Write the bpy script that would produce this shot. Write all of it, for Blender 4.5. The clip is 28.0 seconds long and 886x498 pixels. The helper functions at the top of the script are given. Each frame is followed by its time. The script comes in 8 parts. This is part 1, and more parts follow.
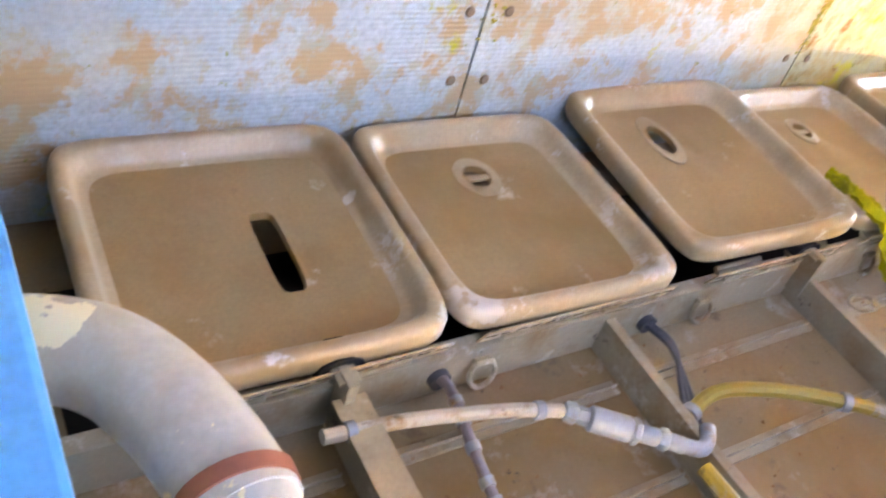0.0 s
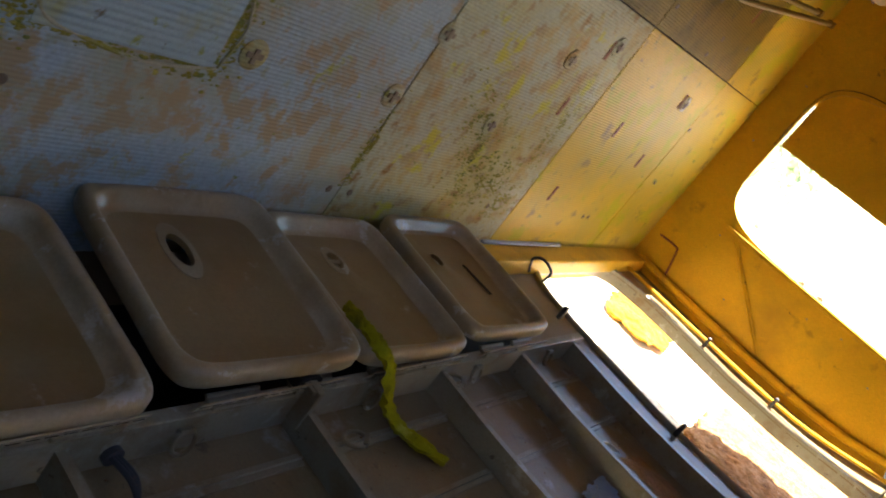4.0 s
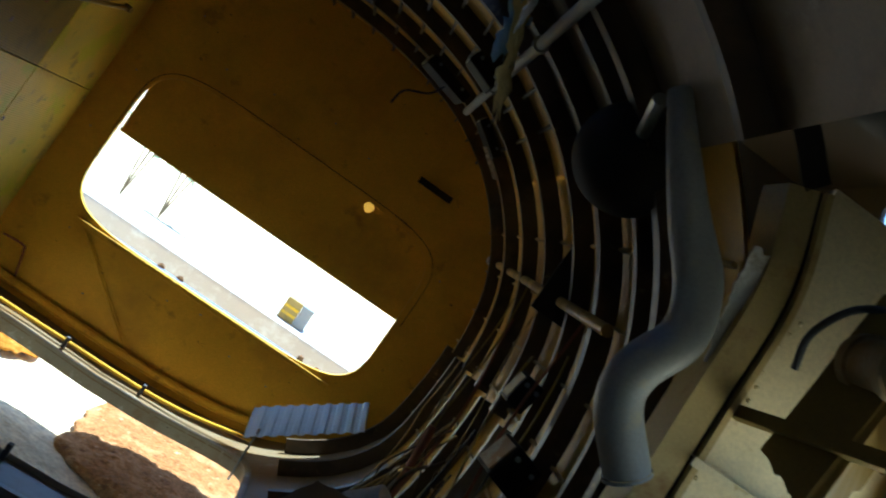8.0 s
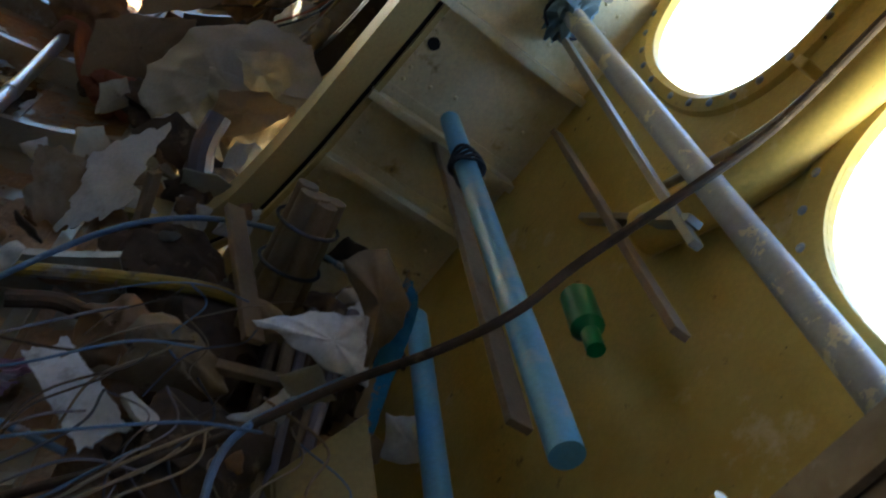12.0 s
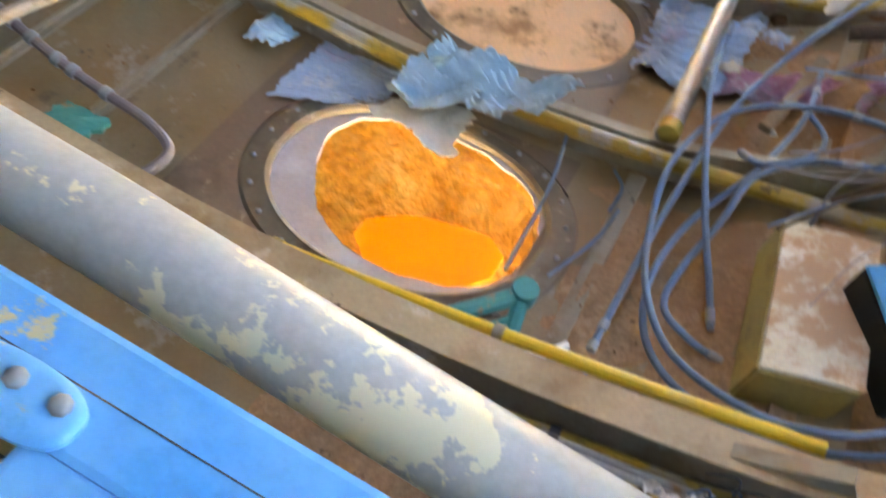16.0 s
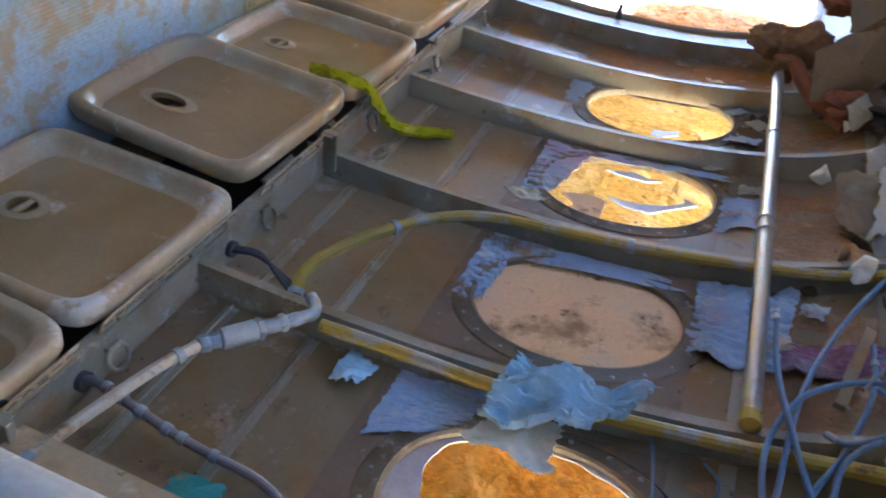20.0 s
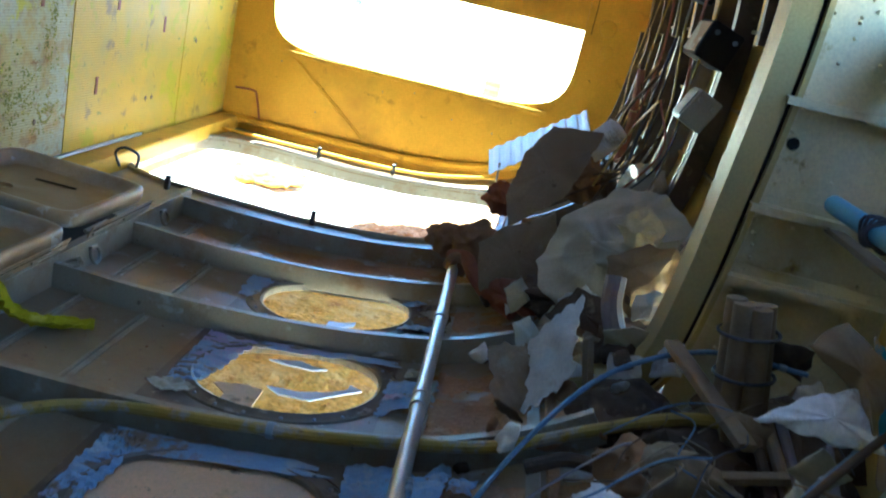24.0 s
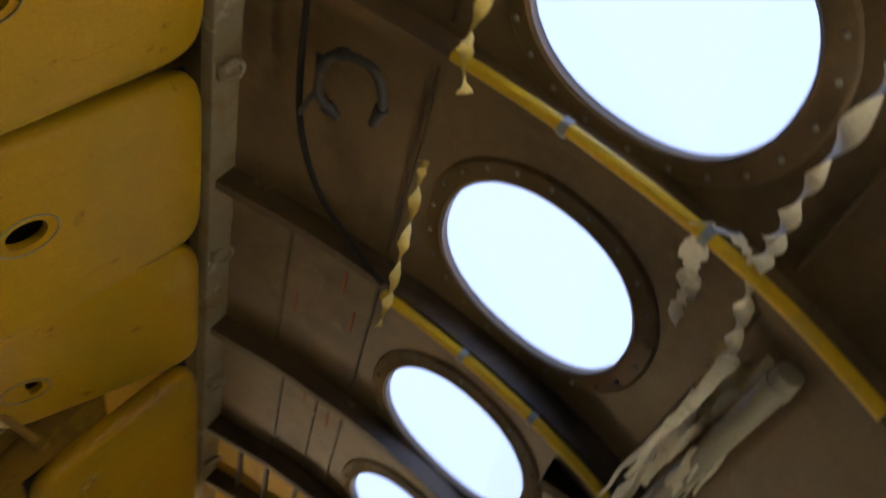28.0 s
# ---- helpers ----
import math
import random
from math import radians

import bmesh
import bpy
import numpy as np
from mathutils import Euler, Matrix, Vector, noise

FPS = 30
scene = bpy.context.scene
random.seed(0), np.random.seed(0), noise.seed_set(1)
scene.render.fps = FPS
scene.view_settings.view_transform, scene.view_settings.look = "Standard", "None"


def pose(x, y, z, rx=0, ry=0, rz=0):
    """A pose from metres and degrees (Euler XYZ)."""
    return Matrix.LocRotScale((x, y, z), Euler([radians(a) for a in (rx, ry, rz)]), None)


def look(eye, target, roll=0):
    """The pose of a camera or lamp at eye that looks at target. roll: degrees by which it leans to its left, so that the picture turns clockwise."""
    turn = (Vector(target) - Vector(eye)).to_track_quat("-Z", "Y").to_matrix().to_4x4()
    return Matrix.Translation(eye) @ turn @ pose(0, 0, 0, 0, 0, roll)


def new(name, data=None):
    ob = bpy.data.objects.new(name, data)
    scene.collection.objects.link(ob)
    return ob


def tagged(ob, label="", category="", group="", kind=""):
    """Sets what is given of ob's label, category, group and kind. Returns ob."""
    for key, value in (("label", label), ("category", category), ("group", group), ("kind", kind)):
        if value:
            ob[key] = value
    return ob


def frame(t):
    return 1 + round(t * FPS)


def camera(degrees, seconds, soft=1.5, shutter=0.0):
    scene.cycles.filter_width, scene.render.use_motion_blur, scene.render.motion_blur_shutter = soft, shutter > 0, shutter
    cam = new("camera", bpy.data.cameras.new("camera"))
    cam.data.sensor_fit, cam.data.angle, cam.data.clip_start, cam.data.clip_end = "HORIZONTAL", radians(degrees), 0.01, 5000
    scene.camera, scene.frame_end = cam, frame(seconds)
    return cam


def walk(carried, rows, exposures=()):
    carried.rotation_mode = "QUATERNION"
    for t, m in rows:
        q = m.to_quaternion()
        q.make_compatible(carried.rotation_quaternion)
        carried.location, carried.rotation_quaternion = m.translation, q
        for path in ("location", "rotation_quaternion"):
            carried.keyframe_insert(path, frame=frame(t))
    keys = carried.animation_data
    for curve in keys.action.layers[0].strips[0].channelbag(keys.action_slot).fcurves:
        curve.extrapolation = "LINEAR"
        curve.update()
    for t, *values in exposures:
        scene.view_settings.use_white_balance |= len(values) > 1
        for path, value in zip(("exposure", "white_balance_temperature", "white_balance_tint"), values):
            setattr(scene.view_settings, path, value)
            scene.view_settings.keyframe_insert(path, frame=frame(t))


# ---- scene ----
cam = camera(56.4, 28.0, soft=1.9, shutter=0.4)
PATH = [
    (0, (0.969, 0.913, 0.969), (-0.205, 1.938, -0.285), 18.3),
    (0.5, (0.97, 0.919, 0.98), (-0.219, 2.07, -0.144), 20.2),
    (1, (0.982, 0.932, 0.999), (-0.209, 2.103, -0.102), 21.2),
    (1.5, (1.001, 0.949, 1.007), (-0.15, 2.155, -0.097), 24.8),
    (2, (1.006, 0.984, 1.011), (-0.086, 2.261, -0.073), 26.3),
    (2.5, (1.0, 1.014, 1.009), (-0.028, 2.401, -0.001), 28.5),
    (3, (0.985, 1.033, 1.001), (0.033, 2.562, 0.132), 34.0),
    (3.5, (0.983, 1.068, 0.989), (0.118, 2.732, 0.295), 39.5),
    (5.5, (1.083, 1.133, 1.143), (0.54, 2.923, 0.433), 27.7),
    (6, (1.107, 1.141, 1.162), (0.661, 2.984, 0.527), 29.9),
    (6.5, (1.131, 1.169, 1.199), (0.835, 3.09, 0.727), 33.3),
    (7, (1.15, 1.201, 1.211), (1.047, 3.184, 0.968), 35.2),
    (7.5, (1.186, 1.223, 1.231), (1.259, 3.22, 1.17), 35.4),
    (8, (1.234, 1.254, 1.245), (1.431, 3.244, 1.289), 35.0),
    (8.5, (1.289, 1.25, 1.254), (1.615, 3.222, 1.314), 34.3),
    (9, (1.327, 1.229, 1.247), (1.822, 3.166, 1.291), 34.9),
    (9.5, (1.359, 1.206, 1.209), (2.002, 3.1, 1.167), 37.0),
    (10, (1.4, 1.191, 1.179), (2.141, 3.039, 0.998), 39.2),
    (10.5, (1.432, 1.183, 1.139), (2.236, 2.988, 0.83), 40.2),
    (11, (1.503, 1.152, 1.073), (2.298, 2.953, 0.721), 39.8),
    (11.5, (1.538, 1.129, 1.047), (2.315, 2.905, 0.554), 39.6),
    (13.5, (1.513, 0.97, 0.878), (2.05, 2.614, -0.125), 36.6),
    (14, (1.475, 0.955, 0.819), (1.937, 2.464, -0.41), 34.4),
    (14.5, (1.406, 0.932, 0.863), (1.886, 2.182, -0.623), 35.2),
    (15, (1.406, 0.926, 0.901), (1.645, 1.97, -0.788), 29.2),
    (15.5, (1.334, 0.869, 0.947), (1.414, 1.896, -0.768), 25.9),
    (16, (1.299, 0.831, 0.991), (1.048, 2.017, -0.6), 19.2),
    (16.5, (1.262, 0.787, 0.992), (0.842, 2.103, -0.455), 22.1),
    (17, (1.211, 0.75, 0.98), (0.667, 2.131, -0.361), 23.6),
    (17.5, (1.155, 0.752, 1.022), (0.52, 2.132, -0.278), 19.3),
    (18, (1.114, 0.763, 1.076), (0.405, 2.118, -0.213), 13.6),
    (18.5, (1.086, 0.775, 1.123), (0.328, 2.142, -0.124), 11.3),
    (19, (1.094, 0.791, 1.12), (0.366, 2.22, -0.074), 10.3),
    (19.5, (1.106, 0.789, 1.099), (0.516, 2.291, -0.082), 9.9),
    (20, (1.141, 0.797, 1.085), (0.68, 2.347, -0.092), 8.6),
    (20.5, (1.175, 0.796, 1.079), (0.838, 2.405, -0.059), 9.3),
    (21, (1.2, 0.786, 1.067), (0.959, 2.469, 0.014), 11.0),
    (21.5, (1.229, 0.79, 1.022), (1.056, 2.523, 0.038), 12.9),
    (23.5, (1.384, 0.903, 0.935), (1.322, 2.786, 0.263), 13.2),
    (24, (1.372, 0.93, 0.95), (1.288, 2.846, 0.382), 13.3),
    (24.5, (1.347, 0.983, 0.998), (1.275, 2.924, 0.521), 14.9),
    (25, (1.328, 1.027, 1.032), (1.275, 3.005, 0.739), 16.9),
    (25.5, (1.312, 1.066, 1.061), (1.279, 3.065, 1.041), 18.2),
    (26, (1.297, 1.076, 1.101), (1.182, 3.052, 1.386), 16.2),
    (26.5, (1.3, 1.08, 1.108), (0.972, 2.964, 1.693), 16.2),
    (27, (1.295, 1.109, 1.117), (0.87, 2.921, 1.848), 19.8),
    (27.5, (1.222, 1.116, 1.114), (0.806, 2.838, 2.043), 27.2),
    (28, (1.129, 1.164, 1.044), (0.74, 2.641, 2.335), 41.9),
]
walk(cam, [(t, look(eye, target, roll)) for t, eye, target, roll in PATH],
     exposures=[(0.0, 6.6, 7300, 22), (0.5, 6.6, 6600, 22), (1.0, 6.45, 6000, 18), (2.0, 5.65, 5900, 17), (2.5, 5.15, 6100, 14), (3.0, 4.55, 6100, 10), (3.5, 3.9, 6300, 10), (5.5, 2.55, 6200, 8), (8.0, 1.55, 4800, -3), (9.0, 1.6, 4500, -4), (10.0, 2.2, 4700, -3), (10.5, 2.45, 5000, -2), (11.5, 2.75, 5500, -1), (13.5, 6.7, 5300, 14), (14.3, 6.95, 5500, 18), (15.0, 6.65, 4900, 3), (16.0, 6.15, 7200, 9), (17.0, 5.9, 6500, 2), (18.0, 5.25, 6300, 9), (19.0, 5.1, 6000, 10), (20.0, 5.25, 5500, 11), (21.0, 5.4, 4700, 15), (23.5, 4.55, 4200, -9), (24.0, 4.3, 4400, -6), (25.0, 3.45, 4900, 2), (26.0, 2.1, 4700, -2), (27.0, 3.05, 4900, 3), (28.0, 2.9, 6900, 6)])

# ---------------------------------------------------------------- light
SUN_ELEV, SUN_AZ = radians(70), radians(-15)
world = bpy.data.worlds.new("sky")
scene.world = world
world.use_nodes = True
wn = world.node_tree.nodes
sky = wn.new("ShaderNodeTexSky")
sky.sky_type, sky.sun_disc = "NISHITA", False
sky.sun_elevation, sky.sun_rotation = SUN_ELEV, SUN_AZ
wn["Background"].inputs["Strength"].default_value = 0.1
world.node_tree.links.new(sky.outputs["Color"], wn["Background"].inputs["Color"])
sun_data = bpy.data.lights.new("sun", "SUN")
sun_data.energy, sun_data.angle, sun_data.color = 5.0, radians(0.5), (1.0, 0.93, 0.8)
sun = new("sun", sun_data)
SUN_DIR = Vector((math.sin(SUN_AZ) * math.cos(SUN_ELEV), math.cos(SUN_AZ) * math.cos(SUN_ELEV), math.sin(SUN_ELEV)))
sun.matrix_world = look(SUN_DIR * 20, (0, 0, 0))


# ---------------------------------------------------------------- materials
def material(name, base, rough=0.6, metal=0.0, spec=0.5, stains=(), grain=(170, 0.05), bump=(150, 0.06, 0.0015), random_tint=0.0, alpha=None, trans=0.0):
    """Two scales of colour change, stains of (colour, noise scale, threshold, softness) and a fine bump, all in object space."""
    m = bpy.data.materials.new(name)
    m.use_nodes = True
    n, l = m.node_tree.nodes, m.node_tree.links
    b = n["Principled BSDF"]
    b.inputs["Roughness"].default_value, b.inputs["Metallic"].default_value = rough, metal
    b.inputs["Specular IOR Level"].default_value = spec
    tc = n.new("ShaderNodeNewGeometry")
    pos = tc.outputs["Position"]

    def noise_tex(scale, detail=6.0, r=0.6):
        t = n.new("ShaderNodeTexNoise")
        t.inputs["Scale"].default_value, t.inputs["Detail"].default_value, t.inputs["Roughness"].default_value = scale, detail, r
        l.new(pos, t.inputs["Vector"])
        return t.outputs["Fac"]

    def ramp(sock, lo, hi):
        r = n.new("ShaderNodeMapRange")
        r.inputs["From Min"].default_value, r.inputs["From Max"].default_value = lo, hi
        l.new(sock, r.inputs["Value"])
        return r.outputs["Result"]

    def mix(fac, a, c):
        x = n.new("ShaderNodeMix")
        x.data_type = "RGBA"
        for sock, v in ((x.inputs[0], fac), (x.inputs[6], a), (x.inputs[7], c)):
            if isinstance(v, (tuple, float)):
                sock.default_value = (*v, 1) if isinstance(v, tuple) else v
            else:
                l.new(v, sock)
        return x.outputs[2]

    dark = tuple(v * (1 - 2.2 * grain[1]) for v in base)
    light = tuple(min(1, v * (1 + 2.2 * grain[1])) for v in base)
    col = mix(ramp(noise_tex(grain[0]), 0.3, 0.7), dark, light)
    col = mix(ramp(noise_tex(3.1, 3.0), 0.35, 0.75), col, mix(0.5, col, tuple(v * 0.72 for v in base)))
    for colour, scale, threshold, softness in stains:
        col = mix(ramp(noise_tex(scale, 8.0, 0.68), threshold, threshold + softness), col, colour)
    if random_tint:
        info = n.new("ShaderNodeObjectInfo")
        hsv = n.new("ShaderNodeHueSaturation")
        v = n.new("ShaderNodeMapRange")
        v.inputs["To Min"].default_value, v.inputs["To Max"].default_value = 1 - random_tint, 1 + random_tint
        l.new(info.outputs["Random"], v.inputs["Value"])
        l.new(v.outputs["Result"], hsv.inputs["Value"])
        l.new(col, hsv.inputs["Color"])
        col = hsv.outputs["Color"]
    l.new(col, b.inputs["Base Color"])
    if trans:
        b.inputs["Transmission Weight"].default_value = trans
    bn = n.new("ShaderNodeBump")
    bn.inputs["Strength"].default_value, bn.inputs["Distance"].default_value = bump[1], bump[2]
    l.new(noise_tex(bump[0], 4.0), bn.inputs["Height"])
    l.new(bn.outputs["Normal"], b.inputs["Normal"])
    return m


def ridged(m, scale, axis_rot, strength, dist):
    """Adds a fine ribbing to a material's bump."""
    n, l = m.node_tree.nodes, m.node_tree.links
    geo, mp, w, bn = (n.new(k) for k in ("ShaderNodeNewGeometry", "ShaderNodeMapping", "ShaderNodeTexWave", "ShaderNodeBump"))
    mp.inputs["Rotation"].default_value = axis_rot
    w.inputs["Scale"].default_value, w.inputs["Distortion"].default_value, w.inputs["Detail"].default_value = scale, 0.4, 1.0
    bn.inputs["Strength"].default_value, bn.inputs["Distance"].default_value = strength, dist
    l.new(geo.outputs["Position"], mp.inputs["Vector"])
    l.new(mp.outputs["Vector"], w.inputs["Vector"])
    l.new(w.outputs["Fac"], bn.inputs["Height"])
    b = n["Principled BSDF"]
    l.new(b.inputs["Normal"].links[0].from_socket, bn.inputs["Normal"])
    l.new(bn.outputs["Normal"], b.inputs["Normal"])
    return m


DUST = (0.27, 0.145, 0.045)
M_SKIN = material("dusty_cream_primer", (0.24, 0.187, 0.108), 0.34, stains=(((0.205, 0.130, 0.05), 4, 0.43, 0.2), ((0.33, 0.31, 0.27), 9, 0.58, 0.10), ((0.14, 0.095, 0.055), 17, 0.60, 0.08), ((0.08, 0.055, 0.035), 45, 0.66, 0.04)))
M_RIB = material("cream_painted_frame", (0.31, 0.275, 0.20), 0.36, stains=(((0.22, 0.15, 0.075), 7, 0.5, 0.15), ((0.42, 0.40, 0.35), 12, 0.60, 0.06), ((0.09, 0.065, 0.045), 30, 0.64, 0.05)))
M_RIMDARK = material("dark_dusty_window_rim", (0.17, 0.135, 0.09), 0.42, stains=(((0.10, 0.07, 0.04), 7, 0.5, 0.12), ((0.30, 0.26, 0.2), 18, 0.6, 0.06)))
# The upper hull's dimness is painted into this darker primer.
M_TOPSKIN = material("shaded_brown_grey_primer", (0.19, 0.135, 0.08), 0.42, stains=(((0.09, 0.06, 0.035), 4, 0.48, 0.2), ((0.2, 0.16, 0.11), 15, 0.6, 0.1)))
# Golden light on the crown is put into this copy of the cream paint.
M_CROWNRIB = material("golden_lit_cream_frame", (0.42, 0.28, 0.065), 0.42, stains=(((0.10, 0.065, 0.025), 6, 0.50, 0.12), ((0.50, 0.35, 0.10), 18, 0.62, 0.06)))
# Shaded copy of the frame paint: webs turned from the light are dark.
M_DARKRIB = material("shaded_brown_frame", (0.10, 0.07, 0.04), 0.45, stains=(((0.05, 0.035, 0.02), 6, 0.47, 0.12), ((0.22, 0.16, 0.08), 18, 0.62, 0.06)))
# Golden light on the far skin is put into this primer's colour.
M_FARTOP = material("golden_lit_primer", (0.54, 0.32, 0.03), 0.45, spec=0.15, stains=(((0.26, 0.15, 0.03), 5, 0.5, 0.15), ((0.50, 0.34, 0.08), 14, 0.6, 0.1)))
M_PAN = material("beige_seat_plastic", (0.45, 0.35, 0.22), 0.28, stains=(((0.31, 0.20, 0.09), 3.3, 0.46, 0.2), ((0.56, 0.52, 0.46), 11, 0.58, 0.06), ((0.2, 0.14, 0.08), 40, 0.72, 0.04)), bump=(90, 0.15, 0.001))
WALL_STAINS = (((0.40, 0.37, 0.24), 1.9, 0.47, 0.16), ((0.40, 0.31, 0.19), 7.5, 0.495, 0.06), ((0.36, 0.37, 0.30), 21, 0.54, 0.08), ((0.40, 0.39, 0.03), 4.6, 0.60, 0.05), ((0.22, 0.25, 0.05), 31, 0.65, 0.03), ((0.13, 0.10, 0.06), 24, 0.69, 0.03))
M_FLOORBOARD = ridged(material("worn_ribbed_floor_panel", (0.40, 0.48, 0.54), 0.5, spec=0.15, stains=WALL_STAINS, grain=(90, 0.08)), 38, (0, radians(90), 0), 0.32, 0.002)
M_FLOORMID = ridged(material("rust_stained_floor_panel", (0.42, 0.42, 0.30), 0.5, spec=0.15, stains=(((0.46, 0.39, 0.13), 2.1, 0.43, 0.16), ((0.38, 0.20, 0.03), 4.2, 0.50, 0.16), ((0.25, 0.13, 0.03), 13, 0.56, 0.10), ((0.46, 0.42, 0.03), 4.6, 0.55, 0.05), ((0.34, 0.26, 0.12), 17, 0.55, 0.08), ((0.20, 0.20, 0.04), 31, 0.63, 0.03), ((0.12, 0.09, 0.05), 24, 0.68, 0.03)), grain=(90, 0.08)), 38, (0, radians(90), 0), 0.30, 0.002)
M_RIDGED = ridged(material("ribbed_floor_inset", (0.38, 0.47, 0.50), 0.55, stains=(((0.40, 0.38, 0.16), 5, 0.5, 0.15), ((0.30, 0.32, 0.06), 13, 0.6, 0.06), ((0.16, 0.13, 0.07), 30, 0.62, 0.06)), bump=(80, 0.04, 0.002)), 26, (0, radians(90), 0), 0.5, 0.003)
# Yellow-cream paint, with golden bounce from the sand also in its colour.
M_END = material("golden_lit_cream_bulkhead_paint", (0.78, 0.47, 0.025), 0.42, spec=0.15, stains=(((0.54, 0.32, 0.03), 2.3, 0.48, 0.2), ((0.40, 0.23, 0.03), 6, 0.60, 0.10), ((0.18, 0.11, 0.04), 22, 0.67, 0.04)))
M_WHITE = material("yellowish_white_paint", (0.80, 0.70, 0.44), 0.45, spec=0.2, stains=(((0.62, 0.48, 0.20), 3.2, 0.52, 0.16), ((0.50, 0.36, 0.12), 9, 0.60, 0.08), ((0.24, 0.18, 0.10), 18, 0.66, 0.06), ((0.10, 0.08, 0.06), 45, 0.70, 0.03)))
# Yellow glare round the holes is put into this paint's colour.
M_EAST = material("glare_tinted_wing_root_paint", (0.66, 0.48, 0.12), 0.4, spec=0.15, stains=(((0.50, 0.34, 0.06), 3.5, 0.48, 0.2), ((0.70, 0.58, 0.30), 9, 0.60, 0.1), ((0.26, 0.17, 0.05), 17, 0.63, 0.06), ((0.10, 0.07, 0.03), 40, 0.68, 0.03)))
M_NEARRING = material("tan_cream_ring_paint", (0.44, 0.345, 0.205), 0.45, spec=0.3, stains=(((0.28, 0.185, 0.09), 6, 0.5, 0.15), ((0.54, 0.47, 0.35), 13, 0.58, 0.08), ((0.12, 0.08, 0.05), 30, 0.64, 0.05)))
M_RING = material("cream_ring_frame_paint", (0.52, 0.40, 0.16), 0.5, spec=0.2, stains=((DUST, 9, 0.55, 0.2),))
# Near-black for dark things; also stands in for shade in holes and hollows.
M_DARK = material("near_black_grey", (0.018, 0.016, 0.015), 0.7, spec=0.25)
# Shade of the wing-root ceiling and crown is put into this near-black brown.
M_SHADE = material("shade_brown_lining", (0.024, 0.018, 0.012), 0.6, stains=(((0.02, 0.016, 0.01), 5, 0.5, 0.2),))
M_PLATE = material("dark_dusty_doubler_plate", (0.19, 0.13, 0.08), 0.5, stains=(((0.10, 0.065, 0.035), 6, 0.5, 0.15), ((0.36, 0.29, 0.2), 20, 0.6, 0.08)))
M_DUCT = material("grey_painted_duct", (0.30, 0.31, 0.30), 0.45, stains=(((0.42, 0.36, 0.22), 8, 0.55, 0.15),))
M_BLUE = material("bright_blue_paint", (0.07, 0.37, 0.80), 0.35, stains=(((0.18, 0.50, 0.85), 6, 0.48, 0.2), ((0.05, 0.26, 0.60), 14, 0.58, 0.1), ((0.55, 0.52, 0.30), 11, 0.64, 0.02), ((0.35, 0.38, 0.36), 40, 0.68, 0.03)))
M_GREYPIPE = material("chipped_grey_pipe_paint", (0.45, 0.46, 0.44), 0.4, stains=(((0.36, 0.33, 0.26), 5, 0.54, 0.15), ((0.74, 0.68, 0.44), 16, 0.585, 0.012), ((0.70, 0.66, 0.46), 7, 0.60, 0.01), ((0.20, 0.16, 0.1), 50, 0.68, 0.03)))
M_STEEL = material("bare_aluminium_tube", (0.55, 0.56, 0.56), 0.35, metal=0.8, stains=((DUST, 10, 0.55, 0.2),))
M_SAND = material("pale_desert_sand", (0.80, 0.66, 0.45), 0.9, spec=0.1, stains=(((0.70, 0.50, 0.28), 2, 0.55, 0.2), ((0.60, 0.42, 0.22), 12, 0.62, 0.15)), grain=(30, 0.15), bump=(14, 0.8, 0.03))
# Shaded copies of the sand: their darkness stands for shadow on pale ground.
M_ORANGESAND = material("shaded_orange_brown_sand", (0.38, 0.165, 0.015), 0.9, spec=0.1, stains=(((0.46, 0.24, 0.05), 7, 0.52, 0.2), ((0.26, 0.10, 0.015), 16, 0.58, 0.12), ((0.16, 0.08, 0.03), 40, 0.68, 0.05)), grain=(60, 0.15), bump=(22, 0.9, 0.03))
M_BROWNSAND = material("shaded_reddish_brown_sand", (0.36, 0.17, 0.06), 0.9, spec=0.1, stains=(((0.50, 0.28, 0.12), 5, 0.5, 0.15), ((0.18, 0.08, 0.03), 14, 0.58, 0.08), ((0.60, 0.40, 0.22), 24, 0.62, 0.06)), grain=(60, 0.18), bump=(22, 0.9, 0.04))
M_YELLOWSAND = material("yellow_orange_sand", (0.66, 0.35, 0.06), 0.9, spec=0.1, stains=(((0.72, 0.46, 0.16), 5, 0.5, 0.15), ((0.46, 0.22, 0.05), 18, 0.57, 0.08), ((0.30, 0.14, 0.03), 45, 0.61, 0.04)), grain=(60, 0.15), bump=(22, 0.9, 0.03))
# Warm sand bounce near the door is put into this base, besides the stains.
M_FLOORFAR = ridged(material("warm_lit_stained_floor_panel", (0.66, 0.43, 0.03), 0.45, spec=0.15, stains=(((0.52, 0.38, 0.06), 2.4, 0.48, 0.14), ((0.50, 0.42, 0.01), 4.6, 0.53, 0.06), ((0.34, 0.24, 0.06), 7, 0.58, 0.07), ((0.30, 0.28, 0.04), 15, 0.62, 0.05), ((0.12, 0.09, 0.04), 26, 0.67, 0.03))), 38, (0, radians(90), 0), 0.3, 0.002)
# Shaded copy for the upper panels: their dimness is put into the base.
M_FLOORUP = ridged(material("shaded_brown_floor_panel", (0.28, 0.185, 0.025), 0.55, spec=0.15, stains=(((0.16, 0.11, 0.025), 2.4, 0.46, 0.14), ((0.24, 0.19, 0.02), 4.6, 0.58, 0.06), ((0.20, 0.14, 0.04), 11, 0.58, 0.06), ((0.10, 0.07, 0.03), 26, 0.66, 0.03))), 38, (0, radians(90), 0), 0.3, 0.002)


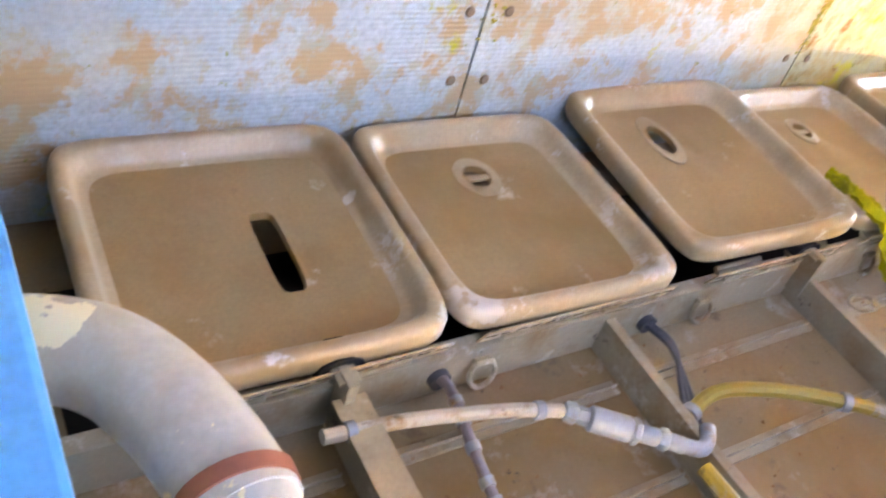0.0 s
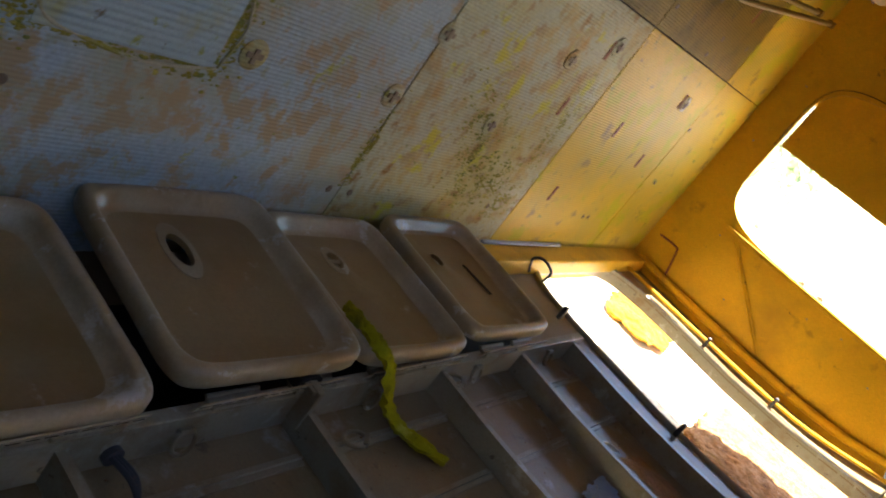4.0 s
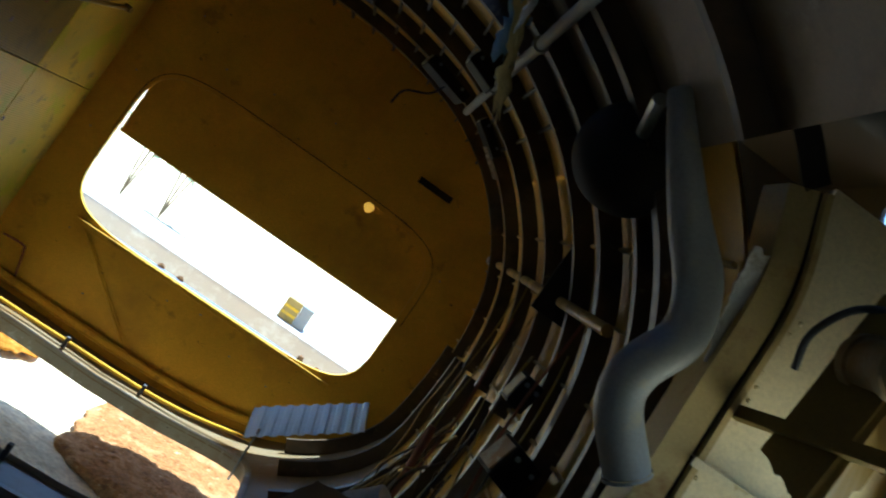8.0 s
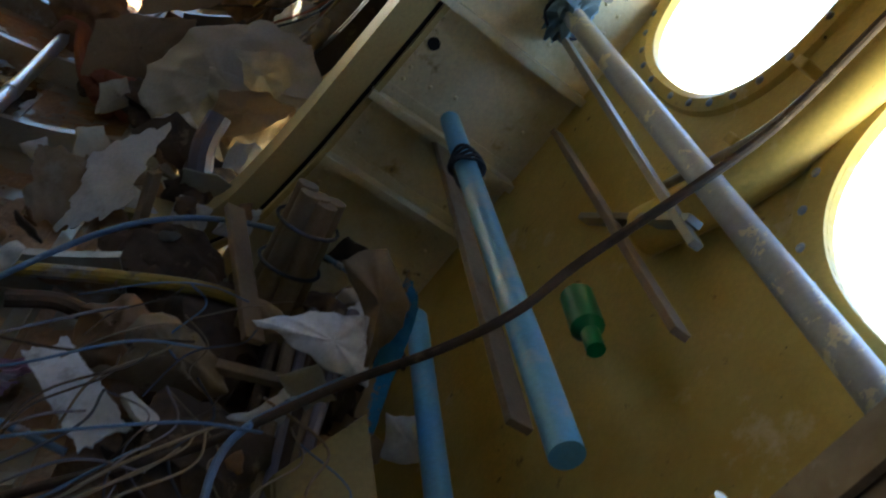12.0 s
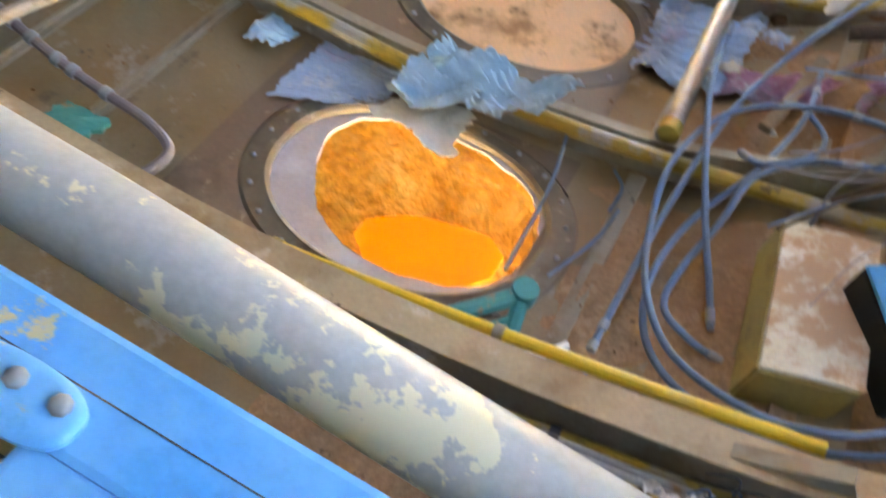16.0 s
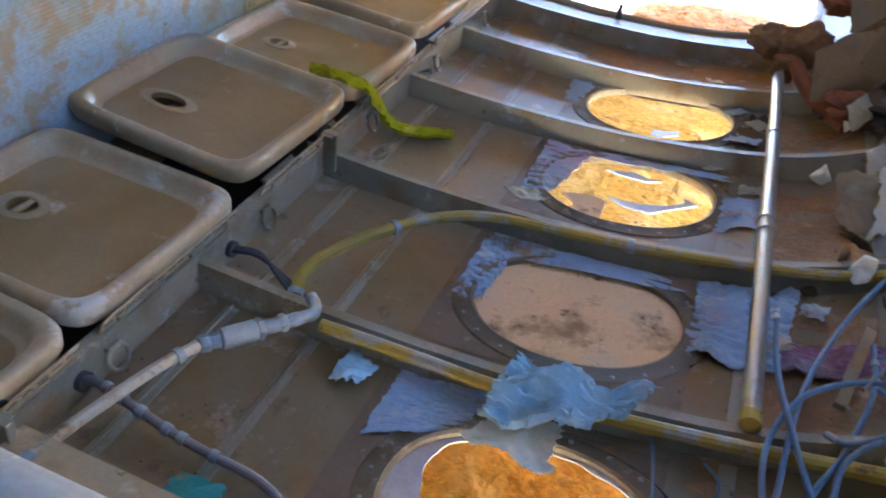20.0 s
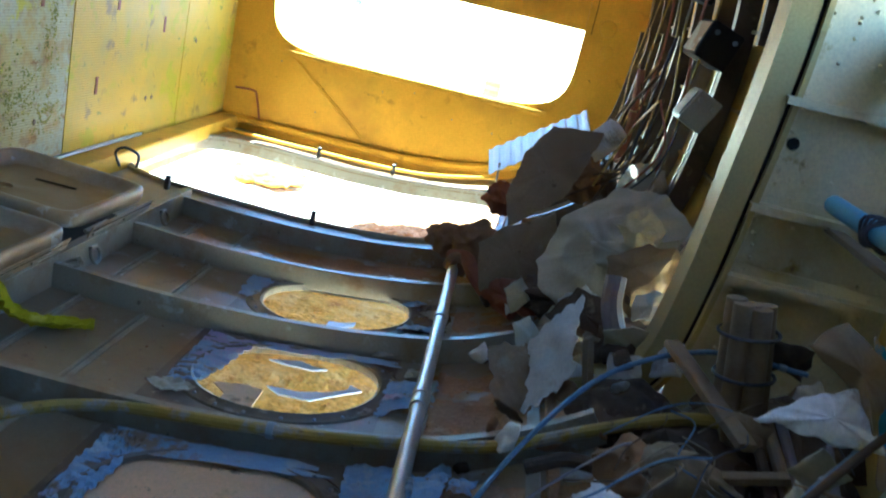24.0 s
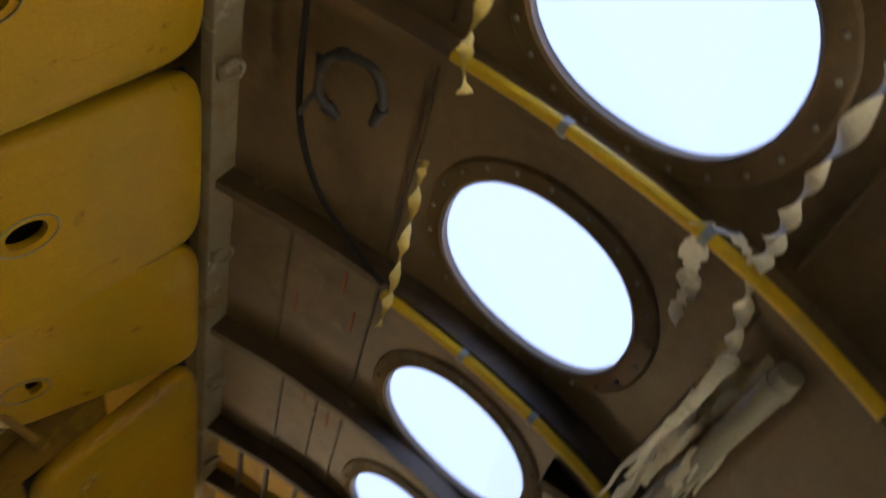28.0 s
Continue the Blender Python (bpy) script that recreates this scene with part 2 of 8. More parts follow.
# ---------------------------------------------------------------- mesh helpers
def finish(bm, name, mat, smooth=False, angle=None):
    bmesh.ops.recalc_face_normals(bm, faces=bm.faces)
    me = bpy.data.meshes.new(name)
    if smooth:
        for f in bm.faces:
            f.smooth = True
    bm.to_mesh(me)
    bm.free()
    me.materials.append(mat)
    if smooth and angle:
        me.set_sharp_from_angle(angle=radians(angle))
    return me


def part(name, bm, mat, parent, label="", smooth=False, angle=35):
    """Links a bmesh as one mesh object under a thing or a part."""
    ob = new(name, finish(bm, name, mat, smooth, angle))
    if parent:
        ob.parent = parent
        ob.matrix_parent_inverse = parent.matrix_world.inverted()
    if label:
        ob["label"] = label
    return ob


def thing(name, label, category, at=(0, 0, 0), group="", kind=""):
    ob = new(name)
    ob.empty_display_size = 0.05
    ob.matrix_world = Matrix.Translation(at)
    return tagged(ob, label, category, group, kind)


def solid(name, bm, mat, label, category, group="", kind="", smooth=False, angle=35):
    return tagged(new(name, finish(bm, name, mat, smooth, angle)), label, category, group, kind)


def box(bm, lo, hi, bevel=0.0, m=None):
    r = bmesh.ops.create_cube(bm, size=1)
    mid, size = [(a + b) / 2 for a, b in zip(lo, hi)], [b - a for a, b in zip(lo, hi)]
    mat = Matrix.Translation(mid) @ Matrix.Diagonal((*size, 1))
    bmesh.ops.transform(bm, matrix=(m @ mat) if m else mat, verts=r["verts"])
    if bevel:
        edges = list({e for v in r["verts"] for e in v.link_edges})
        bmesh.ops.bevel(bm, geom=edges, offset=bevel, segments=2, affect="EDGES", profile=0.6)
    return bm


def smooth_path(pts, steps=6):
    """Catmull-Rom through the points."""
    p = [Vector(q) for q in pts]
    p = [p[0] * 2 - p[1]] + p + [p[-1] * 2 - p[-2]]
    out = []
    for i in range(1, len(p) - 2):
        for k in range(steps):
            t = k / steps
            out.append(0.5 * ((2 * p[i]) + (p[i + 1] - p[i - 1]) * t + (2 * p[i - 1] - 5 * p[i] + 4 * p[i + 1] - p[i + 2]) * t * t + (3 * p[i] - p[i - 1] - 3 * p[i + 1] + p[i + 2]) * t ** 3))
    return out + [p[-2]]


def tube(bm, path, radius, sides=10, caps=True):
    """A round tube along a path; radius may be a number or one for each point."""
    path = [Vector(p) for p in path]
    up, rings = Vector((0.31, 0.17, 0.93)), []
    for i, p in enumerate(path):
        d = (path[min(i + 1, len(path) - 1)] - path[max(i - 1, 0)]).normalized()
        side = (up - d * up.dot(d)).normalized()
        up = side
        other = d.cross(side)
        r = radius[i] if isinstance(radius, (list, tuple)) else radius
        rings.append([bm.verts.new(p + (side * math.cos(a) + other * math.sin(a)) * r) for a in (2 * math.pi * k / sides for k in range(sides))])
    for a, b in zip(rings, rings[1:]):
        for k in range(sides):
            bm.faces.new((a[k], a[(k + 1) % sides], b[(k + 1) % sides], b[k]))
    if caps:
        bm.faces.new(rings[0]), bm.faces.new(rings[-1])
    return bm


def sweep(bm, path, section, up=None, closed=False):
    """A section of (u, v) swept along a path: u along the side vector, v along the given normals."""
    rings = []
    n = len(path)
    for i, (p, normal) in enumerate(path):
        side = up
        rings.append([bm.verts.new(Vector(p) + Vector(side) * u + Vector(normal) * v) for u, v in section])
    k = len(section)
    for a, b in zip(rings, rings[1:]):
        for j in range(k):
            bm.faces.new((a[j], a[(j + 1) % k], b[(j + 1) % k], b[j]))
    bm.faces.new(rings[0]), bm.faces.new(rings[-1])
    return bm


# ---------------------------------------------------------------- hull section
# x: from the cabin floor, which stands as a wall, to the crown; y: along the hull; z: up.
INNER = [(-0.12, 0.20), (0.2, 0.195), (0.44, 0.19), (0.67, 0.182), (0.95, 0.188), (1.2, 0.215), (1.4, 0.26), (1.58, 0.35), (1.71, 0.46), (1.79, 0.60), (1.82, 0.8), (1.825, 1.03),
         (1.79, 1.26), (1.70, 1.45), (1.55, 1.62), (1.38, 1.735), (1.2, 1.81), (0.95, 1.86), (0.67, 1.875), (0.44, 1.86), (0.2, 1.855), (-0.12, 1.85)]
SEC = smooth_path([(x, 0, z) for x, z in INNER], 8)
_len = [0.0]
for _a, _b in zip(SEC, SEC[1:]):
    _len.append(_len[-1] + (_b - _a).length)


def section_at(s):
    """Point and outward normal of the inner section at arc length s."""
    s = max(0.0, min(s, _len[-1]))
    i = int(np.searchsorted(_len, s, side="right")) - 1
    i = max(0, min(i, len(SEC) - 2))
    k = (s - _len[i]) / max(1e-9, _len[i + 1] - _len[i])
    p = SEC[i].lerp(SEC[i + 1], k)
    d = (SEC[min(i + 2, len(SEC) - 1)] - SEC[max(i - 1, 0)]).normalized()
    return p, Vector((d.z, 0, -d.x))


def s_of_x(x, top=False):
    best = min((i for i, p in enumerate(SEC) if (p.z > 1.03) == top), key=lambda i: abs(SEC[i].x - x))
    return _len[best]


def s_of_z(z):
    best = min((i for i, p in enumerate(SEC) if p.x > 1.55), key=lambda i: abs(SEC[i].z - z))
    return _len[best]


def hull(s, y, off):
    p, n = section_at(s)
    return Vector((p.x, y, p.z)) + n * off


S_END = _len[-1]
FLOOR_OFF, TOP_OFF = 0.06, 0.05


def skin_off(s):
    return FLOOR_OFF if s < S_END / 2 else TOP_OFF


def skin_patch(bm, s0, s1, y0, y1, thick=0.006, ns=24, ny=2):
    for lay in (0, 1):
        g = [[bm.verts.new(hull(s0 + (s1 - s0) * i / ns, y0 + (y1 - y0) * j / ny, skin_off(s0) + lay * thick)) for j in range(ny + 1)] for i in range(ns + 1)]
        for i in range(ns):
            for j in range(ny):
                q = (g[i][j], g[i + 1][j], g[i + 1][j + 1], g[i][j + 1])
                bm.faces.new(q if lay else q[::-1])
    return bm


def superellipse(cs, cy, a, b, power=2.0, n=48):
    out = []
    for k in range(n):
        t = 2 * math.pi * k / n
        c, s = math.cos(t), math.sin(t)
        out.append((cs + a * math.copysign(abs(c) ** (2 / power), c), cy + b * math.copysign(abs(s) ** (2 / power), s)))
    return out


def holed_patch(bm, s0, s1, y0, y1, hole, thick=0.006, rings=5, place=None):
    """A rectangle in (s, y) with a hole, built as rings from the hole's edge to the rectangle's."""
    place = place or (lambda s, y, lay: hull(s, y, skin_off(s0) + lay * thick))
    cs, cy = sum(p[0] for p in hole) / len(hole), sum(p[1] for p in hole) / len(hole)
    outer = []
    for s, y in hole:
        ds, dy = s - cs, y - cy
        k = min((((s1 if ds > 0 else s0) - cs) / ds) if abs(ds) > 1e-9 else 1e9, (((y1 if dy > 0 else y0) - cy) / dy) if abs(dy) > 1e-9 else 1e9)
        outer.append([cs + ds * k, cy + dy * k])
    for corner in ((s0, y0), (s0, y1), (s1, y0), (s1, y1)):
        i = min(range(len(outer)), key=lambda q: (outer[q][0] - corner[0]) ** 2 + (outer[q][1] - corner[1]) ** 2)
        outer[i] = list(corner)
    n, lays = len(hole), []
    for lay in (0, 1):
        g = [[bm.verts.new(place(h[0] + (o[0] - h[0]) * r / rings, h[1] + (o[1] - h[1]) * r / rings, lay)) for h, o in zip(hole, outer)] for r in range(rings + 1)]
        for r in range(rings):
            for k in range(n):
                bm.faces.new((g[r][k], g[r][(k + 1) % n], g[r + 1][(k + 1) % n], g[r + 1][k]))
        lays.append(g)
    for k in range(n):
        bm.faces.new((lays[0][0][k], lays[0][0][(k + 1) % n], lays[1][0][(k + 1) % n], lays[1][0][k]))
    return bm


def hoop(bm, y, s0, s1, depth, width, off, steps=60, lean=0.0):
    """A Z-shaped frame along the hull: web standing on the skin and a flange at its inner edge."""
    path = []
    for i in range(steps + 1):
        s = s0 + (s1 - s0) * i / steps
        p, n = section_at(s)
        path.append((Vector((p.x, y, p.z)) + n * off, -n))
    t = 0.0035
    sec = [(0, 0), (0, depth), (width, depth), (width, depth - t), (t, depth - t), (t, 0)]
    return sweep(bm, path, sec, up=(0, 1, 0))


Y_END, Y_BACK, Y_RING = 4.845, 0.1, 2.43
RIBS = [0.82, 1.28, 1.72, 2.17, 2.63, 3.02, 3.36]
TOP_RIBS = [0.85, 1.32, 1.79, 2.27, 2.74, 3.2, 3.52, 3.85, 4.18, 4.51]
WINDOWS = [(1.08, 1.51), (1.05, 1.99), (1.05, 2.46), (1.035, 2.90)]
TOP_WINDOWS = [(1.01, 1.62), (1.028, 2.08), (1.026, 2.59), (1.022, 3.06)]
TOP_A = 0.168
WIN_A, WIN_B = 0.185, 0.145
S_CROWN_LO, S_CROWN_HI = s_of_z(0.56), s_of_z(1.62)

# ---------------------------------------------------------------- ground
def ground_sheet():
    bm = bmesh.new()
    xs = [-600, -120, -40, -15] + [-6 + 0.25 * i for i in range(49)] + [15, 40, 120, 600]
    g = []
    for x in xs:
        row = []
        for y in xs:
            yy = y + 2
            d = math.hypot(x - 1, yy - 2.5)
            z = -0.22 + 0.06 * noise.noise((x * 1.7, yy * 1.7, 0)) + 0.3 * noise.noise((x * 0.2, yy * 0.2, 3)) * min(1, max(0, d - 3) / 6)
            z += 10 * max(0, noise.noise((x * 0.004, yy * 0.004, 5)) + 0.25) * min(1, max(0, d - 60) / 300)
            row.append(bm.verts.new((x, yy, z)))
        g.append(row)
    for i in range(len(xs) - 1):
        for j in range(len(xs) - 1):
            bm.faces.new((g[i][j], g[i + 1][j], g[i + 1][j + 1], g[i][j + 1]))
    return solid("ground", bm, M_SAND, "pale desert sand under and round the hull", "sand", kind="structure", smooth=True, angle=80)


ground_sheet()


def sand_bank(centre, radii, seed, label, mat):
    bm = bmesh.new()
    bmesh.ops.create_icosphere(bm, subdivisions=6, radius=1)
    for v in bm.verts:
        d = v.co.copy()
        k = 1 + 0.25 * noise.noise((d.x * 1.6 + seed, d.y * 1.6, 0)) + 0.10 * noise.noise((d.x * 5, d.y * 5 + seed, 1))
        v.co = Vector((centre[0] + d.x * radii[0] * k, centre[1] + d.y * radii[1] * k, centre[2] + d.z * radii[2]))
        v.co.z += 0.016 * noise.noise(v.co * 9) + 0.012 * noise.noise(v.co * 31)
    return solid("sand_bank", bm, mat, label, "sand", kind="stuff", smooth=True, angle=80)


sand_bank((0.95, 1.45, -0.2), (1.5, 1.05, 0.06), 1.0, "sand under the hull windows, orange-brown with shade in its colour", M_ORANGESAND)
sand_bank((1.0, 3.25, -0.205), (1.25, 0.85, 0.05), 2.5, "yellow-orange sand lying under the far hull windows", M_YELLOWSAND)
# Both banks by the door paint shadow on the sunlit sand.
sand_bank((1.45, 5.05, -0.2), (0.72, 0.75, 0.09), 4.0, "reddish-brown sand bank drawn for the shadow by the side door", M_BROWNSAND)
sand_bank((0.12, 5.45, -0.2), (0.20, 0.30, 0.035), 7.0, "small orange sand patch drawn for shadow by the side door", M_ORANGESAND)

# ---------------------------------------------------------------- hull skin
lower = thing("wall_lower", "dusty cream-painted hull skin with oval window holes", "wall", kind="structure")
S_LO0, S_LO1 = s_of_x(-0.1), S_CROWN_LO


def floor_bays():
    cuts = [1.28, 1.72, 2.17, 2.63, 3.02]
    part("skin_panel", skin_patch(bmesh.new(), S_LO0, s_of_x(1.6), Y_BACK, 1.28), M_SKIN, lower, smooth=True)
    for (x, y), y0, y1 in zip(WINDOWS, cuts, cuts[1:]):
        part("skin_panel", holed_patch(bmesh.new(), S_LO0, S_LO1 if y0 > 2.4 else s_of_x(1.6), y0, y1, superellipse(s_of_x(x), y, WIN_A, WIN_B, 2.2)), M_SKIN, lower, smooth=True)
    part("skin_panel", skin_patch(bmesh.new(), S_LO0, S_LO1, 3.02, 3.36), M_SKIN, lower, smooth=True)
    part("skin_panel", holed_patch(bmesh.new(), S_LO0, S_LO1, 3.36, Y_END, superellipse((s_of_x(0.04) + s_of_x(1.41)) / 2, 4.10, (s_of_x(1.41) - s_of_x(0.04)) / 2, 0.46, 5, 64)), M_SKIN, lower, "skin round the open side door")


floor_bays()
upper = thing("wall_upper", "hull skin darkened for shade, with oval window holes", "wall", kind="structure")
S_UP0, S_UP1 = S_CROWN_HI, s_of_x(-0.1, True)


def top_bays():
    cuts = [1.32, 1.79, 2.27, 2.74, 3.2]
    part("skin_panel", skin_patch(bmesh.new(), S_UP0, S_UP1, Y_BACK, 1.32), M_TOPSKIN, upper, smooth=True)
    for (x, y), y0, y1 in zip(TOP_WINDOWS, cuts, cuts[1:]):
        part("skin_panel", holed_patch(bmesh.new(), S_UP0, S_UP1, y0, y1, superellipse(s_of_x(x, True), y, TOP_A, 0.145, 2.2)), M_TOPSKIN, upper, smooth=True)
    part("skin_panel", skin_patch(bmesh.new(), S_UP0, S_UP1, 3.2, Y_END), M_FARTOP, upper, smooth=True)


top_bays()
crown = thing("wall_crown", "hull skin tinted by golden light at the crown behind the hoop frames", "wall", kind="structure")
part("skin_panel", skin_patch(bmesh.new(), S_CROWN_LO, S_CROWN_HI, Y_RING, Y_END, ns=30, ny=6), M_FARTOP, crown, smooth=True)

# ---------------------------------------------------------------- frames
frames = thing("hull_frames", "cream Z-section hull frames standing on the skin", "frame", kind="structure")
for y in RIBS:
    part("rib", hoop(bmesh.new(), y, s_of_x(0.44), s_of_x(1.62) if y < 2.4 else s_of_z(1.0), FLOOR_OFF, 0.018, FLOOR_OFF, 40), M_RIB, frames)
# Upper frames past y 2 take the shaded copy of the paint.
for y in TOP_RIBS:
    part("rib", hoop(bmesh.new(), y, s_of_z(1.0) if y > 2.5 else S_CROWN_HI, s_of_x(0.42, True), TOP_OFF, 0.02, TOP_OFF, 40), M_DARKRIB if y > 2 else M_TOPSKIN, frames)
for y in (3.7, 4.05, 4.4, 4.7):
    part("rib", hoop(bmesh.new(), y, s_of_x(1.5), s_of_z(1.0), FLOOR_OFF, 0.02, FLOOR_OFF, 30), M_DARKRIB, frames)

# seat beams
for nm, z0, z1 in (("seat_beam", 0.13, 0.205), ("seat_beam", 1.845, 1.92)):
    bm = bmesh.new()
    box(bm, (0.415, Y_BACK, z0), (0.44, 3.42 if z0 < 1 else Y_END, z1), 0.003)
    solid(nm, bm, M_RIB, "cream seat rail beam along the hull wall", "beam", kind="structure")

# cabin floor standing as a wall, made of panels with open seams
west = thing("wall_west", "worn ribbed grey cabin floor standing as a wall, stained and light-tinted yellow", "wall", kind="structure")
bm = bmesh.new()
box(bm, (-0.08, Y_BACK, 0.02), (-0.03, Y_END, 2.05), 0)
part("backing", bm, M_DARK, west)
SEAMS = [Y_BACK, 0.83, 1.69, 2.56, 3.42, 4.28, Y_END]
for y0, y1 in zip(SEAMS, SEAMS[1:]):
    for z0, z1 in ((0.02, 1.02), (1.02, 2.05)):
        bm = bmesh.new()
        box(bm, (-0.03, y0 + 0.0018, z0 + 0.0018), (0.0, y1 - 0.0018, z1 - 0.0018), 0.0015)
        # Far panels carry warm light, upper ones shade, in their colour.
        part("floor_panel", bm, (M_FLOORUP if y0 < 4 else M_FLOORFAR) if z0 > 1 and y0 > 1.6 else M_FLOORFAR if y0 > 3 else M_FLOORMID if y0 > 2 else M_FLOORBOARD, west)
bm = bmesh.new()
box(bm, (0.0, 1.735, 0.545), (0.0025, 2.05, 0.80), 0.001)
part("floor_panel", bm, M_RIDGED, west, "more strongly ribbed inset panel")
M_SEALANT = material("cracked_cream_sealant", (0.46, 0.42, 0.30), 0.8, spec=0.2, stains=(((0.30, 0.28, 0.06), 16, 0.5, 0.08), ((0.16, 0.12, 0.06), 40, 0.62, 0.05)), bump=(90, 0.6, 0.003))
for path in ([(0.001, 1.73, 0.81), (0.001, 1.72, 0.68), (0.001, 1.745, 0.565), (0.001, 1.84, 0.538), (0.001, 1.95, 0.530), (0.001, 2.06, 0.548)], [(0.001, 1.73, 0.81), (0.001, 1.80, 0.775), (0.001, 1.90, 0.745), (0.001, 1.99, 0.73), (0.001, 2.05, 0.70), (0.001, 2.075, 0.62), (0.001, 2.06, 0.548)]):
    pts = [p + Vector((0, 0.004 * noise.noise(p * 21), 0.004 * noise.noise(p * 17 + Vector((3, 0, 0))))) for p in smooth_path(path, 12)]
    part("sealant_bead", tube(bmesh.new(), pts, [0.0035 + 0.0022 * noise.noise(p * 45) for p in pts], 7), M_SEALANT, west, "cracked cream sealant bead", smooth=True)
# Unseen partition added behind the view; near-black keeps stray light down.
bm = bmesh.new()
box(bm, (-0.1, Y_BACK - 0.05, 0.0), (2.4, Y_BACK, 2.1), 0)
solid("wall_back", bm, M_DARK, "added unseen near-black partition closing the hull", "wall", kind="structure")


# end bulkhead with the door hole
def end_wall():
    bm = bmesh.new()
    hole = superellipse((0.17 + 1.60) / 2, (0.56 + 1.31) / 2, 0.715, 0.375, 5.5, 64)
    holed_patch(bm, -0.05, 2.1, 0.11, 2.05, hole, place=lambda s, y, lay: Vector((s, Y_END + lay * 0.02, y)))
    return solid("wall_end", bm, M_END, "yellow-cream end bulkhead with a wide rounded doorway", "wall", kind="structure")


end_wall()
door_board = thing("door_board", "yellow-cream board closing the upper half of the doorway", "door panel")
part("board", holed_patch(bmesh.new(), 0.179, 1.67, 0.95, 1.36, [(1.222 + (u - 1.222) * (1.0 + 0.12 * math.sin(5 * v)), v) for u, v in superellipse(1.222, 1.288, 0.024, 0.026, 1.5, 48)], place=lambda s, y, lay: Vector((s, Y_END + 0.022 + lay * 0.012, y))), M_END, door_board)

# ring frame and wing-root bulkhead
RING_SEC = [(0.44, 0.19), (1.2, 0.22), (1.45, 0.265), (1.61, 0.285), (1.70, 0.32), (1.755, 0.40), (1.78, 0.54), (1.795, 0.72), (1.81, 1.0), (1.80, 1.3), (1.79, 1.5), (1.74, 1.65), (1.62, 1.74), (1.35, 1.80), (0.44, 1.86)]


def ring_frame():
    pts = smooth_path([(x, Y_RING, z) for x, z in RING_SEC[3:12]], 8)
    bm = bmesh.new()
    path = []
    for i, p in enumerate(pts):
        d = (pts[min(i + 1, len(pts) - 1)] - pts[max(i - 1, 0)]).normalized()
        path.append((p, Vector((d.z, 0, -d.x))))
    ob = thing("ring_frame", "wide cream ring frame edge between two hull bays", "frame", kind="structure")
    part("flange", sweep(bm, path, [(-0.03, -0.036), (-0.03, 0.012), (-0.025, 0.012), (-0.025, -0.031), (0.05, -0.031), (0.05, -0.036)], up=(0, 1, 0)), M_RING, ob)
    top = []
    upper_pts = smooth_path([(x, Y_RING, z) for x, z in RING_SEC[11:14]], 8)
    for i, p in enumerate(upper_pts):
        d = (upper_pts[min(i + 1, len(upper_pts) - 1)] - upper_pts[max(i - 1, 0)]).normalized()
        top.append((p, Vector((d.z, 0, -d.x))))
    part("upper_flange", sweep(bmesh.new(), top, [(-0.03, -0.012), (-0.03, 0.03), (-0.025, 0.03), (-0.025, -0.012)], up=(0, 1, 0)), M_SHADE, ob, "upper end of the ring with shade in its colour")
    part("seam", sweep(bmesh.new(), path, [(-0.022, 0.012), (-0.022, 0.021), (-0.014, 0.021), (-0.014, 0.012)], up=(0, 1, 0)), M_DARK, ob, "dark open gap behind the flange")
    part("edge_lip", sweep(bmesh.new(), path, [(-0.036, 0.021), (-0.036, 0.031), (-0.012, 0.031), (-0.012, 0.021)], up=(0, 1, 0)), M_RING, ob)
    return ob


ring_frame()
bm = bmesh.new()
box(bm, (1.78, Y_RING - 0.01, 0.25), (2.135, Y_RING - 0.002, 1.68))
solid("wall_wing_root", bm, M_WHITE, "riveted yellowish-white wing-root bulkhead", "wall", kind="structure")


def wing_skin():
    bm = bmesh.new()
    h1 = superellipse(2.21, 1.20, 0.2, 0.17, 2.6)
    holed_patch(bm, 1.90, Y_RING, 0.9, 1.55, h1, place=lambda s, y, lay: Vector((2.12 + lay * 0.01, s, y)))
    h2 = superellipse(1.60, 1.17, 0.22, 0.19, 2.6)
    holed_patch(bm, 1.30, 1.90, 0.9, 1.55, h2, place=lambda s, y, lay: Vector((2.12 + lay * 0.01, s, y)))
    # Third hole is unseen, added to let daylight into the near bay.
    holed_patch(bm, Y_BACK, 1.30, 0.9, 1.55, superellipse(0.70, 1.22, 0.32, 0.22, 3.0), place=lambda s, y, lay: Vector((2.12 + lay * 0.01, s, y)))
    box(bm, (2.12, Y_BACK, 0.2), (2.13, Y_RING, 0.9))
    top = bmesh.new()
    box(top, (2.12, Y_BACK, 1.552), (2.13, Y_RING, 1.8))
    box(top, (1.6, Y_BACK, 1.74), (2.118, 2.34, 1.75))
    solid("ceiling_wing_root", top, M_SHADE, "ceiling of the wing-root bay, its shade painted near-black", "ceiling", kind="structure")
    return solid("wall_east", bm, M_EAST, "glare-tinted wing-root skin with two large holes and an added unseen third", "wall", kind="structure")


wing_skin()
# Plates added outside the crown block light leaks; one hole shows sky.
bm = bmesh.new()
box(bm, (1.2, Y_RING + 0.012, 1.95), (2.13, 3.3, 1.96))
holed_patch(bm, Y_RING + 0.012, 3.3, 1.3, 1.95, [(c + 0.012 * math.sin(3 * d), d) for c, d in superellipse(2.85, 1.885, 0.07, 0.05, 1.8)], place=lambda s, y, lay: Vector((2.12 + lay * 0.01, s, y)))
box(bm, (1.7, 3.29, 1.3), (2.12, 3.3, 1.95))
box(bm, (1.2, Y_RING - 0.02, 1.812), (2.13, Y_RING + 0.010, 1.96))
solid("crown_fairing", bm, M_SHADE, "added near-black cover that stops light leaks over the crown", "fairing", kind="structure")


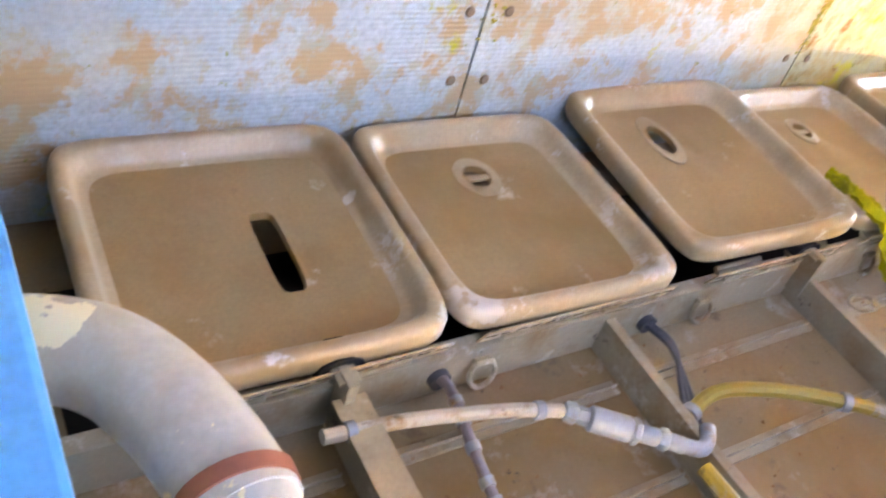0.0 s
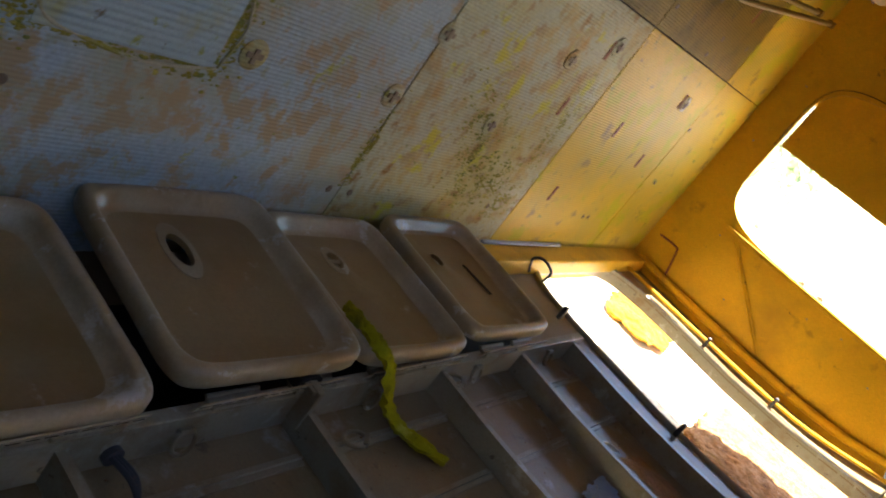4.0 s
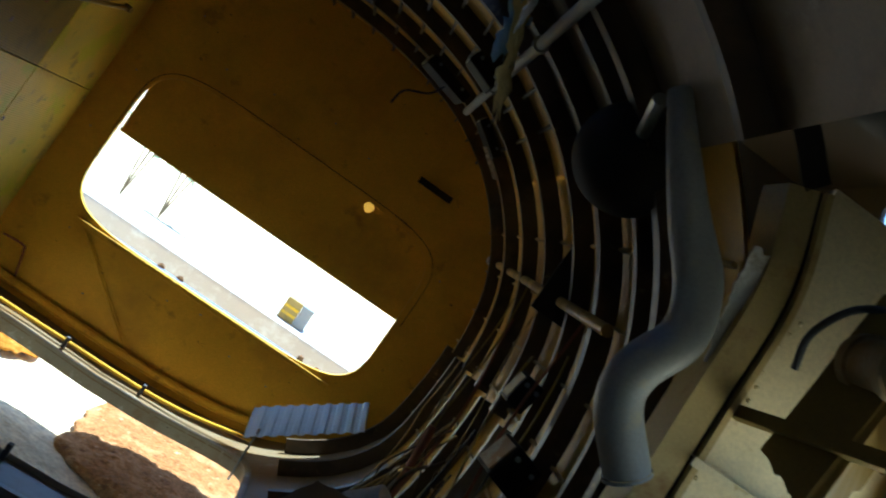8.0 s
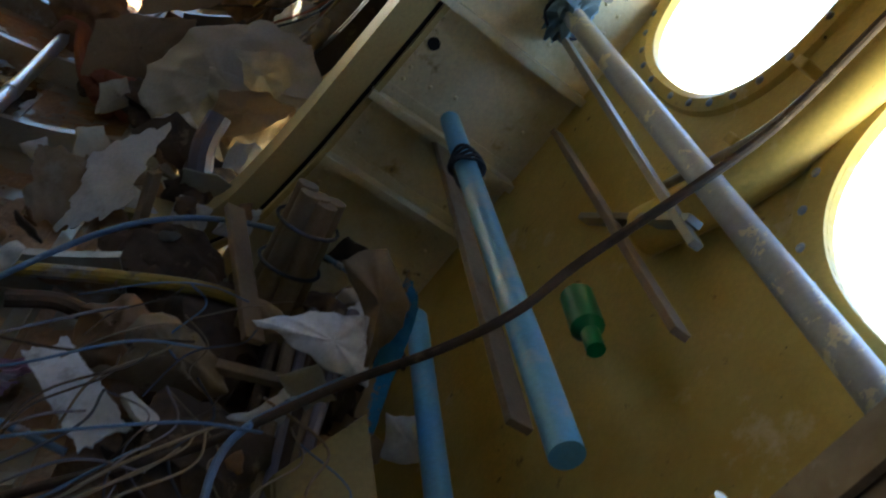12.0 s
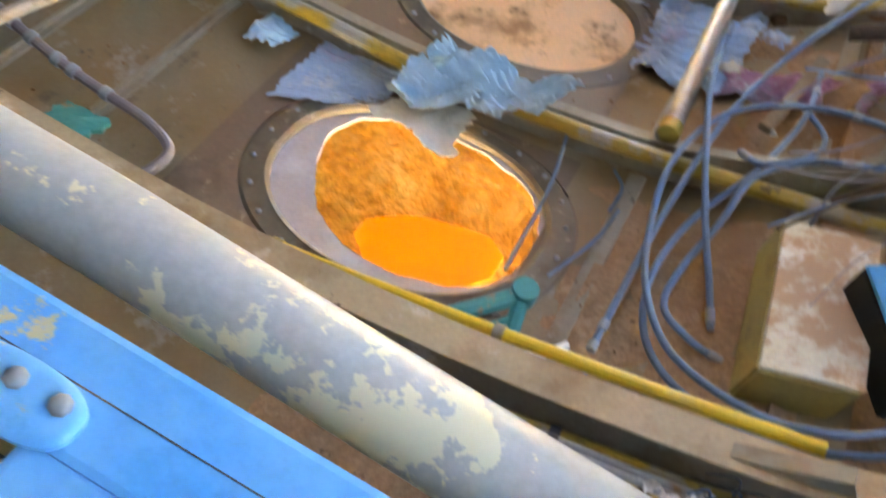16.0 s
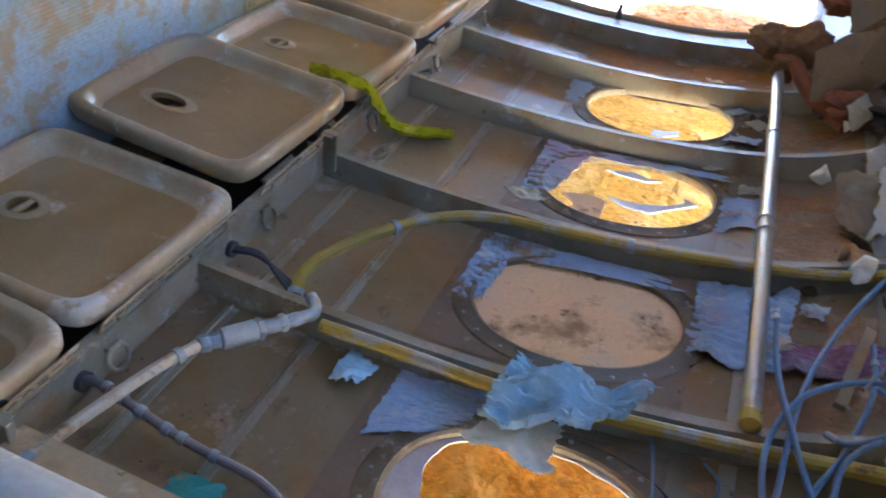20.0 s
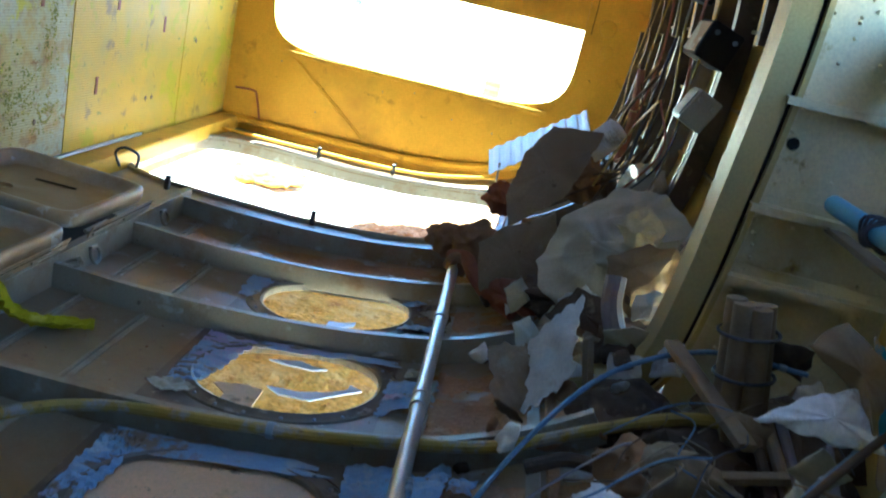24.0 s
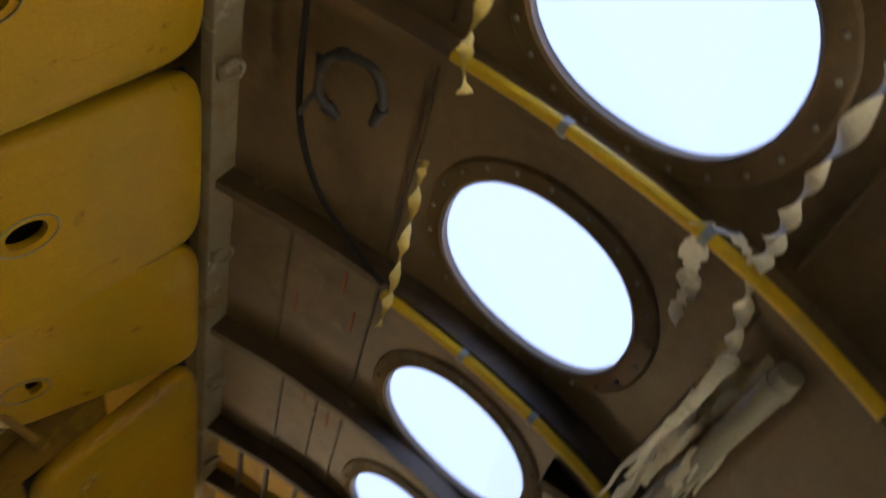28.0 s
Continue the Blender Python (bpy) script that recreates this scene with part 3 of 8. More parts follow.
# ---------------------------------------------------------------- more materials
M_NEWS = material("faded_newspaper", (0.34, 0.44, 0.58), 0.85, spec=0.2, stains=(((0.44, 0.36, 0.47), 6, 0.53, 0.1), ((0.46, 0.50, 0.52), 15, 0.55, 0.08), ((0.30, 0.22, 0.14), 11, 0.57, 0.08), ((0.16, 0.17, 0.22), 110, 0.64, 0.05)))
M_PINK = material("pink_printed_paper", (0.50, 0.27, 0.38), 0.85, spec=0.2, stains=(((0.5, 0.5, 0.55), 10, 0.5, 0.1), ((0.25, 0.12, 0.2), 30, 0.62, 0.06)))
M_CARD = material("tan_cardboard", (0.29, 0.21, 0.12), 0.85, spec=0.2, stains=(((0.27, 0.19, 0.10), 4, 0.5, 0.2), ((0.36, 0.30, 0.21), 9, 0.58, 0.1), ((0.11, 0.07, 0.04), 26, 0.63, 0.06)), bump=(40, 0.3, 0.003))
M_TORN = material("torn_cream_board", (0.66, 0.62, 0.52), 0.8, spec=0.2, stains=(((0.44, 0.33, 0.2), 9, 0.6, 0.08),))
M_PLASTIC = material("dirty_white_plastic_sheet", (0.44, 0.39, 0.27), 0.5, stains=(((0.40, 0.36, 0.26), 5, 0.5, 0.2), ((0.3, 0.3, 0.2), 20, 0.62, 0.1)))
M_LIME = material("yellow_green_cloth", (0.42, 0.38, 0.008), 0.85, spec=0.1, stains=(((0.20, 0.18, 0.01), 22, 0.5, 0.12), ((0.54, 0.50, 0.06), 14, 0.60, 0.08)), bump=(260, 0.6, 0.002))
M_REDCLOTH = material("red_brown_cloth", (0.26, 0.10, 0.05), 0.9, spec=0.1, stains=(((0.18, 0.07, 0.04), 15, 0.5, 0.2),))
M_BROWNCLOTH = material("brown_dusty_cloth", (0.26, 0.155, 0.08), 0.95, spec=0.1, stains=(((0.18, 0.1, 0.05), 12, 0.5, 0.2),))
M_DEBRIS = material("grey_brown_debris", (0.11, 0.075, 0.045), 0.9, spec=0.2, stains=(((0.04, 0.03, 0.02), 12, 0.5, 0.2), ((0.24, 0.17, 0.1), 25, 0.6, 0.08)))
M_RUBBER = material("dark_rubber_cable", (0.05, 0.05, 0.06), 0.6, stains=((DUST, 30, 0.6, 0.2),))
M_HOSE = material("yellow_painted_hose", (0.34, 0.235, 0.03), 0.45, stains=(((0.30, 0.27, 0.22), 9, 0.53, 0.06), ((0.12, 0.08, 0.03), 30, 0.58, 0.1)))
M_CREAMHOSE = material("cream_braided_hose", (0.50, 0.44, 0.34), 0.55, stains=((DUST, 14, 0.52, 0.12), ((0.16, 0.11, 0.06), 40, 0.6, 0.06)), bump=(420, 0.5, 0.0015))
M_BLUECLOTH = material("pale_cyan_cloth", (0.42, 0.58, 0.68), 0.9, spec=0.2, stains=(((0.50, 0.60, 0.64), 9, 0.5, 0.15), ((0.33, 0.36, 0.38), 24, 0.6, 0.1)))
M_AMBER = material("amber_pane_piece", (0.54, 0.27, 0.01), 0.3, stains=(((0.42, 0.19, 0.01), 7, 0.5, 0.2),))
amber_thin = M_AMBER.node_tree.nodes.new("ShaderNodeBsdfTranslucent")
amber_thin.inputs["Color"].default_value = (0.85, 0.45, 0.03, 1)
amber_mix = M_AMBER.node_tree.nodes.new("ShaderNodeMixShader")
amber_mix.inputs[0].default_value = 0.6
M_AMBER.node_tree.links.new(M_AMBER.node_tree.nodes["Principled BSDF"].outputs["BSDF"], amber_mix.inputs[1])
M_AMBER.node_tree.links.new(amber_thin.outputs["BSDF"], amber_mix.inputs[2])
M_AMBER.node_tree.links.new(amber_mix.outputs["Shader"], M_AMBER.node_tree.nodes["Material Output"].inputs["Surface"])
M_YELLOW = material("bright_yellow_tube", (0.72, 0.48, 0.02), 0.4, stains=(((0.5, 0.36, 0.08), 15, 0.55, 0.15),))
M_FITTING = material("dull_alloy_fitting", (0.30, 0.33, 0.36), 0.5, metal=0.15, stains=((DUST, 18, 0.55, 0.15), ((0.44, 0.46, 0.46), 30, 0.6, 0.06)))
M_CABLE = material("grey_blue_steel_cable", (0.14, 0.21, 0.32), 0.45, metal=0.4, stains=((DUST, 30, 0.62, 0.15),), bump=(500, 0.8, 0.002))
M_RUSTHOSE = material("grey_mauve_hose", (0.21, 0.18, 0.19), 0.6, stains=((DUST, 20, 0.55, 0.2),))
M_TEAL = material("teal_painted_bracket", (0.03, 0.22, 0.20), 0.5, stains=((DUST, 30, 0.58, 0.1),))
M_BOXWHITE = material("cream_white_box_paint", (0.60, 0.56, 0.42), 0.55, stains=(((0.42, 0.27, 0.15), 5.5, 0.5, 0.05), ((0.66, 0.66, 0.60), 12, 0.56, 0.08), ((0.20, 0.14, 0.08), 34, 0.66, 0.04)))
M_BOXBLUE = material("blue_box_paint", (0.05, 0.29, 0.58), 0.5, stains=(((0.10, 0.38, 0.62), 7, 0.5, 0.1), ((0.40, 0.28, 0.15), 9, 0.50, 0.03), ((0.12, 0.12, 0.12), 40, 0.66, 0.04)))
M_BOXYEL = material("mustard_box_paint", (0.36, 0.27, 0.08), 0.55, stains=(((0.2, 0.14, 0.05), 12, 0.5, 0.15),))
M_WOOD = material("dusty_wooden_lath", (0.27, 0.20, 0.12), 0.8, spec=0.2, stains=(((0.2, 0.13, 0.07), 20, 0.5, 0.2),))
M_RED = material("red_insulated_wire", (0.55, 0.04, 0.05), 0.5)
M_RUST = material("rust_red_wire_bundle", (0.28, 0.10, 0.06), 0.8, stains=((DUST, 30, 0.5, 0.2),))
M_BLUEBIT = material("light_blue_scrap", (0.30, 0.50, 0.68), 0.6, stains=(((0.55, 0.58, 0.58), 20, 0.5, 0.2),))
M_CORR = material("blue_white_corrugated_board", (0.62, 0.70, 0.78), 0.6)
M_GLASS = material("dust_covered_pane", (0.80, 0.52, 0.27), 0.8, stains=(((0.70, 0.50, 0.32), 5, 0.5, 0.2), ((0.36, 0.21, 0.09), 6, 0.53, 0.10), ((0.20, 0.12, 0.06), 24, 0.60, 0.06)), bump=(60, 0.5, 0.002))
M_SHARD = material("milky_pane_fragment", (0.50, 0.45, 0.42), 0.4, stains=(((0.62, 0.62, 0.62), 8, 0.5, 0.2),))
M_WHITESHARD = material("white_pane_shard", (0.78, 0.82, 0.86), 0.3, stains=(((0.6, 0.5, 0.36), 14, 0.58, 0.1),))
M_STRAP = material("faded_yellow_strap", (0.75, 0.60, 0.20), 0.85, stains=(((0.3, 0.22, 0.08), 30, 0.55, 0.15),))
M_FLAP = material("torn_whitish_lining", (0.76, 0.76, 0.74), 0.8, stains=(((0.3, 0.26, 0.2), 14, 0.52, 0.15),))
M_BUSH = material("pale_green_leaves", (0.60, 0.72, 0.48), 0.8)
# Dust-free copy of the pan plastic, with warm sand bounce in its yellow.
M_TOPPAN = material("warm_lit_cream_seat_plastic", (0.52, 0.31, 0.008), 0.42, spec=0.3, stains=(((0.40, 0.26, 0.008), 3.2, 0.48, 0.2), ((0.50, 0.36, 0.05), 9, 0.60, 0.10), ((0.26, 0.15, 0.01), 14, 0.62, 0.06), ((0.10, 0.06, 0.02), 40, 0.70, 0.03)))
M_PANDUST = material("dusty_seat_panel", (0.35, 0.235, 0.105), 0.36, stains=(((0.26, 0.155, 0.05), 3.0, 0.45, 0.2), ((0.50, 0.42, 0.32), 9, 0.63, 0.06), ((0.26, 0.17, 0.08), 35, 0.66, 0.06)), bump=(70, 0.12, 0.001))
# Panes added to spread the sun; the sky's pale blue is their colour.
M_MILKY = material("sky_tinted_window_pane", (0.80, 0.90, 1.0), 0.5)
translucent = M_MILKY.node_tree.nodes.new("ShaderNodeBsdfTranslucent")
translucent.inputs["Color"].default_value = (0.063, 0.083, 0.155, 1)
M_MILKY.node_tree.links.new(translucent.outputs["BSDF"], M_MILKY.node_tree.nodes["Material Output"].inputs["Surface"])
M_THINPATCH = material("light_passing_yellow_patch", (0.85, 0.55, 0.08), 0.5)
thin = M_THINPATCH.node_tree.nodes.new("ShaderNodeBsdfTranslucent")
thin.inputs["Color"].default_value = (0.22, 0.11, 0.012, 1)
M_THINPATCH.node_tree.links.new(thin.outputs["BSDF"], M_THINPATCH.node_tree.nodes["Material Output"].inputs["Surface"])
M_LEG = material("yellow_brown_leg_paint", (0.30, 0.18, 0.02), 0.5)
M_TORNSKIN = material("olive_brown_torn_skin", (0.21, 0.145, 0.03), 0.6, spec=0.15, stains=(((0.15, 0.11, 0.04), 6, 0.5, 0.2),))
M_CYL = material("dusty_grey_cylinder_paint", (0.36, 0.30, 0.19), 0.6, spec=0.2, stains=((DUST, 9, 0.5, 0.2),))
# Blue skylight falling on the pipes is put into this colour.
M_BLUEPIPE = material("sky_lit_pipe_paint", (0.15, 0.40, 0.62), 0.4, stains=(((0.28, 0.42, 0.52), 10, 0.55, 0.1),))
M_RAGBLUE = material("blue_grey_rag", (0.22, 0.30, 0.32), 0.9)
M_GREEN = material("green_bottle_plastic", (0.01, 0.22, 0.06), 0.3)


# ---------------------------------------------------------------- soft and loose shapes
def sheet(corners, n=14, amp=0.02, ragged=0.0, seed=0, thick=0.002, freq=3.0, pleat=0.0):
    """A creased sheet over four corners, with torn edges where ragged is over 0."""
    c = [Vector(p) for p in corners]
    nrm = (c[1] - c[0]).cross(c[3] - c[0]).normalized()
    bm = bmesh.new()
    m = max(4, round(n * (c[3] - c[0]).length / max(1e-6, (c[1] - c[0]).length)))
    m = min(m, 3 * n)
    m = max(m, 64) if pleat else m
    lays = []
    for lay in (0, 1):
        g = []
        for i in range(n + 1):
            row = []
            for j in range(m + 1):
                u, v = i / n, j / m
                du = ragged * (noise.noise((v * 5 + seed, seed, 0)) + 0.5 * noise.noise((v * 19 + seed, seed, 3))) * (u - 0.5) * 2
                dv = ragged * (noise.noise((u * 5, seed + 4.2, 0)) + 0.5 * noise.noise((u * 19, seed + 4.2, 3))) * (v - 0.5) * 2
                uu, vv = u + du, v + dv
                p = c[0].lerp(c[1], uu).lerp(c[3].lerp(c[2], uu), vv)
                h = noise.noise((p.x * freq * 3 + seed, p.y * freq * 3, p.z * freq * 3)) + 0.5 * abs(noise.noise((p.x * freq * 9, p.y * freq * 9 + seed, p.z * freq * 9)))
                h2 = pleat * (math.sin(v * 52 + 5 * noise.noise((u * 2, seed, 0)) + 2 * noise.noise((v * 7, u * 3, seed))) + 0.5 * math.sin(v * 113 + 9 * u))
                row.append(bm.verts.new(p + nrm * (amp * h + h2 + lay * thick)))
            g.append(row)
        lays.append(g)
    a, b = lays
    for i in range(n):
        for j in range(m):
            bm.faces.new((a[i][j], a[i][j + 1], a[i + 1][j + 1], a[i + 1][j]))
            bm.faces.new((b[i][j], b[i + 1][j], b[i + 1][j + 1], b[i][j + 1]))
    for i in range(n):
        bm.faces.new((a[i][0], a[i + 1][0], b[i + 1][0], b[i][0])), bm.faces.new((a[i + 1][m], a[i][m], b[i][m], b[i + 1][m]))
    for j in range(m):
        bm.faces.new((a[0][j + 1], a[0][j], b[0][j], b[0][j + 1])), bm.faces.new((a[n][j], a[n][j + 1], b[n][j + 1], b[n][j]))
    return bm


def lump(centre, radii, seed=0, rough=0.35, freq=2.2, div=4):
    """A crumpled heap of cloth."""
    bm = bmesh.new()
    bmesh.ops.create_icosphere(bm, subdivisions=div, radius=1)
    for v in bm.verts:
        d = v.co.normalized()
        k = 1 + rough * noise.noise(d * freq + Vector((seed, 0, 0))) + rough * 0.7 * abs(noise.noise(d * freq * 3 + Vector((0, seed, 0)))) - rough * 0.3
        v.co = Vector((d.x * radii[0], d.y * radii[1], d.z * radii[2])) * k + Vector(centre)
    return bm


def hose(bm, pts, r, steps=8, sides=10):
    return tube(bm, smooth_path(pts, steps), r, sides)


def rod_between(a, b, r, sides=10):
    return tube(bmesh.new(), [a, b], r, sides)


# ---------------------------------------------------------------- seat pans
def pan_meshes(size, hole, depth=0.03):
    """The pressed rim and the sunk panel of a seat pan in its own plane (u along x, v along y), the panel's opening cut through. hole: centre u, v and half sizes."""
    a, b = size[0] / 2, size[1] / 2
    cu, cv, ha, hb = hole
    n = 56

    def skin(rings):
        bm = bmesh.new()
        vs = [[bm.verts.new(p) for p in r] for r in rings]
        for r0, r1 in zip(vs, vs[1:]):
            for i in range(n):
                bm.faces.new((r0[i], r0[(i + 1) % n], r1[(i + 1) % n], r1[i]))
        return bm

    def loop(k, z, pw):
        return [(u * (1 + 0.004 * math.sin(7 * v)), v, z + 0.0012 * noise.noise((u * 30, v * 30, size[1] * 50))) for u, v in superellipse(0, 0, a - (1 - k) * 0.2, b - (1 - k) * 0.2, pw, n)]

    rim = [loop(*q) for q in ((0.985, -0.034, 9), (1.0, -0.026, 9), (1.0, -0.006, 9), (0.99, 0.001, 9), (0.97, 0.0045, 9), (0.94, 0.0055, 9), (0.905, 0.004, 9), (0.89, 0.000, 8), (0.87, -0.008, 8), (0.845, -depth + 0.010, 8), (0.82, -depth + 0.005, 8), (0.775, -depth + 0.002, 8))]
    last = loop(0.785, -depth + 0.0025, 8)
    inner = superellipse(cu, cv, ha, hb, 5.0 if ha > 2.5 * hb else 2.2, n)
    floor = [last] + [[(p[0] + (q[0] - p[0]) * k, p[1] + (q[1] - p[1]) * k, -depth + 0.002 * noise.noise((p[0] * 9, p[1] * 9, k * 3))) for p, q in zip(last, inner)] for k in (0.3, 0.6, 0.8, 0.93)]
    floor.append([(p[0], p[1], -depth + 0.003) for p in inner])
    floor.append([(p[0] * 0.97 + cu * 0.03, p[1] * 0.97 + cv * 0.03, -depth - 0.008) for p in inner])
    return skin(rim), skin(floor)


def seat_pan(centre, size, turn, label, hole, latch=None, depth=0.03, bar=True):
    ob = thing("seat_pan", label, "seat pan", (0, 0, 0), group="folding seat pans")
    rim, floor = pan_meshes(size, hole, depth)
    part("rim", rim, M_PAN, ob, smooth=True, angle=50)
    part("seat_panel", floor, M_PANDUST, ob, "dusty brown sunk panel", smooth=True, angle=50)
    if latch:
        bm = bmesh.new()
        lu, lv, la, lb = latch
        o, i_ = superellipse(lu, lv, la * 1.7, lb * 1.5, 2, 28), superellipse(lu, lv, la, lb, 2, 28)
        va = [[bm.verts.new((u, v, z)) for u, v in ring] for ring, z in ((o, -depth + 0.0005), (o, -depth + 0.003), (i_, -depth + 0.004), (i_, -depth - 0.004))]
        for r0, r1 in zip(va, va[1:]):
            for k in range(28):
                bm.faces.new((r0[k], r0[(k + 1) % 28], r1[(k + 1) % 28], r1[k]))
        part("latch_plate", bm, M_PAN, ob, "pressed oval finger plate", smooth=True)
        if not bar:
            ob.matrix_world = Matrix.Translation(centre) @ pose(0, 0, 0, *turn)
            return ob
        bm = bmesh.new()
        box(bm, (lu - la * 0.2, lv - lb * 0.95, -depth - 0.003), (lu + la * 0.25, lv + lb * 0.95, -depth + 0.001), 0.001)
        part("latch_bar", bm, M_PAN, ob)
    ob.matrix_world = Matrix.Translation(centre) @ pose(0, 0, 0, *turn)
    return ob


seat_pan((0.215, 1.245, 0.262), (0.435, 0.42), (0, 1.5, -1.5), "beige seat pan with a long finger slot, dusty", (0.015, 0.04, 0.076, 0.019))
seat_pan((0.225, 1.665, 0.258), (0.425, 0.395), (0, 1.0, -1.5), "beige seat pan with an oval latch plate, dusty", (-0.090, -0.005, 0.026, 0.022), (-0.090, -0.005, 0.028, 0.026))
seat_pan((0.213, 2.105, 0.283), (0.435, 0.40), (2.5, 2.5, -3.5), "raised beige seat pan with an empty oval latch hole", (-0.080, -0.04, 0.040, 0.021), (-0.080, -0.04, 0.041, 0.022), bar=False)
seat_pan((0.222, 2.52, 0.262), (0.42, 0.375), (0, 1.5, -2.0), "beige seat pan with an oval latch hole, dusty", (-0.088, -0.018, 0.024, 0.018), (-0.088, -0.018, 0.026, 0.02))
seat_pan((0.212, 2.945, 0.272), (0.42, 0.37), (1.5, 2.0, -3.0), "far beige seat pan with a latch hole and a slot", (-0.07, -0.045, 0.022, 0.018), None)
bm = bmesh.new()
box(bm, (0.16, 3.005, 0.246), (0.275, 3.017, 0.2475), 0.0)
solid("slot_strip", bm, M_DARK, "dark narrow slot strip on the far seat pan", "strip")
# near-black sheet that paints the shade in the space beneath the pans
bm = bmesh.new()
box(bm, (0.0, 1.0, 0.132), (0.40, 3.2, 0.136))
solid("floor_lining", bm, M_DARK, "near-black sheet drawn for the shade beneath the seat pans", "lining", kind="structure")

slot_mesh = bmesh.new()
box(slot_mesh, (-0.0012, -0.009, 0.0), (0.0012, 0.009, 0.0008))
HINGE_SLOT = finish(slot_mesh, "hinge_slot", M_DARK)
small_bolt = bmesh.new()
bmesh.ops.create_uvsphere(small_bolt, u_segments=8, v_segments=5, radius=0.0032)
BOLT_SMALL = finish(small_bolt, "bolt", M_PAN, True)
# hinge brackets and strips between pans and beam
bm_h = bmesh.new()
box(bm_h, (-0.012, -0.055, -0.004), (0.012, 0.055, 0.004), 0.002)
tube(bm_h, [(-0.012, -0.055, 0.004), (-0.012, 0.055, 0.004)], 0.004, 8)
hinge_mesh = finish(bm_h, "hinge", M_RIB)
hinges = bpy.data.objects["seat_beam"]
for y in (1.14, 1.33, 1.58, 1.76, 2.02, 2.20, 2.42, 2.60, 2.86, 3.02):
    h = new("hinge", hinge_mesh)
    h.parent, h.location = hinges, (0.428, y, 0.212)


# hinge plates sloping from the pans' front edges to the beam
slot_m = pose(0.4335, 0, 0.212, 0, -66, 0)
for y0, y1 in ((1.06, 1.44), (1.49, 1.84), (1.93, 2.27), (2.35, 2.69), (2.79, 3.12)):
    bm = bmesh.new()
    box(bm, (-0.024, y0, -0.0015), (0.026, y1, 0.0015), 0.001, slot_m)
    part("hinge_plate", bm, M_PAN, hinges, "beige hinge plate")
    for k in range(14):
        o = new("hinge_slot", HINGE_SLOT)
        o.parent = hinges
        o.matrix_local = slot_m @ pose(0.013, y0 + (y1 - y0) * (k + 0.5) / 14, -0.0023)
        o2 = None if k % 3 else new("bolt", BOLT_SMALL)
        if o2:
            o2.parent = hinges
            o2.matrix_local = slot_m @ pose(-0.010, y0 + (y1 - y0) * (k + 0.5) / 14, -0.0016)

# rib ends that reach up through notches in the pans' front edges
for y in (1.287, 2.172):
    bm = bmesh.new()
    box(bm, (0.425, y - 0.007, 0.15), (0.470, y + 0.007, 0.236), 0.002)
    box(bm, (0.425, y - 0.015, 0.228), (0.462, y + 0.015, 0.234), 0.002)
    part("rib_end", bm, M_RIB, frames)
    # Near-black plug paints the shade inside each notch.
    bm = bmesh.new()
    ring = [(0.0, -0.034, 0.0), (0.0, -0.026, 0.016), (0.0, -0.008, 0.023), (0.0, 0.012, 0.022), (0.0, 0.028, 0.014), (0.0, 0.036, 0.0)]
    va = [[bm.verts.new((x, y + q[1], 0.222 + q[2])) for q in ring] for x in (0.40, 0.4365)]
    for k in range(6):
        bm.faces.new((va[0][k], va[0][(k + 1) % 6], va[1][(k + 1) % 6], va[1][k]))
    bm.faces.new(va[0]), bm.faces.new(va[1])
    part("notch", bm, M_DARK, hinges, "near-black plug for the shade in the pan's edge notch")

# tie rings on the beam
def tie_ring(at, tilt, label="dusty metal tie ring on the seat beam"):
    ob = thing("tie_ring", label, "tie ring", (0, 0, 0), group="tie rings along the seat beams")
    bm = bmesh.new()
    tube(bm, [(0.0, 0.021 * math.cos(a), 0.021 * math.sin(a)) for a in (2 * math.pi * k / 24 for k in range(25))], 0.0038, 8, caps=False)
    part("ring", bm, M_RIB, ob, smooth=True)
    bm = bmesh.new()
    box(bm, (-0.008, -0.014, 0.014), (0.004, 0.014, 0.024), 0.002)
    part("lug", bm, M_RIB, ob)
    ob.matrix_world = Matrix.Translation(at) @ pose(0, 0, 0, *tilt)
    return ob


for y in (1.50, 1.93, 2.39, 2.80, 3.20):
    tie_ring((0.452, y, 0.163), (0, -18, 0))
for y in (2.235, 2.655):
    tie_ring((0.54 if y < 2.4 else 0.47, y, 0.187), (0, 70, 40), "bent metal tie ring on a hull frame")
for y in (1.55, 2.02, 2.48, 2.98, 3.4):
    tie_ring((0.455, y, 1.872), (180, 18, 0))

# ---------------------------------------------------------------- stringers and window plates on the lower skin
for x in (0.515, 0.67):
    for y0, y1 in ((0.84, 1.27), (1.30, 1.71), (1.74, 2.16), (2.19, 2.62), (2.65, 3.01), (3.04, 3.35)):
        bm = bmesh.new()
        p = hull(s_of_x(x), 0, FLOOR_OFF)
        box(bm, (x - 0.012, y0, p.z - 0.001), (x + 0.012, y1, p.z + 0.0035), 0.0015)
        box(bm, (x - 0.002, y0, p.z), (x + 0.001, y1, p.z + 0.010), 0.0008)
        part("stringer", bm, M_RIB, lower)
for x in (1.33, 1.52):
    for y0, y1 in ((1.30, 1.71), (1.74, 2.16), (2.19, 2.62), (2.65, 3.01), (3.04, 3.35)):
        bm = bmesh.new()
        s = s_of_x(x)
        p, nn = section_at(s)
        m = Matrix.Translation(hull(s, 0, FLOOR_OFF)) @ pose(0, 0, 0, 0, -math.degrees(math.atan2(-nn.x, -nn.z)) * -1, 0)
        box(bm, (-0.012, y0, -0.001), (0.012, y1, 0.004), 0.0015, m)
        part("stringer", bm, M_RIB, lower)


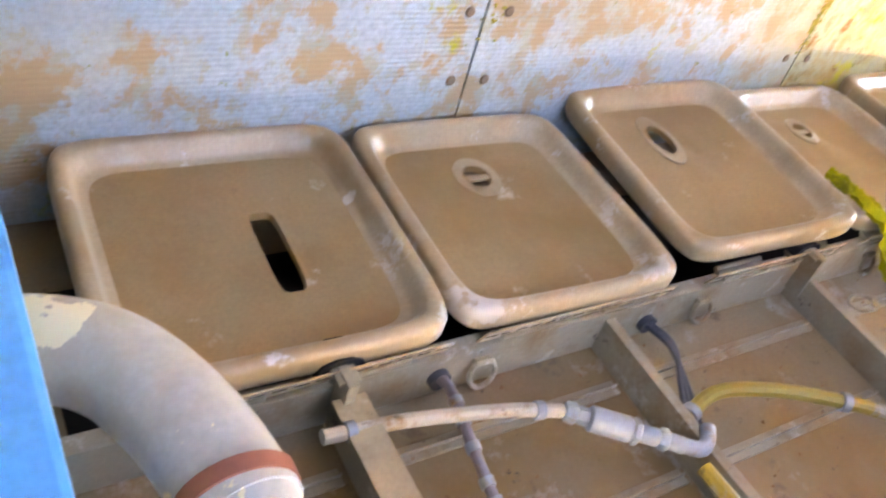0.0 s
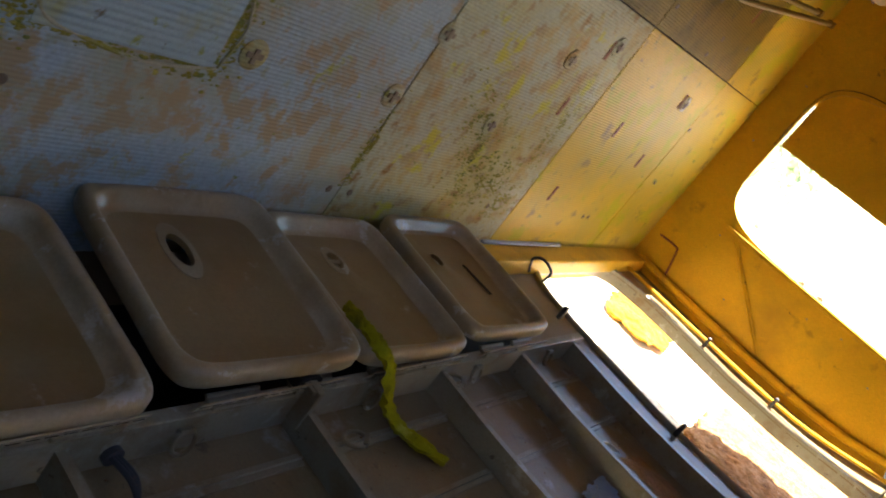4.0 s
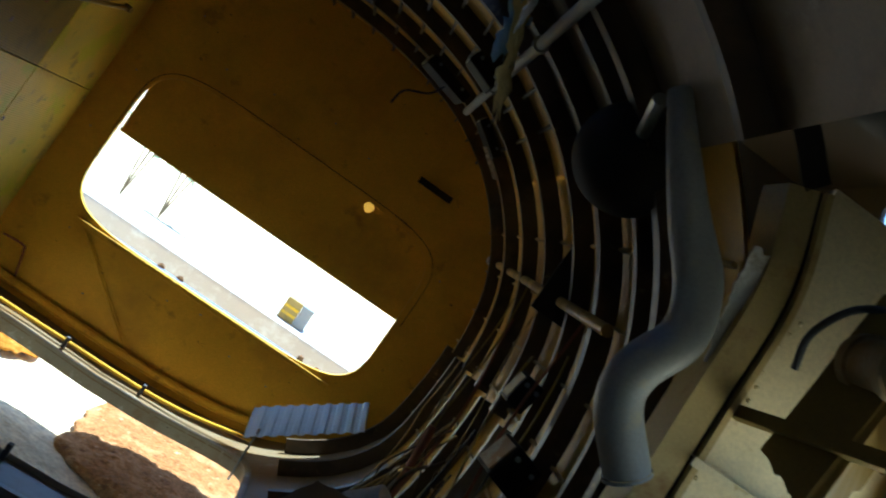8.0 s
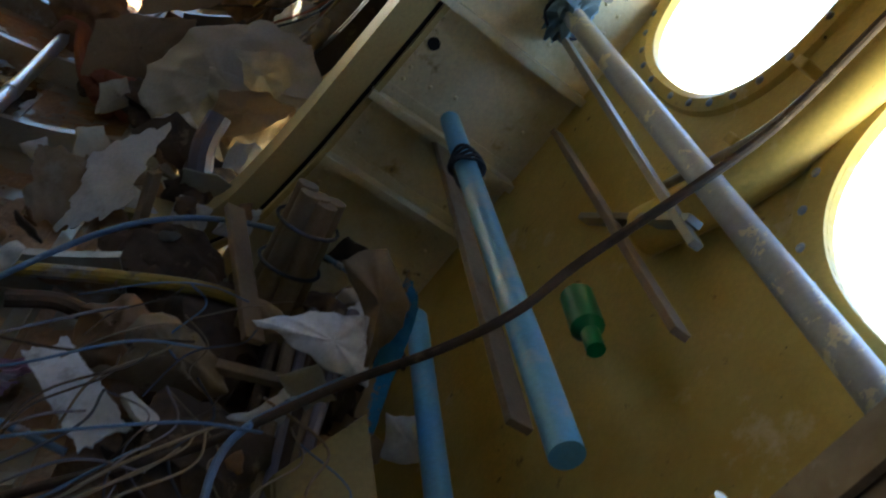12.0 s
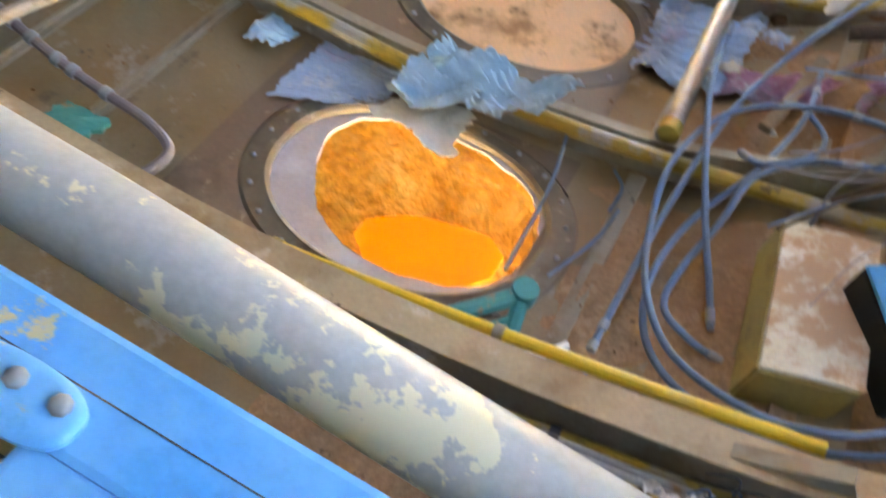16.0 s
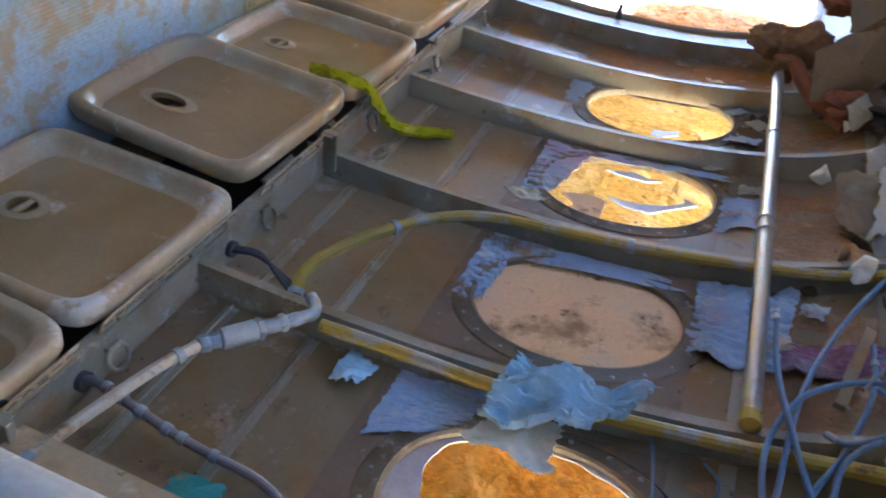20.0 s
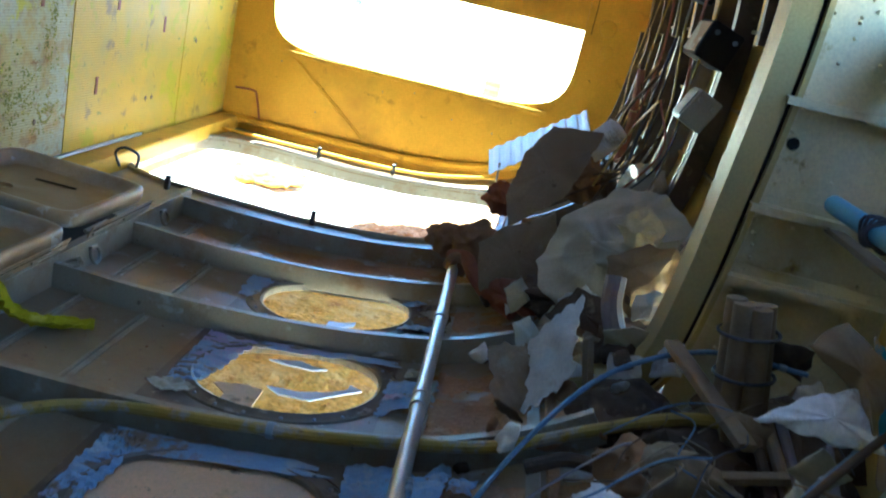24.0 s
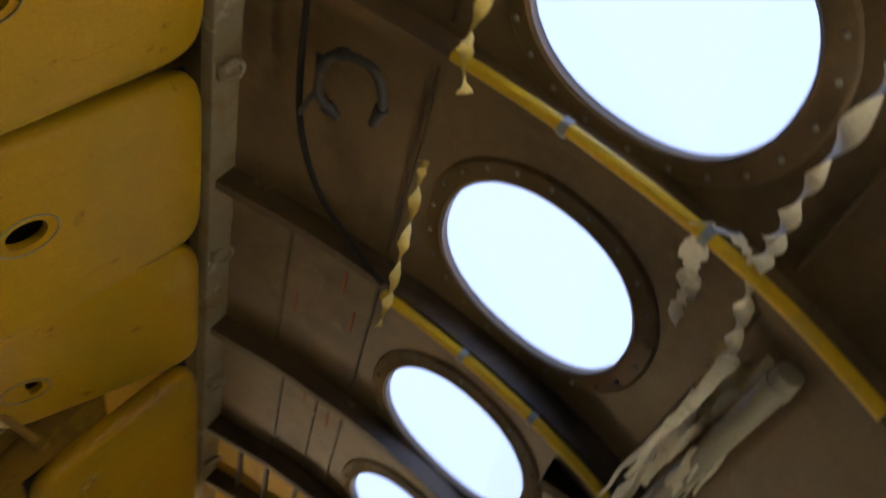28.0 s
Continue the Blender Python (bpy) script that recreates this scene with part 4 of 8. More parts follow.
def curved_plate(bm, hole, s0, s1, y0, y1, base, off_dir, t=0.003):
    holed_patch(bm, s0, s1, y0, y1, hole, rings=3, place=lambda s, y, lay: hull(s, y, base - (0.0015 + lay * t)))
    return bm


bolt_bm = bmesh.new()
bmesh.ops.create_uvsphere(bolt_bm, u_segments=8, v_segments=5, radius=0.0042)
for v in bolt_bm.verts:
    v.co.z *= 0.6
BOLT = finish(bolt_bm, "bolt", M_FITTING, True)


def window_frame(x, y, top, label, a, b, pane=None):
    """A bolted oval window frame lying on the skin, with its pane or what is left of it."""
    ob = thing("window_frame", label, "window", (0, 0, 0), group="oval hull windows", kind="")
    sc, base = s_of_x(x, top), TOP_OFF if top else FLOOR_OFF
    n = 64
    bm = bmesh.new()
    prof_ = ((1.0, 0.008), (1.0, -0.009), (1.035, -0.012), (1.07, -0.0085), (1.20, -0.0065), (1.225, -0.002), (1.225, 0.0))
    rings = [[bm.verts.new(hull(s, yy, base + h)) for s, yy in superellipse(sc, y, a * k, b * k, 2.2, n)] for k, h in prof_]
    for r0, r1 in zip(rings, rings[1:]):
        for i in range(n):
            bm.faces.new((r0[i], r0[(i + 1) % n], r1[(i + 1) % n], r1[i]))
    part("rim", bm, M_RIMDARK if not top else M_TOPSKIN, ob, smooth=True, angle=40)
    for i, (s, yy) in enumerate(superellipse(sc, y, a * 1.14, b * 1.15, 2.2, 22)):
        o = new("bolt", BOLT)
        o.parent = ob
        o.location = hull(s, yy, base - 0.0085)
    return ob


for i, (x, y) in enumerate(WINDOWS):
    w = window_frame(x, y, False, ("oval window frame with a torn pane over orange sand", "oval window frame with a dust-covered pane", "oval window frame with broken pale pane pieces", "oval window frame open to bright sand")[i], WIN_A, WIN_B)
    plate = bmesh.new()
    y0, y1 = y - 0.185, y + 0.185
    curved_plate(plate, superellipse(s_of_x(x), y, WIN_A * 1.23, WIN_B * 1.23, 2.2), s_of_x(0.825), s_of_x(1.262), y0, y1, FLOOR_OFF, 1)
    part("doubler_plate", plate, M_PLATE, w, "darker square plate round the window", smooth=True)
    sc = s_of_x(x)
    if i == 1:
        bm = bmesh.new()
        ring = [bm.verts.new(hull(s, yy, FLOOR_OFF + 0.002)) for s, yy in superellipse(sc, y, WIN_A * 1.0, WIN_B * 1.0, 2.2, 48)]
        bm.faces.new(ring)
        bmesh.ops.solidify(bm, geom=bm.faces[:], thickness=0.003)
        part("pane", bm, M_GLASS, w, "opaque dust-covered pane")
    if i == 0:
        # what is left of the pane: a milky rim, wider on one side
        bm = bmesh.new()
        n = 64
        outer, inner = superellipse(sc, y, WIN_A, WIN_B, 2.2, n), []
        for k, (s, yy) in enumerate(superellipse(sc, y, 1, 1, 2, n)):
            t = 2 * math.pi * k / n
            cut = 0.96 - 0.16 * max(0, math.sin(-t - 0.5)) - 0.16 * max(0, math.cos(t - 3.4)) ** 2 + 0.05 * noise.noise((math.cos(t) * 5, math.sin(t) * 5, 2))
            inner.append((sc + (outer[k][0] - sc) * cut, y + (outer[k][1] - y) * cut))
        lay = [[bm.verts.new(hull(s, yy, FLOOR_OFF + h)) for s, yy in ring] for ring, h in ((outer, 0.0), (inner, 0.0), (inner, 0.003), (outer, 0.003))]
        for r0, r1 in zip(lay, lay[1:]):
            for k in range(n):
                bm.faces.new((r0[k], r0[(k + 1) % n], r1[(k + 1) % n], r1[k]))
        part("pane_remnant", bm, M_SHARD, w, "milky broken edge of the pane")
        amber = [(1.04, 1.425), (1.06, 1.455), (1.09, 1.482), (1.125, 1.50), (1.165, 1.51), (1.205, 1.512), (1.225, 1.49), (1.215, 1.45), (1.195, 1.415), (1.16, 1.395), (1.12, 1.385), (1.08, 1.395)]
        bm = bmesh.new()
        va, vb = ([bm.verts.new(hull(s_of_x(px), py, FLOOR_OFF + 0.006 + h)) for px, py in amber] for h in (0.0, 0.003))
        bm.faces.new(va), bm.faces.new(vb)
        for k in range(len(amber)):
            bm.faces.new((va[k], va[(k + 1) % len(amber)], vb[(k + 1) % len(amber)], vb[k]))
        part("pane_shard", bm, M_AMBER, w, "amber piece of the broken pane")
    if i in (2, 3):
        bm = bmesh.new()
        n = 30
        lay = []
        for k in range(n + 1):
            t = -2.7 + 2.4 * k / n if i == 2 else -2.4 + 1.6 * k / n
            wv = 0.13 if i == 2 else 0.07
            for q in (0.99, 0.99 - wv * math.sin(math.pi * k / n) * (1 + 0.4 * noise.noise((k * 0.4, i, 0)))):
                lay.append(bm.verts.new(hull(sc + WIN_A * q * math.cos(t), y + WIN_B * q * math.sin(t), FLOOR_OFF + 0.004)))
        for k in range(n):
            bm.faces.new((lay[2 * k], lay[2 * k + 1], lay[2 * k + 3], lay[2 * k + 2]))
        bmesh.ops.solidify(bm, geom=bm.faces[:], thickness=0.003)
        part("pane_remnant", bm, M_SHARD, w, "curved milky sliver of the pane")
        slivers = (((1.029, 2.428), (1.057, 2.401), (1.099, 2.395), (1.148, 2.421), (1.188, 2.463), (1.18, 2.486), (1.16, 2.463), (1.136, 2.442), (1.095, 2.424), (1.059, 2.427)), ((0.998, 2.55), (1.051, 2.567), (1.065, 2.55), (1.104, 2.545), (1.076, 2.531), (1.028, 2.54)), ((0.925, 2.402), (0.972, 2.418), (1.006, 2.406), (1.026, 2.376), (1.018, 2.337), (1.003, 2.323), (0.965, 2.337), (0.941, 2.368))) if i == 2 else (((1.036, 2.819), (1.077, 2.821), (1.122, 2.835), (1.118, 2.81), (1.082, 2.786), (1.043, 2.788)),)
        for sl in slivers:
            bm = bmesh.new()
            va, vb = ([bm.verts.new(hull(s_of_x(px), py, FLOOR_OFF - 0.001 + h)) for px, py in sl] for h in (0.0, 0.003))
            bm.faces.new(va), bm.faces.new(vb)
            for k in range(len(sl)):
                bm.faces.new((va[k], va[(k + 1) % len(sl)], vb[(k + 1) % len(sl)], vb[k]))
            part("pane_shard", bm, M_WHITESHARD if sl is not slivers[-1] or i == 3 else M_GLASS, w, "broken piece of the pane")
for x, y in TOP_WINDOWS:
    w = window_frame(x, y, True, "oval ceiling window with an added sky-tinted pane in a bolted frame", TOP_A, 0.145)
    bm = bmesh.new()
    bm.faces.new([bm.verts.new(hull(s, yy, TOP_OFF + 0.004)) for s, yy in superellipse(s_of_x(x, True), y, TOP_A + 0.001, 0.146, 2.2, 48)])
    part("pane", bm, M_MILKY, w, "added light-spreading pane with sky blue in its colour")

# ---------------------------------------------------------------- papers and cloths on the lower skin
FZ = lambda x: hull(s_of_x(x), 0, FLOOR_OFF).z + 0.006


def floor_sheet(name, mat, quad, label, category, amp=0.006, ragged=0.05, seed=0, pleat=0.0, lift=0.0, n=16):
    pts = [(x, y, FZ(x) + lift) for x, y in quad]
    return solid(name, sheet(pts, max(n, 24), amp, ragged, seed, 0.0012, 6.0, pleat * 1.8), mat, label, category, smooth=True, angle=50)


floor_sheet("newspaper", M_NEWS, ((0.83, 1.56), (0.96, 1.63), (0.985, 1.72), (0.83, 1.71)), "pleated pale blue newspaper pasted beside the window", "newspaper", 0.006, 0.05, 1, 0.0015)
floor_sheet("newspaper", M_NEWS, ((0.83, 1.93), (0.885, 1.95), (0.90, 2.14), (0.83, 2.155)), "pleated newspaper strip pasted beside the window", "newspaper", 0.006, 0.1, 2, 0.0015)
floor_sheet("newspaper", M_NEWS, ((0.86, 2.10), (1.20, 2.115), (1.20, 2.15), (0.84, 2.158)), "narrow faded newspaper strip along a hull frame", "newspaper", 0.005, 0.2, 3)
floor_sheet("newspaper", M_NEWS, ((1.25, 1.94), (1.40, 1.92), (1.415, 2.15), (1.25, 2.145)), "crumpled mauve newspaper beside the floor tube", "newspaper", 0.012, 0.08, 4, 0.002)
floor_sheet("pink_paper", M_PINK, ((1.38, 1.92), (1.58, 1.90), (1.60, 1.975), (1.40, 1.985)), "crumpled pink printed paper on the hull skin", "paper", 0.018, 0.15, 5, 0.002)
floor_sheet("newspaper", M_NEWS, ((0.832, 2.36), (0.90, 2.38), (0.945, 2.60), (0.828, 2.615)), "faded blue newspaper pasted beside the third window", "newspaper", 0.005, 0.06, 6, 0.001)
floor_sheet("newspaper", M_NEWS, ((0.95, 2.585), (1.245, 2.58), (1.25, 2.61), (0.95, 2.615)), "torn newspaper strip above the third window", "newspaper", 0.008, 0.25, 7)
floor_sheet("newspaper", M_NEWS, ((1.255, 2.36), (1.36, 2.40), (1.355, 2.52), (1.26, 2.50)), "torn grey newspaper beside the third window", "newspaper", 0.01, 0.12, 8)
floor_sheet("newspaper", M_NEWS, ((0.80, 2.88), (0.84, 2.86), (0.86, 3.0), (0.79, 3.01)), "small faded newspaper beside the fourth window", "newspaper", 0.006, 0.15, 9)
floor_sheet("paper_scrap", M_DEBRIS, ((1.26, 2.70), (1.34, 2.72), (1.34, 2.97), (1.26, 2.95)), "dirty torn paper scraps beside the fourth window", "paper", 0.012, 0.2, 10)
floor_sheet("blue_cloth", M_BLUECLOTH, ((0.99, 1.60), (1.12, 1.62), (1.225, 1.73), (1.0, 1.75)), "pale blue crumpled cloth draped over a hull frame", "cloth", 0.035, 0.12, 11, 0.004, 0.075, 22)
floor_sheet("cream_rag", M_TORN, ((0.98, 1.585), (1.10, 1.58), (1.11, 1.66), (1.0, 1.66)), "torn cream rag hanging over the window edge", "rag", 0.02, 0.18, 12, 0.0, 0.03)
floor_sheet("blue_scrap", M_BLUEBIT, ((0.74, 1.63), (0.79, 1.635), (0.80, 1.69), (0.745, 1.70)), "small crumpled light blue scrap", "scrap", 0.02, 0.1, 13, 0.0, 0.01)
floor_sheet("blue_scrap", M_BLUEBIT, ((1.02, 3.07), (1.10, 3.06), (1.10, 3.10), (1.03, 3.11)), "light blue flat scrap in the far bay", "scrap", 0.01, 0.2, 14, 0.0, 0.01)


def lime_cloth():
    """A limp cloth strip lying over the pan's edge, folded along its length."""
    path = smooth_path([(0.30, 2.355, 0.266), (0.36, 2.362, 0.264), (0.42, 2.372, 0.255), (0.452, 2.383, 0.222), (0.478, 2.395, 0.172), (0.52, 2.42, 0.145), (0.57, 2.45, 0.138), (0.62, 2.485, 0.132)], 10)
    bm = bmesh.new()
    n, m = len(path), 14
    lays = []
    for lay in (0, 1):
        g = []
        for i, p in enumerate(path):
            f = i / (n - 1)
            d = (path[min(i + 1, n - 1)] - path[max(i - 1, 0)]).normalized()
            side = d.cross(Vector((0.3, 0.2, 1))).normalized()
            up = side.cross(d).normalized()
            w = 0.004 + 0.026 * math.sin(math.pi * min(1, f * 1.02)) ** 0.7 * (0.75 + 0.35 * math.sin(9 * f) ** 2) + 0.007 * noise.noise((f * 14, 0, 0))
            row = []
            for k in range(m + 1):
                v = k / m * 2 - 1
                h = 0.008 * math.sin(v * 8 + 5 * noise.noise((f * 6, 1, 0))) + 0.008 * (1 - v * v) + 0.009 * abs(noise.noise((f * 17, v * 3, 2))) + 0.004 * noise.noise((f * 40, v * 5, 2))
                row.append(bm.verts.new(p + side * (w * v + 0.004 * noise.noise((f * 25, v * 3, 7)) * abs(v)) + up * (h + lay * 0.0015)))
            g.append(row)
        lays.append(g)
        for r0, r1 in zip(g, g[1:]):
            for k in range(m):
                bm.faces.new((r0[k], r0[k + 1], r1[k + 1], r1[k]))
    return solid("lime_cloth", bm, M_LIME, "twisted yellow-green cloth hanging from a seat pan", "cloth", smooth=True, angle=60)


lime_cloth()

# curled paper flakes and small chips lying in the bays
rng = random.Random(23)
for x, y in ((1.27, 2.80), (1.30, 2.90), (1.24, 2.98), (1.28, 2.42), (1.31, 2.55), (1.22, 2.63), (1.18, 2.68), (0.86, 2.33), (1.10, 3.12), (0.96, 3.13), (1.17, 3.18), (1.29, 2.05), (0.74, 3.15), (1.40, 1.98), (1.44, 2.08)):
    a, w = rng.uniform(0, 3.1), rng.uniform(0.025, 0.05)
    q = [(x + w * math.cos(a + t), y + 0.7 * w * math.sin(a + t)) for t in (0.6, 2.5, 3.8, 5.6)]
    floor_sheet("paper_flake", rng.choice((M_NEWS, M_NEWS, M_PLASTIC, M_PINK, M_TORN)), q, "curled faded paper flake on the skin", "paper", 0.018, 0.12, rng.uniform(0, 50), 0.0, 0.006, 8)
bm = bmesh.new()
for k in range(300):
    x, y = rng.uniform(0.46, 1.5), rng.uniform(1.32, 3.34)
    if any(abs(y - r) < 0.02 for r in RIBS) or any((x - wx) ** 2 / 0.05 + (y - wy) ** 2 / 0.03 < 1 for wx, wy in WINDOWS):
        continue
    r, z = rng.uniform(0.001, 0.0034), FZ(x) - 0.003
    base = [bm.verts.new((x + r * rng.uniform(0.6, 1.4) * math.cos(t), y + r * rng.uniform(0.6, 1.4) * math.sin(t), z)) for t in (0.3, 1.6, 2.8, 4.0, 5.2)]
    tip = bm.verts.new((x + r * rng.uniform(-0.4, 0.4), y, z + r * rng.uniform(0.5, 1.2)))
    for i in range(5):
        bm.faces.new((base[i], base[(i + 1) % 5], tip))
solid("floor_grit", bm, M_BROWNCLOTH, "small dark grit and chips strewn over the skin", "grit", kind="stuff")

M_DUSTBED = material("pinkish_tan_dust", (0.34, 0.215, 0.12), 0.95, spec=0.1, stains=(((0.26, 0.155, 0.08), 6, 0.5, 0.12), ((0.42, 0.29, 0.18), 13, 0.58, 0.08), ((0.14, 0.085, 0.05), 45, 0.64, 0.05)), grain=(120, 0.12), bump=(70, 0.7, 0.004))


def dust_bed(x0, x1, y0, y1, seed):
    """A thin uneven bed of dust that runs out towards its edges."""
    bm = bmesh.new()
    nx, ny = 34, 26
    g = []
    for i in range(nx + 1):
        row = []
        for j in range(ny + 1):
            u, v = i / nx, j / ny
            x, y = x0 + (x1 - x0) * u, y0 + (y1 - y0) * v
            rim = min(1, 5 * min(u, 1 - u), 7 * min(v, 1 - v))
            h = -0.004 + 0.007 * rim + 0.006 * noise.noise((x * 14 + seed, y * 14, 0)) + 0.003 * noise.noise((x * 47, y * 47, seed))
            row.append(bm.verts.new(hull(s_of_x(x), y, FLOOR_OFF - h)))
        g.append(row)
    for i in range(nx):
        for j in range(ny):
            bm.faces.new((g[i][j], g[i + 1][j], g[i + 1][j + 1], g[i][j + 1]))
    return solid("dust_bed", bm, M_DUSTBED, "thin uneven bed of pinkish tan dust on the skin", "dust", kind="stuff", smooth=True, angle=80)


dust_bed(1.27, 1.60, 1.315, 1.70, 1)
dust_bed(1.0, 1.59, 0.95, 1.265, 2)
dust_bed(1.30, 1.62, 1.745, 2.15, 3)
dust_bed(1.28, 1.62, 2.20, 2.61, 4)
dust_bed(1.26, 1.60, 2.66, 3.0, 5)
dust_bed(0.72, 1.50, 3.04, 3.345, 6)

# ---------------------------------------------------------------- hoses and cables in the bays
def hose_line(name, pts, r, mat, label, bands=(), band_mat=None, category="hose"):
    ob = thing(name, label, category)
    part("tube", hose(bmesh.new(), pts, r), mat, ob, smooth=True)
    path = smooth_path(pts, 8)
    for f in bands:
        i = int(f * (len(path) - 2))
        p, d = path[i], (path[i + 1] - path[i]).normalized()
        bm = bmesh.new()
        tube(bm, [p - d * 0.006, p + d * 0.006], r * 1.35, 12)
        part("clamp", bm, band_mat or M_FITTING, ob, "metal hose clamp", smooth=True)
    return ob


hose_line("fuel_hose", [(0.61, 1.75, 0.165), (0.60, 1.80, 0.18), (0.615, 1.86, 0.186), (0.66, 1.95, 0.190), (0.74, 2.06, 0.191), (0.84, 2.125, 0.19), (1.0, 2.148, 0.196), (1.17, 2.15, 0.215), (1.33, 2.15, 0.245), (1.48, 2.148, 0.285), (1.62, 2.14, 0.36), (1.74, 2.13, 0.42), (1.85, 2.12, 0.44)], 0.0108, M_HOSE, "yellow and grey painted hose clamped along a hull frame", (0.02, 0.29, 0.56), M_FITTING)
hose_line("fuel_hose", [(0.69, 1.695, 0.178), (0.84, 1.70, 0.178), (1.0, 1.70, 0.18), (1.13, 1.70, 0.197), (1.32, 1.70, 0.23), (1.5, 1.695, 0.275), (1.62, 1.69, 0.305), (1.72, 1.69, 0.32), (1.82, 1.68, 0.31)], 0.0115, M_HOSE, "yellow hose running along a hull frame under the cloth", (0.35,), M_YELLOW)
hose_line("fuel_hose", [(0.50, 1.24, 0.20), (0.505, 1.33, 0.195), (0.52, 1.42, 0.192), (0.535, 1.49, 0.19), (0.555, 1.555, 0.187)], 0.0092, M_CREAMHOSE, "cream braided hose bending up to a coupling", (0.1, 0.92))


def coupling():
    ob = thing("hose_coupling", "dull alloy hose coupling with clamped ends", "coupling")
    a, b = Vector((0.556, 1.557, 0.187)), Vector((0.655, 1.690, 0.182))
    d = (b - a).normalized()
    for f0, f1, r, nm in ((0.0, 0.10, 0.019, "collar"), (0.10, 0.22, 0.016, "collar"), (0.2, 0.55, 0.0225, "body"), (0.55, 0.62, 0.024, "collar"), (0.62, 0.78, 0.016, "body"), (0.78, 0.86, 0.02, "collar"), (0.86, 1.0, 0.015, "body")):
        L = (b - a).length
        bm = bmesh.new()
        r *= 0.78
        tube(bm, [a + d * L * f0, a + d * L * f0 + d * 0.003, a + d * L * f1 - d * 0.003, a + d * L * f1], [r * 0.85, r, r, r * 0.85], 6 if nm == "collar" else 16)
        part(nm, bm, M_FITTING, ob, smooth=True)
    bm = bmesh.new()
    tube(bm, smooth_path([(0.655, 1.69, 0.182), (0.668, 1.708, 0.183), (0.662, 1.726, 0.184), (0.645, 1.742, 0.185)], 6), 0.0105, 12)
    part("elbow", bm, M_FITTING, ob, smooth=True)
    return ob


coupling()
for k in range(3):
    hose_line("black_cable", [(0.445, 1.81 + 0.006 * k, 0.160), (0.50, 1.812 + 0.004 * k, 0.168), (0.56, 1.80 - 0.006 * k, 0.155), (0.61, 1.785 - 0.012 * k, 0.142), (0.66, 1.76 - 0.012 * k, 0.134)], 0.0042, M_RUBBER, "thin black cable coming out of a hole in the seat beam", category="cable")
bm = bmesh.new()
tube(bm, [(0.438, 1.815, 0.16), (0.450, 1.815, 0.16)], 0.016, 16)
solid("grommet", bm, M_RUBBER, "black rubber grommet in the seat beam", "grommet", group="beam grommets", smooth=True)
bm = bmesh.new()
tube(bm, [(0.438, 1.435, 0.165), (0.450, 1.435, 0.165)], 0.016, 16)
solid("grommet", bm, M_RUBBER, "black rubber grommet in the seat beam", "grommet", group="beam grommets", smooth=True)
hose_line("braided_hose", [(0.44, 1.435, 0.168), (0.48, 1.43, 0.182), (0.55, 1.418, 0.178), (0.62, 1.412, 0.165), (0.68, 1.412, 0.155), (0.75, 1.408, 0.15), (0.80, 1.385, 0.15), (0.80, 1.34, 0.15), (0.775, 1.30, 0.15)], 0.0072, M_RUSTHOSE, "grey-mauve braided hose looping over the skin", (0.16, 0.22, 0.28, 0.36, 0.40, 0.52))
hose_line("yellow_tube", [(0.72, 1.322, 0.165), (0.9, 1.322, 0.165), (1.04, 1.324, 0.185), (1.205, 1.325, 0.224), (1.355, 1.325, 0.265), (1.47, 1.325, 0.298), (1.604, 1.326, 0.339)], 0.0075, M_YELLOW, "thin bright yellow tube along the near hull frame", (0.3, 0.6), M_HOSE, "tube")


def floor_tube():
    ob = thing("floor_tube", "dull aluminium tube lying along the hull over the frames", "tube")
    a, b = Vector((1.348, 1.745, 0.255)), Vector((1.315, 3.17, 0.262))
    part("tube", rod_between(a, b, 0.0145, 18), M_STEEL, ob, smooth=True)
    for f in (0.37, 0.40, 0.68):
        p, d = a.lerp(b, f), (b - a).normalized()
        part("sleeve", tube(bmesh.new(), [p - d * 0.014, p + d * 0.014], 0.0172, 18), M_STEEL, ob, smooth=True)
    d = (b - a).normalized()
    part("end_cap", tube(bmesh.new(), [a - d * 0.022, a - d * 0.018, a + d * 0.004, a + d * 0.006], [0.008, 0.016, 0.0165, 0.015], 18), M_HOSE, ob, "brown end cap", smooth=True)
    return ob


floor_tube()

# ---------------------------------------------------------------- foreground pipe and rail
def pipe_and_rail():
    ob = thing("elbow_pipe", "chipped grey painted pipe with a bent end crossing the hull", "pipe")
    part("straight_run", tube(bmesh.new(), [(0.79, 1.001, 0.655), (1.1, 0.998, 0.655), (1.3, 0.991, 0.655), (2.05, 0.968, 0.655)], 0.0245, 28), M_GREYPIPE, ob, smooth=True)
    part("elbow", tube(bmesh.new(), smooth_path([(0.805, 1.002, 0.655), (0.77, 0.998, 0.653), (0.735, 0.988, 0.651), (0.705, 0.972, 0.650), (0.687, 0.948, 0.649), (0.679, 0.915, 0.648), (0.675, 0.86, 0.646), (0.675, 0.70, 0.645)], 8), 0.0255, 28), M_GREYPIPE, ob, smooth=True)
    part("seam_collar", tube(bmesh.new(), [(0.798, 1.001, 0.655), (0.790, 1.001, 0.655)], 0.0268, 28), M_RUST, ob, "rusty seam between elbow and pipe", smooth=True)
    part("tape_band", tube(bmesh.new(), [(1.462, 0.9865, 0.655), (1.478, 0.986, 0.655)], 0.0252, 28), M_RUBBER, ob, "black tape band", smooth=True)
    return ob


pipe_and_rail()


M_RAILBROWN = material("worn_pale_edge_strip", (0.46, 0.36, 0.22), 0.5, stains=(((0.28, 0.19, 0.09), 8, 0.52, 0.1), ((0.08, 0.05, 0.02), 24, 0.6, 0.06)))
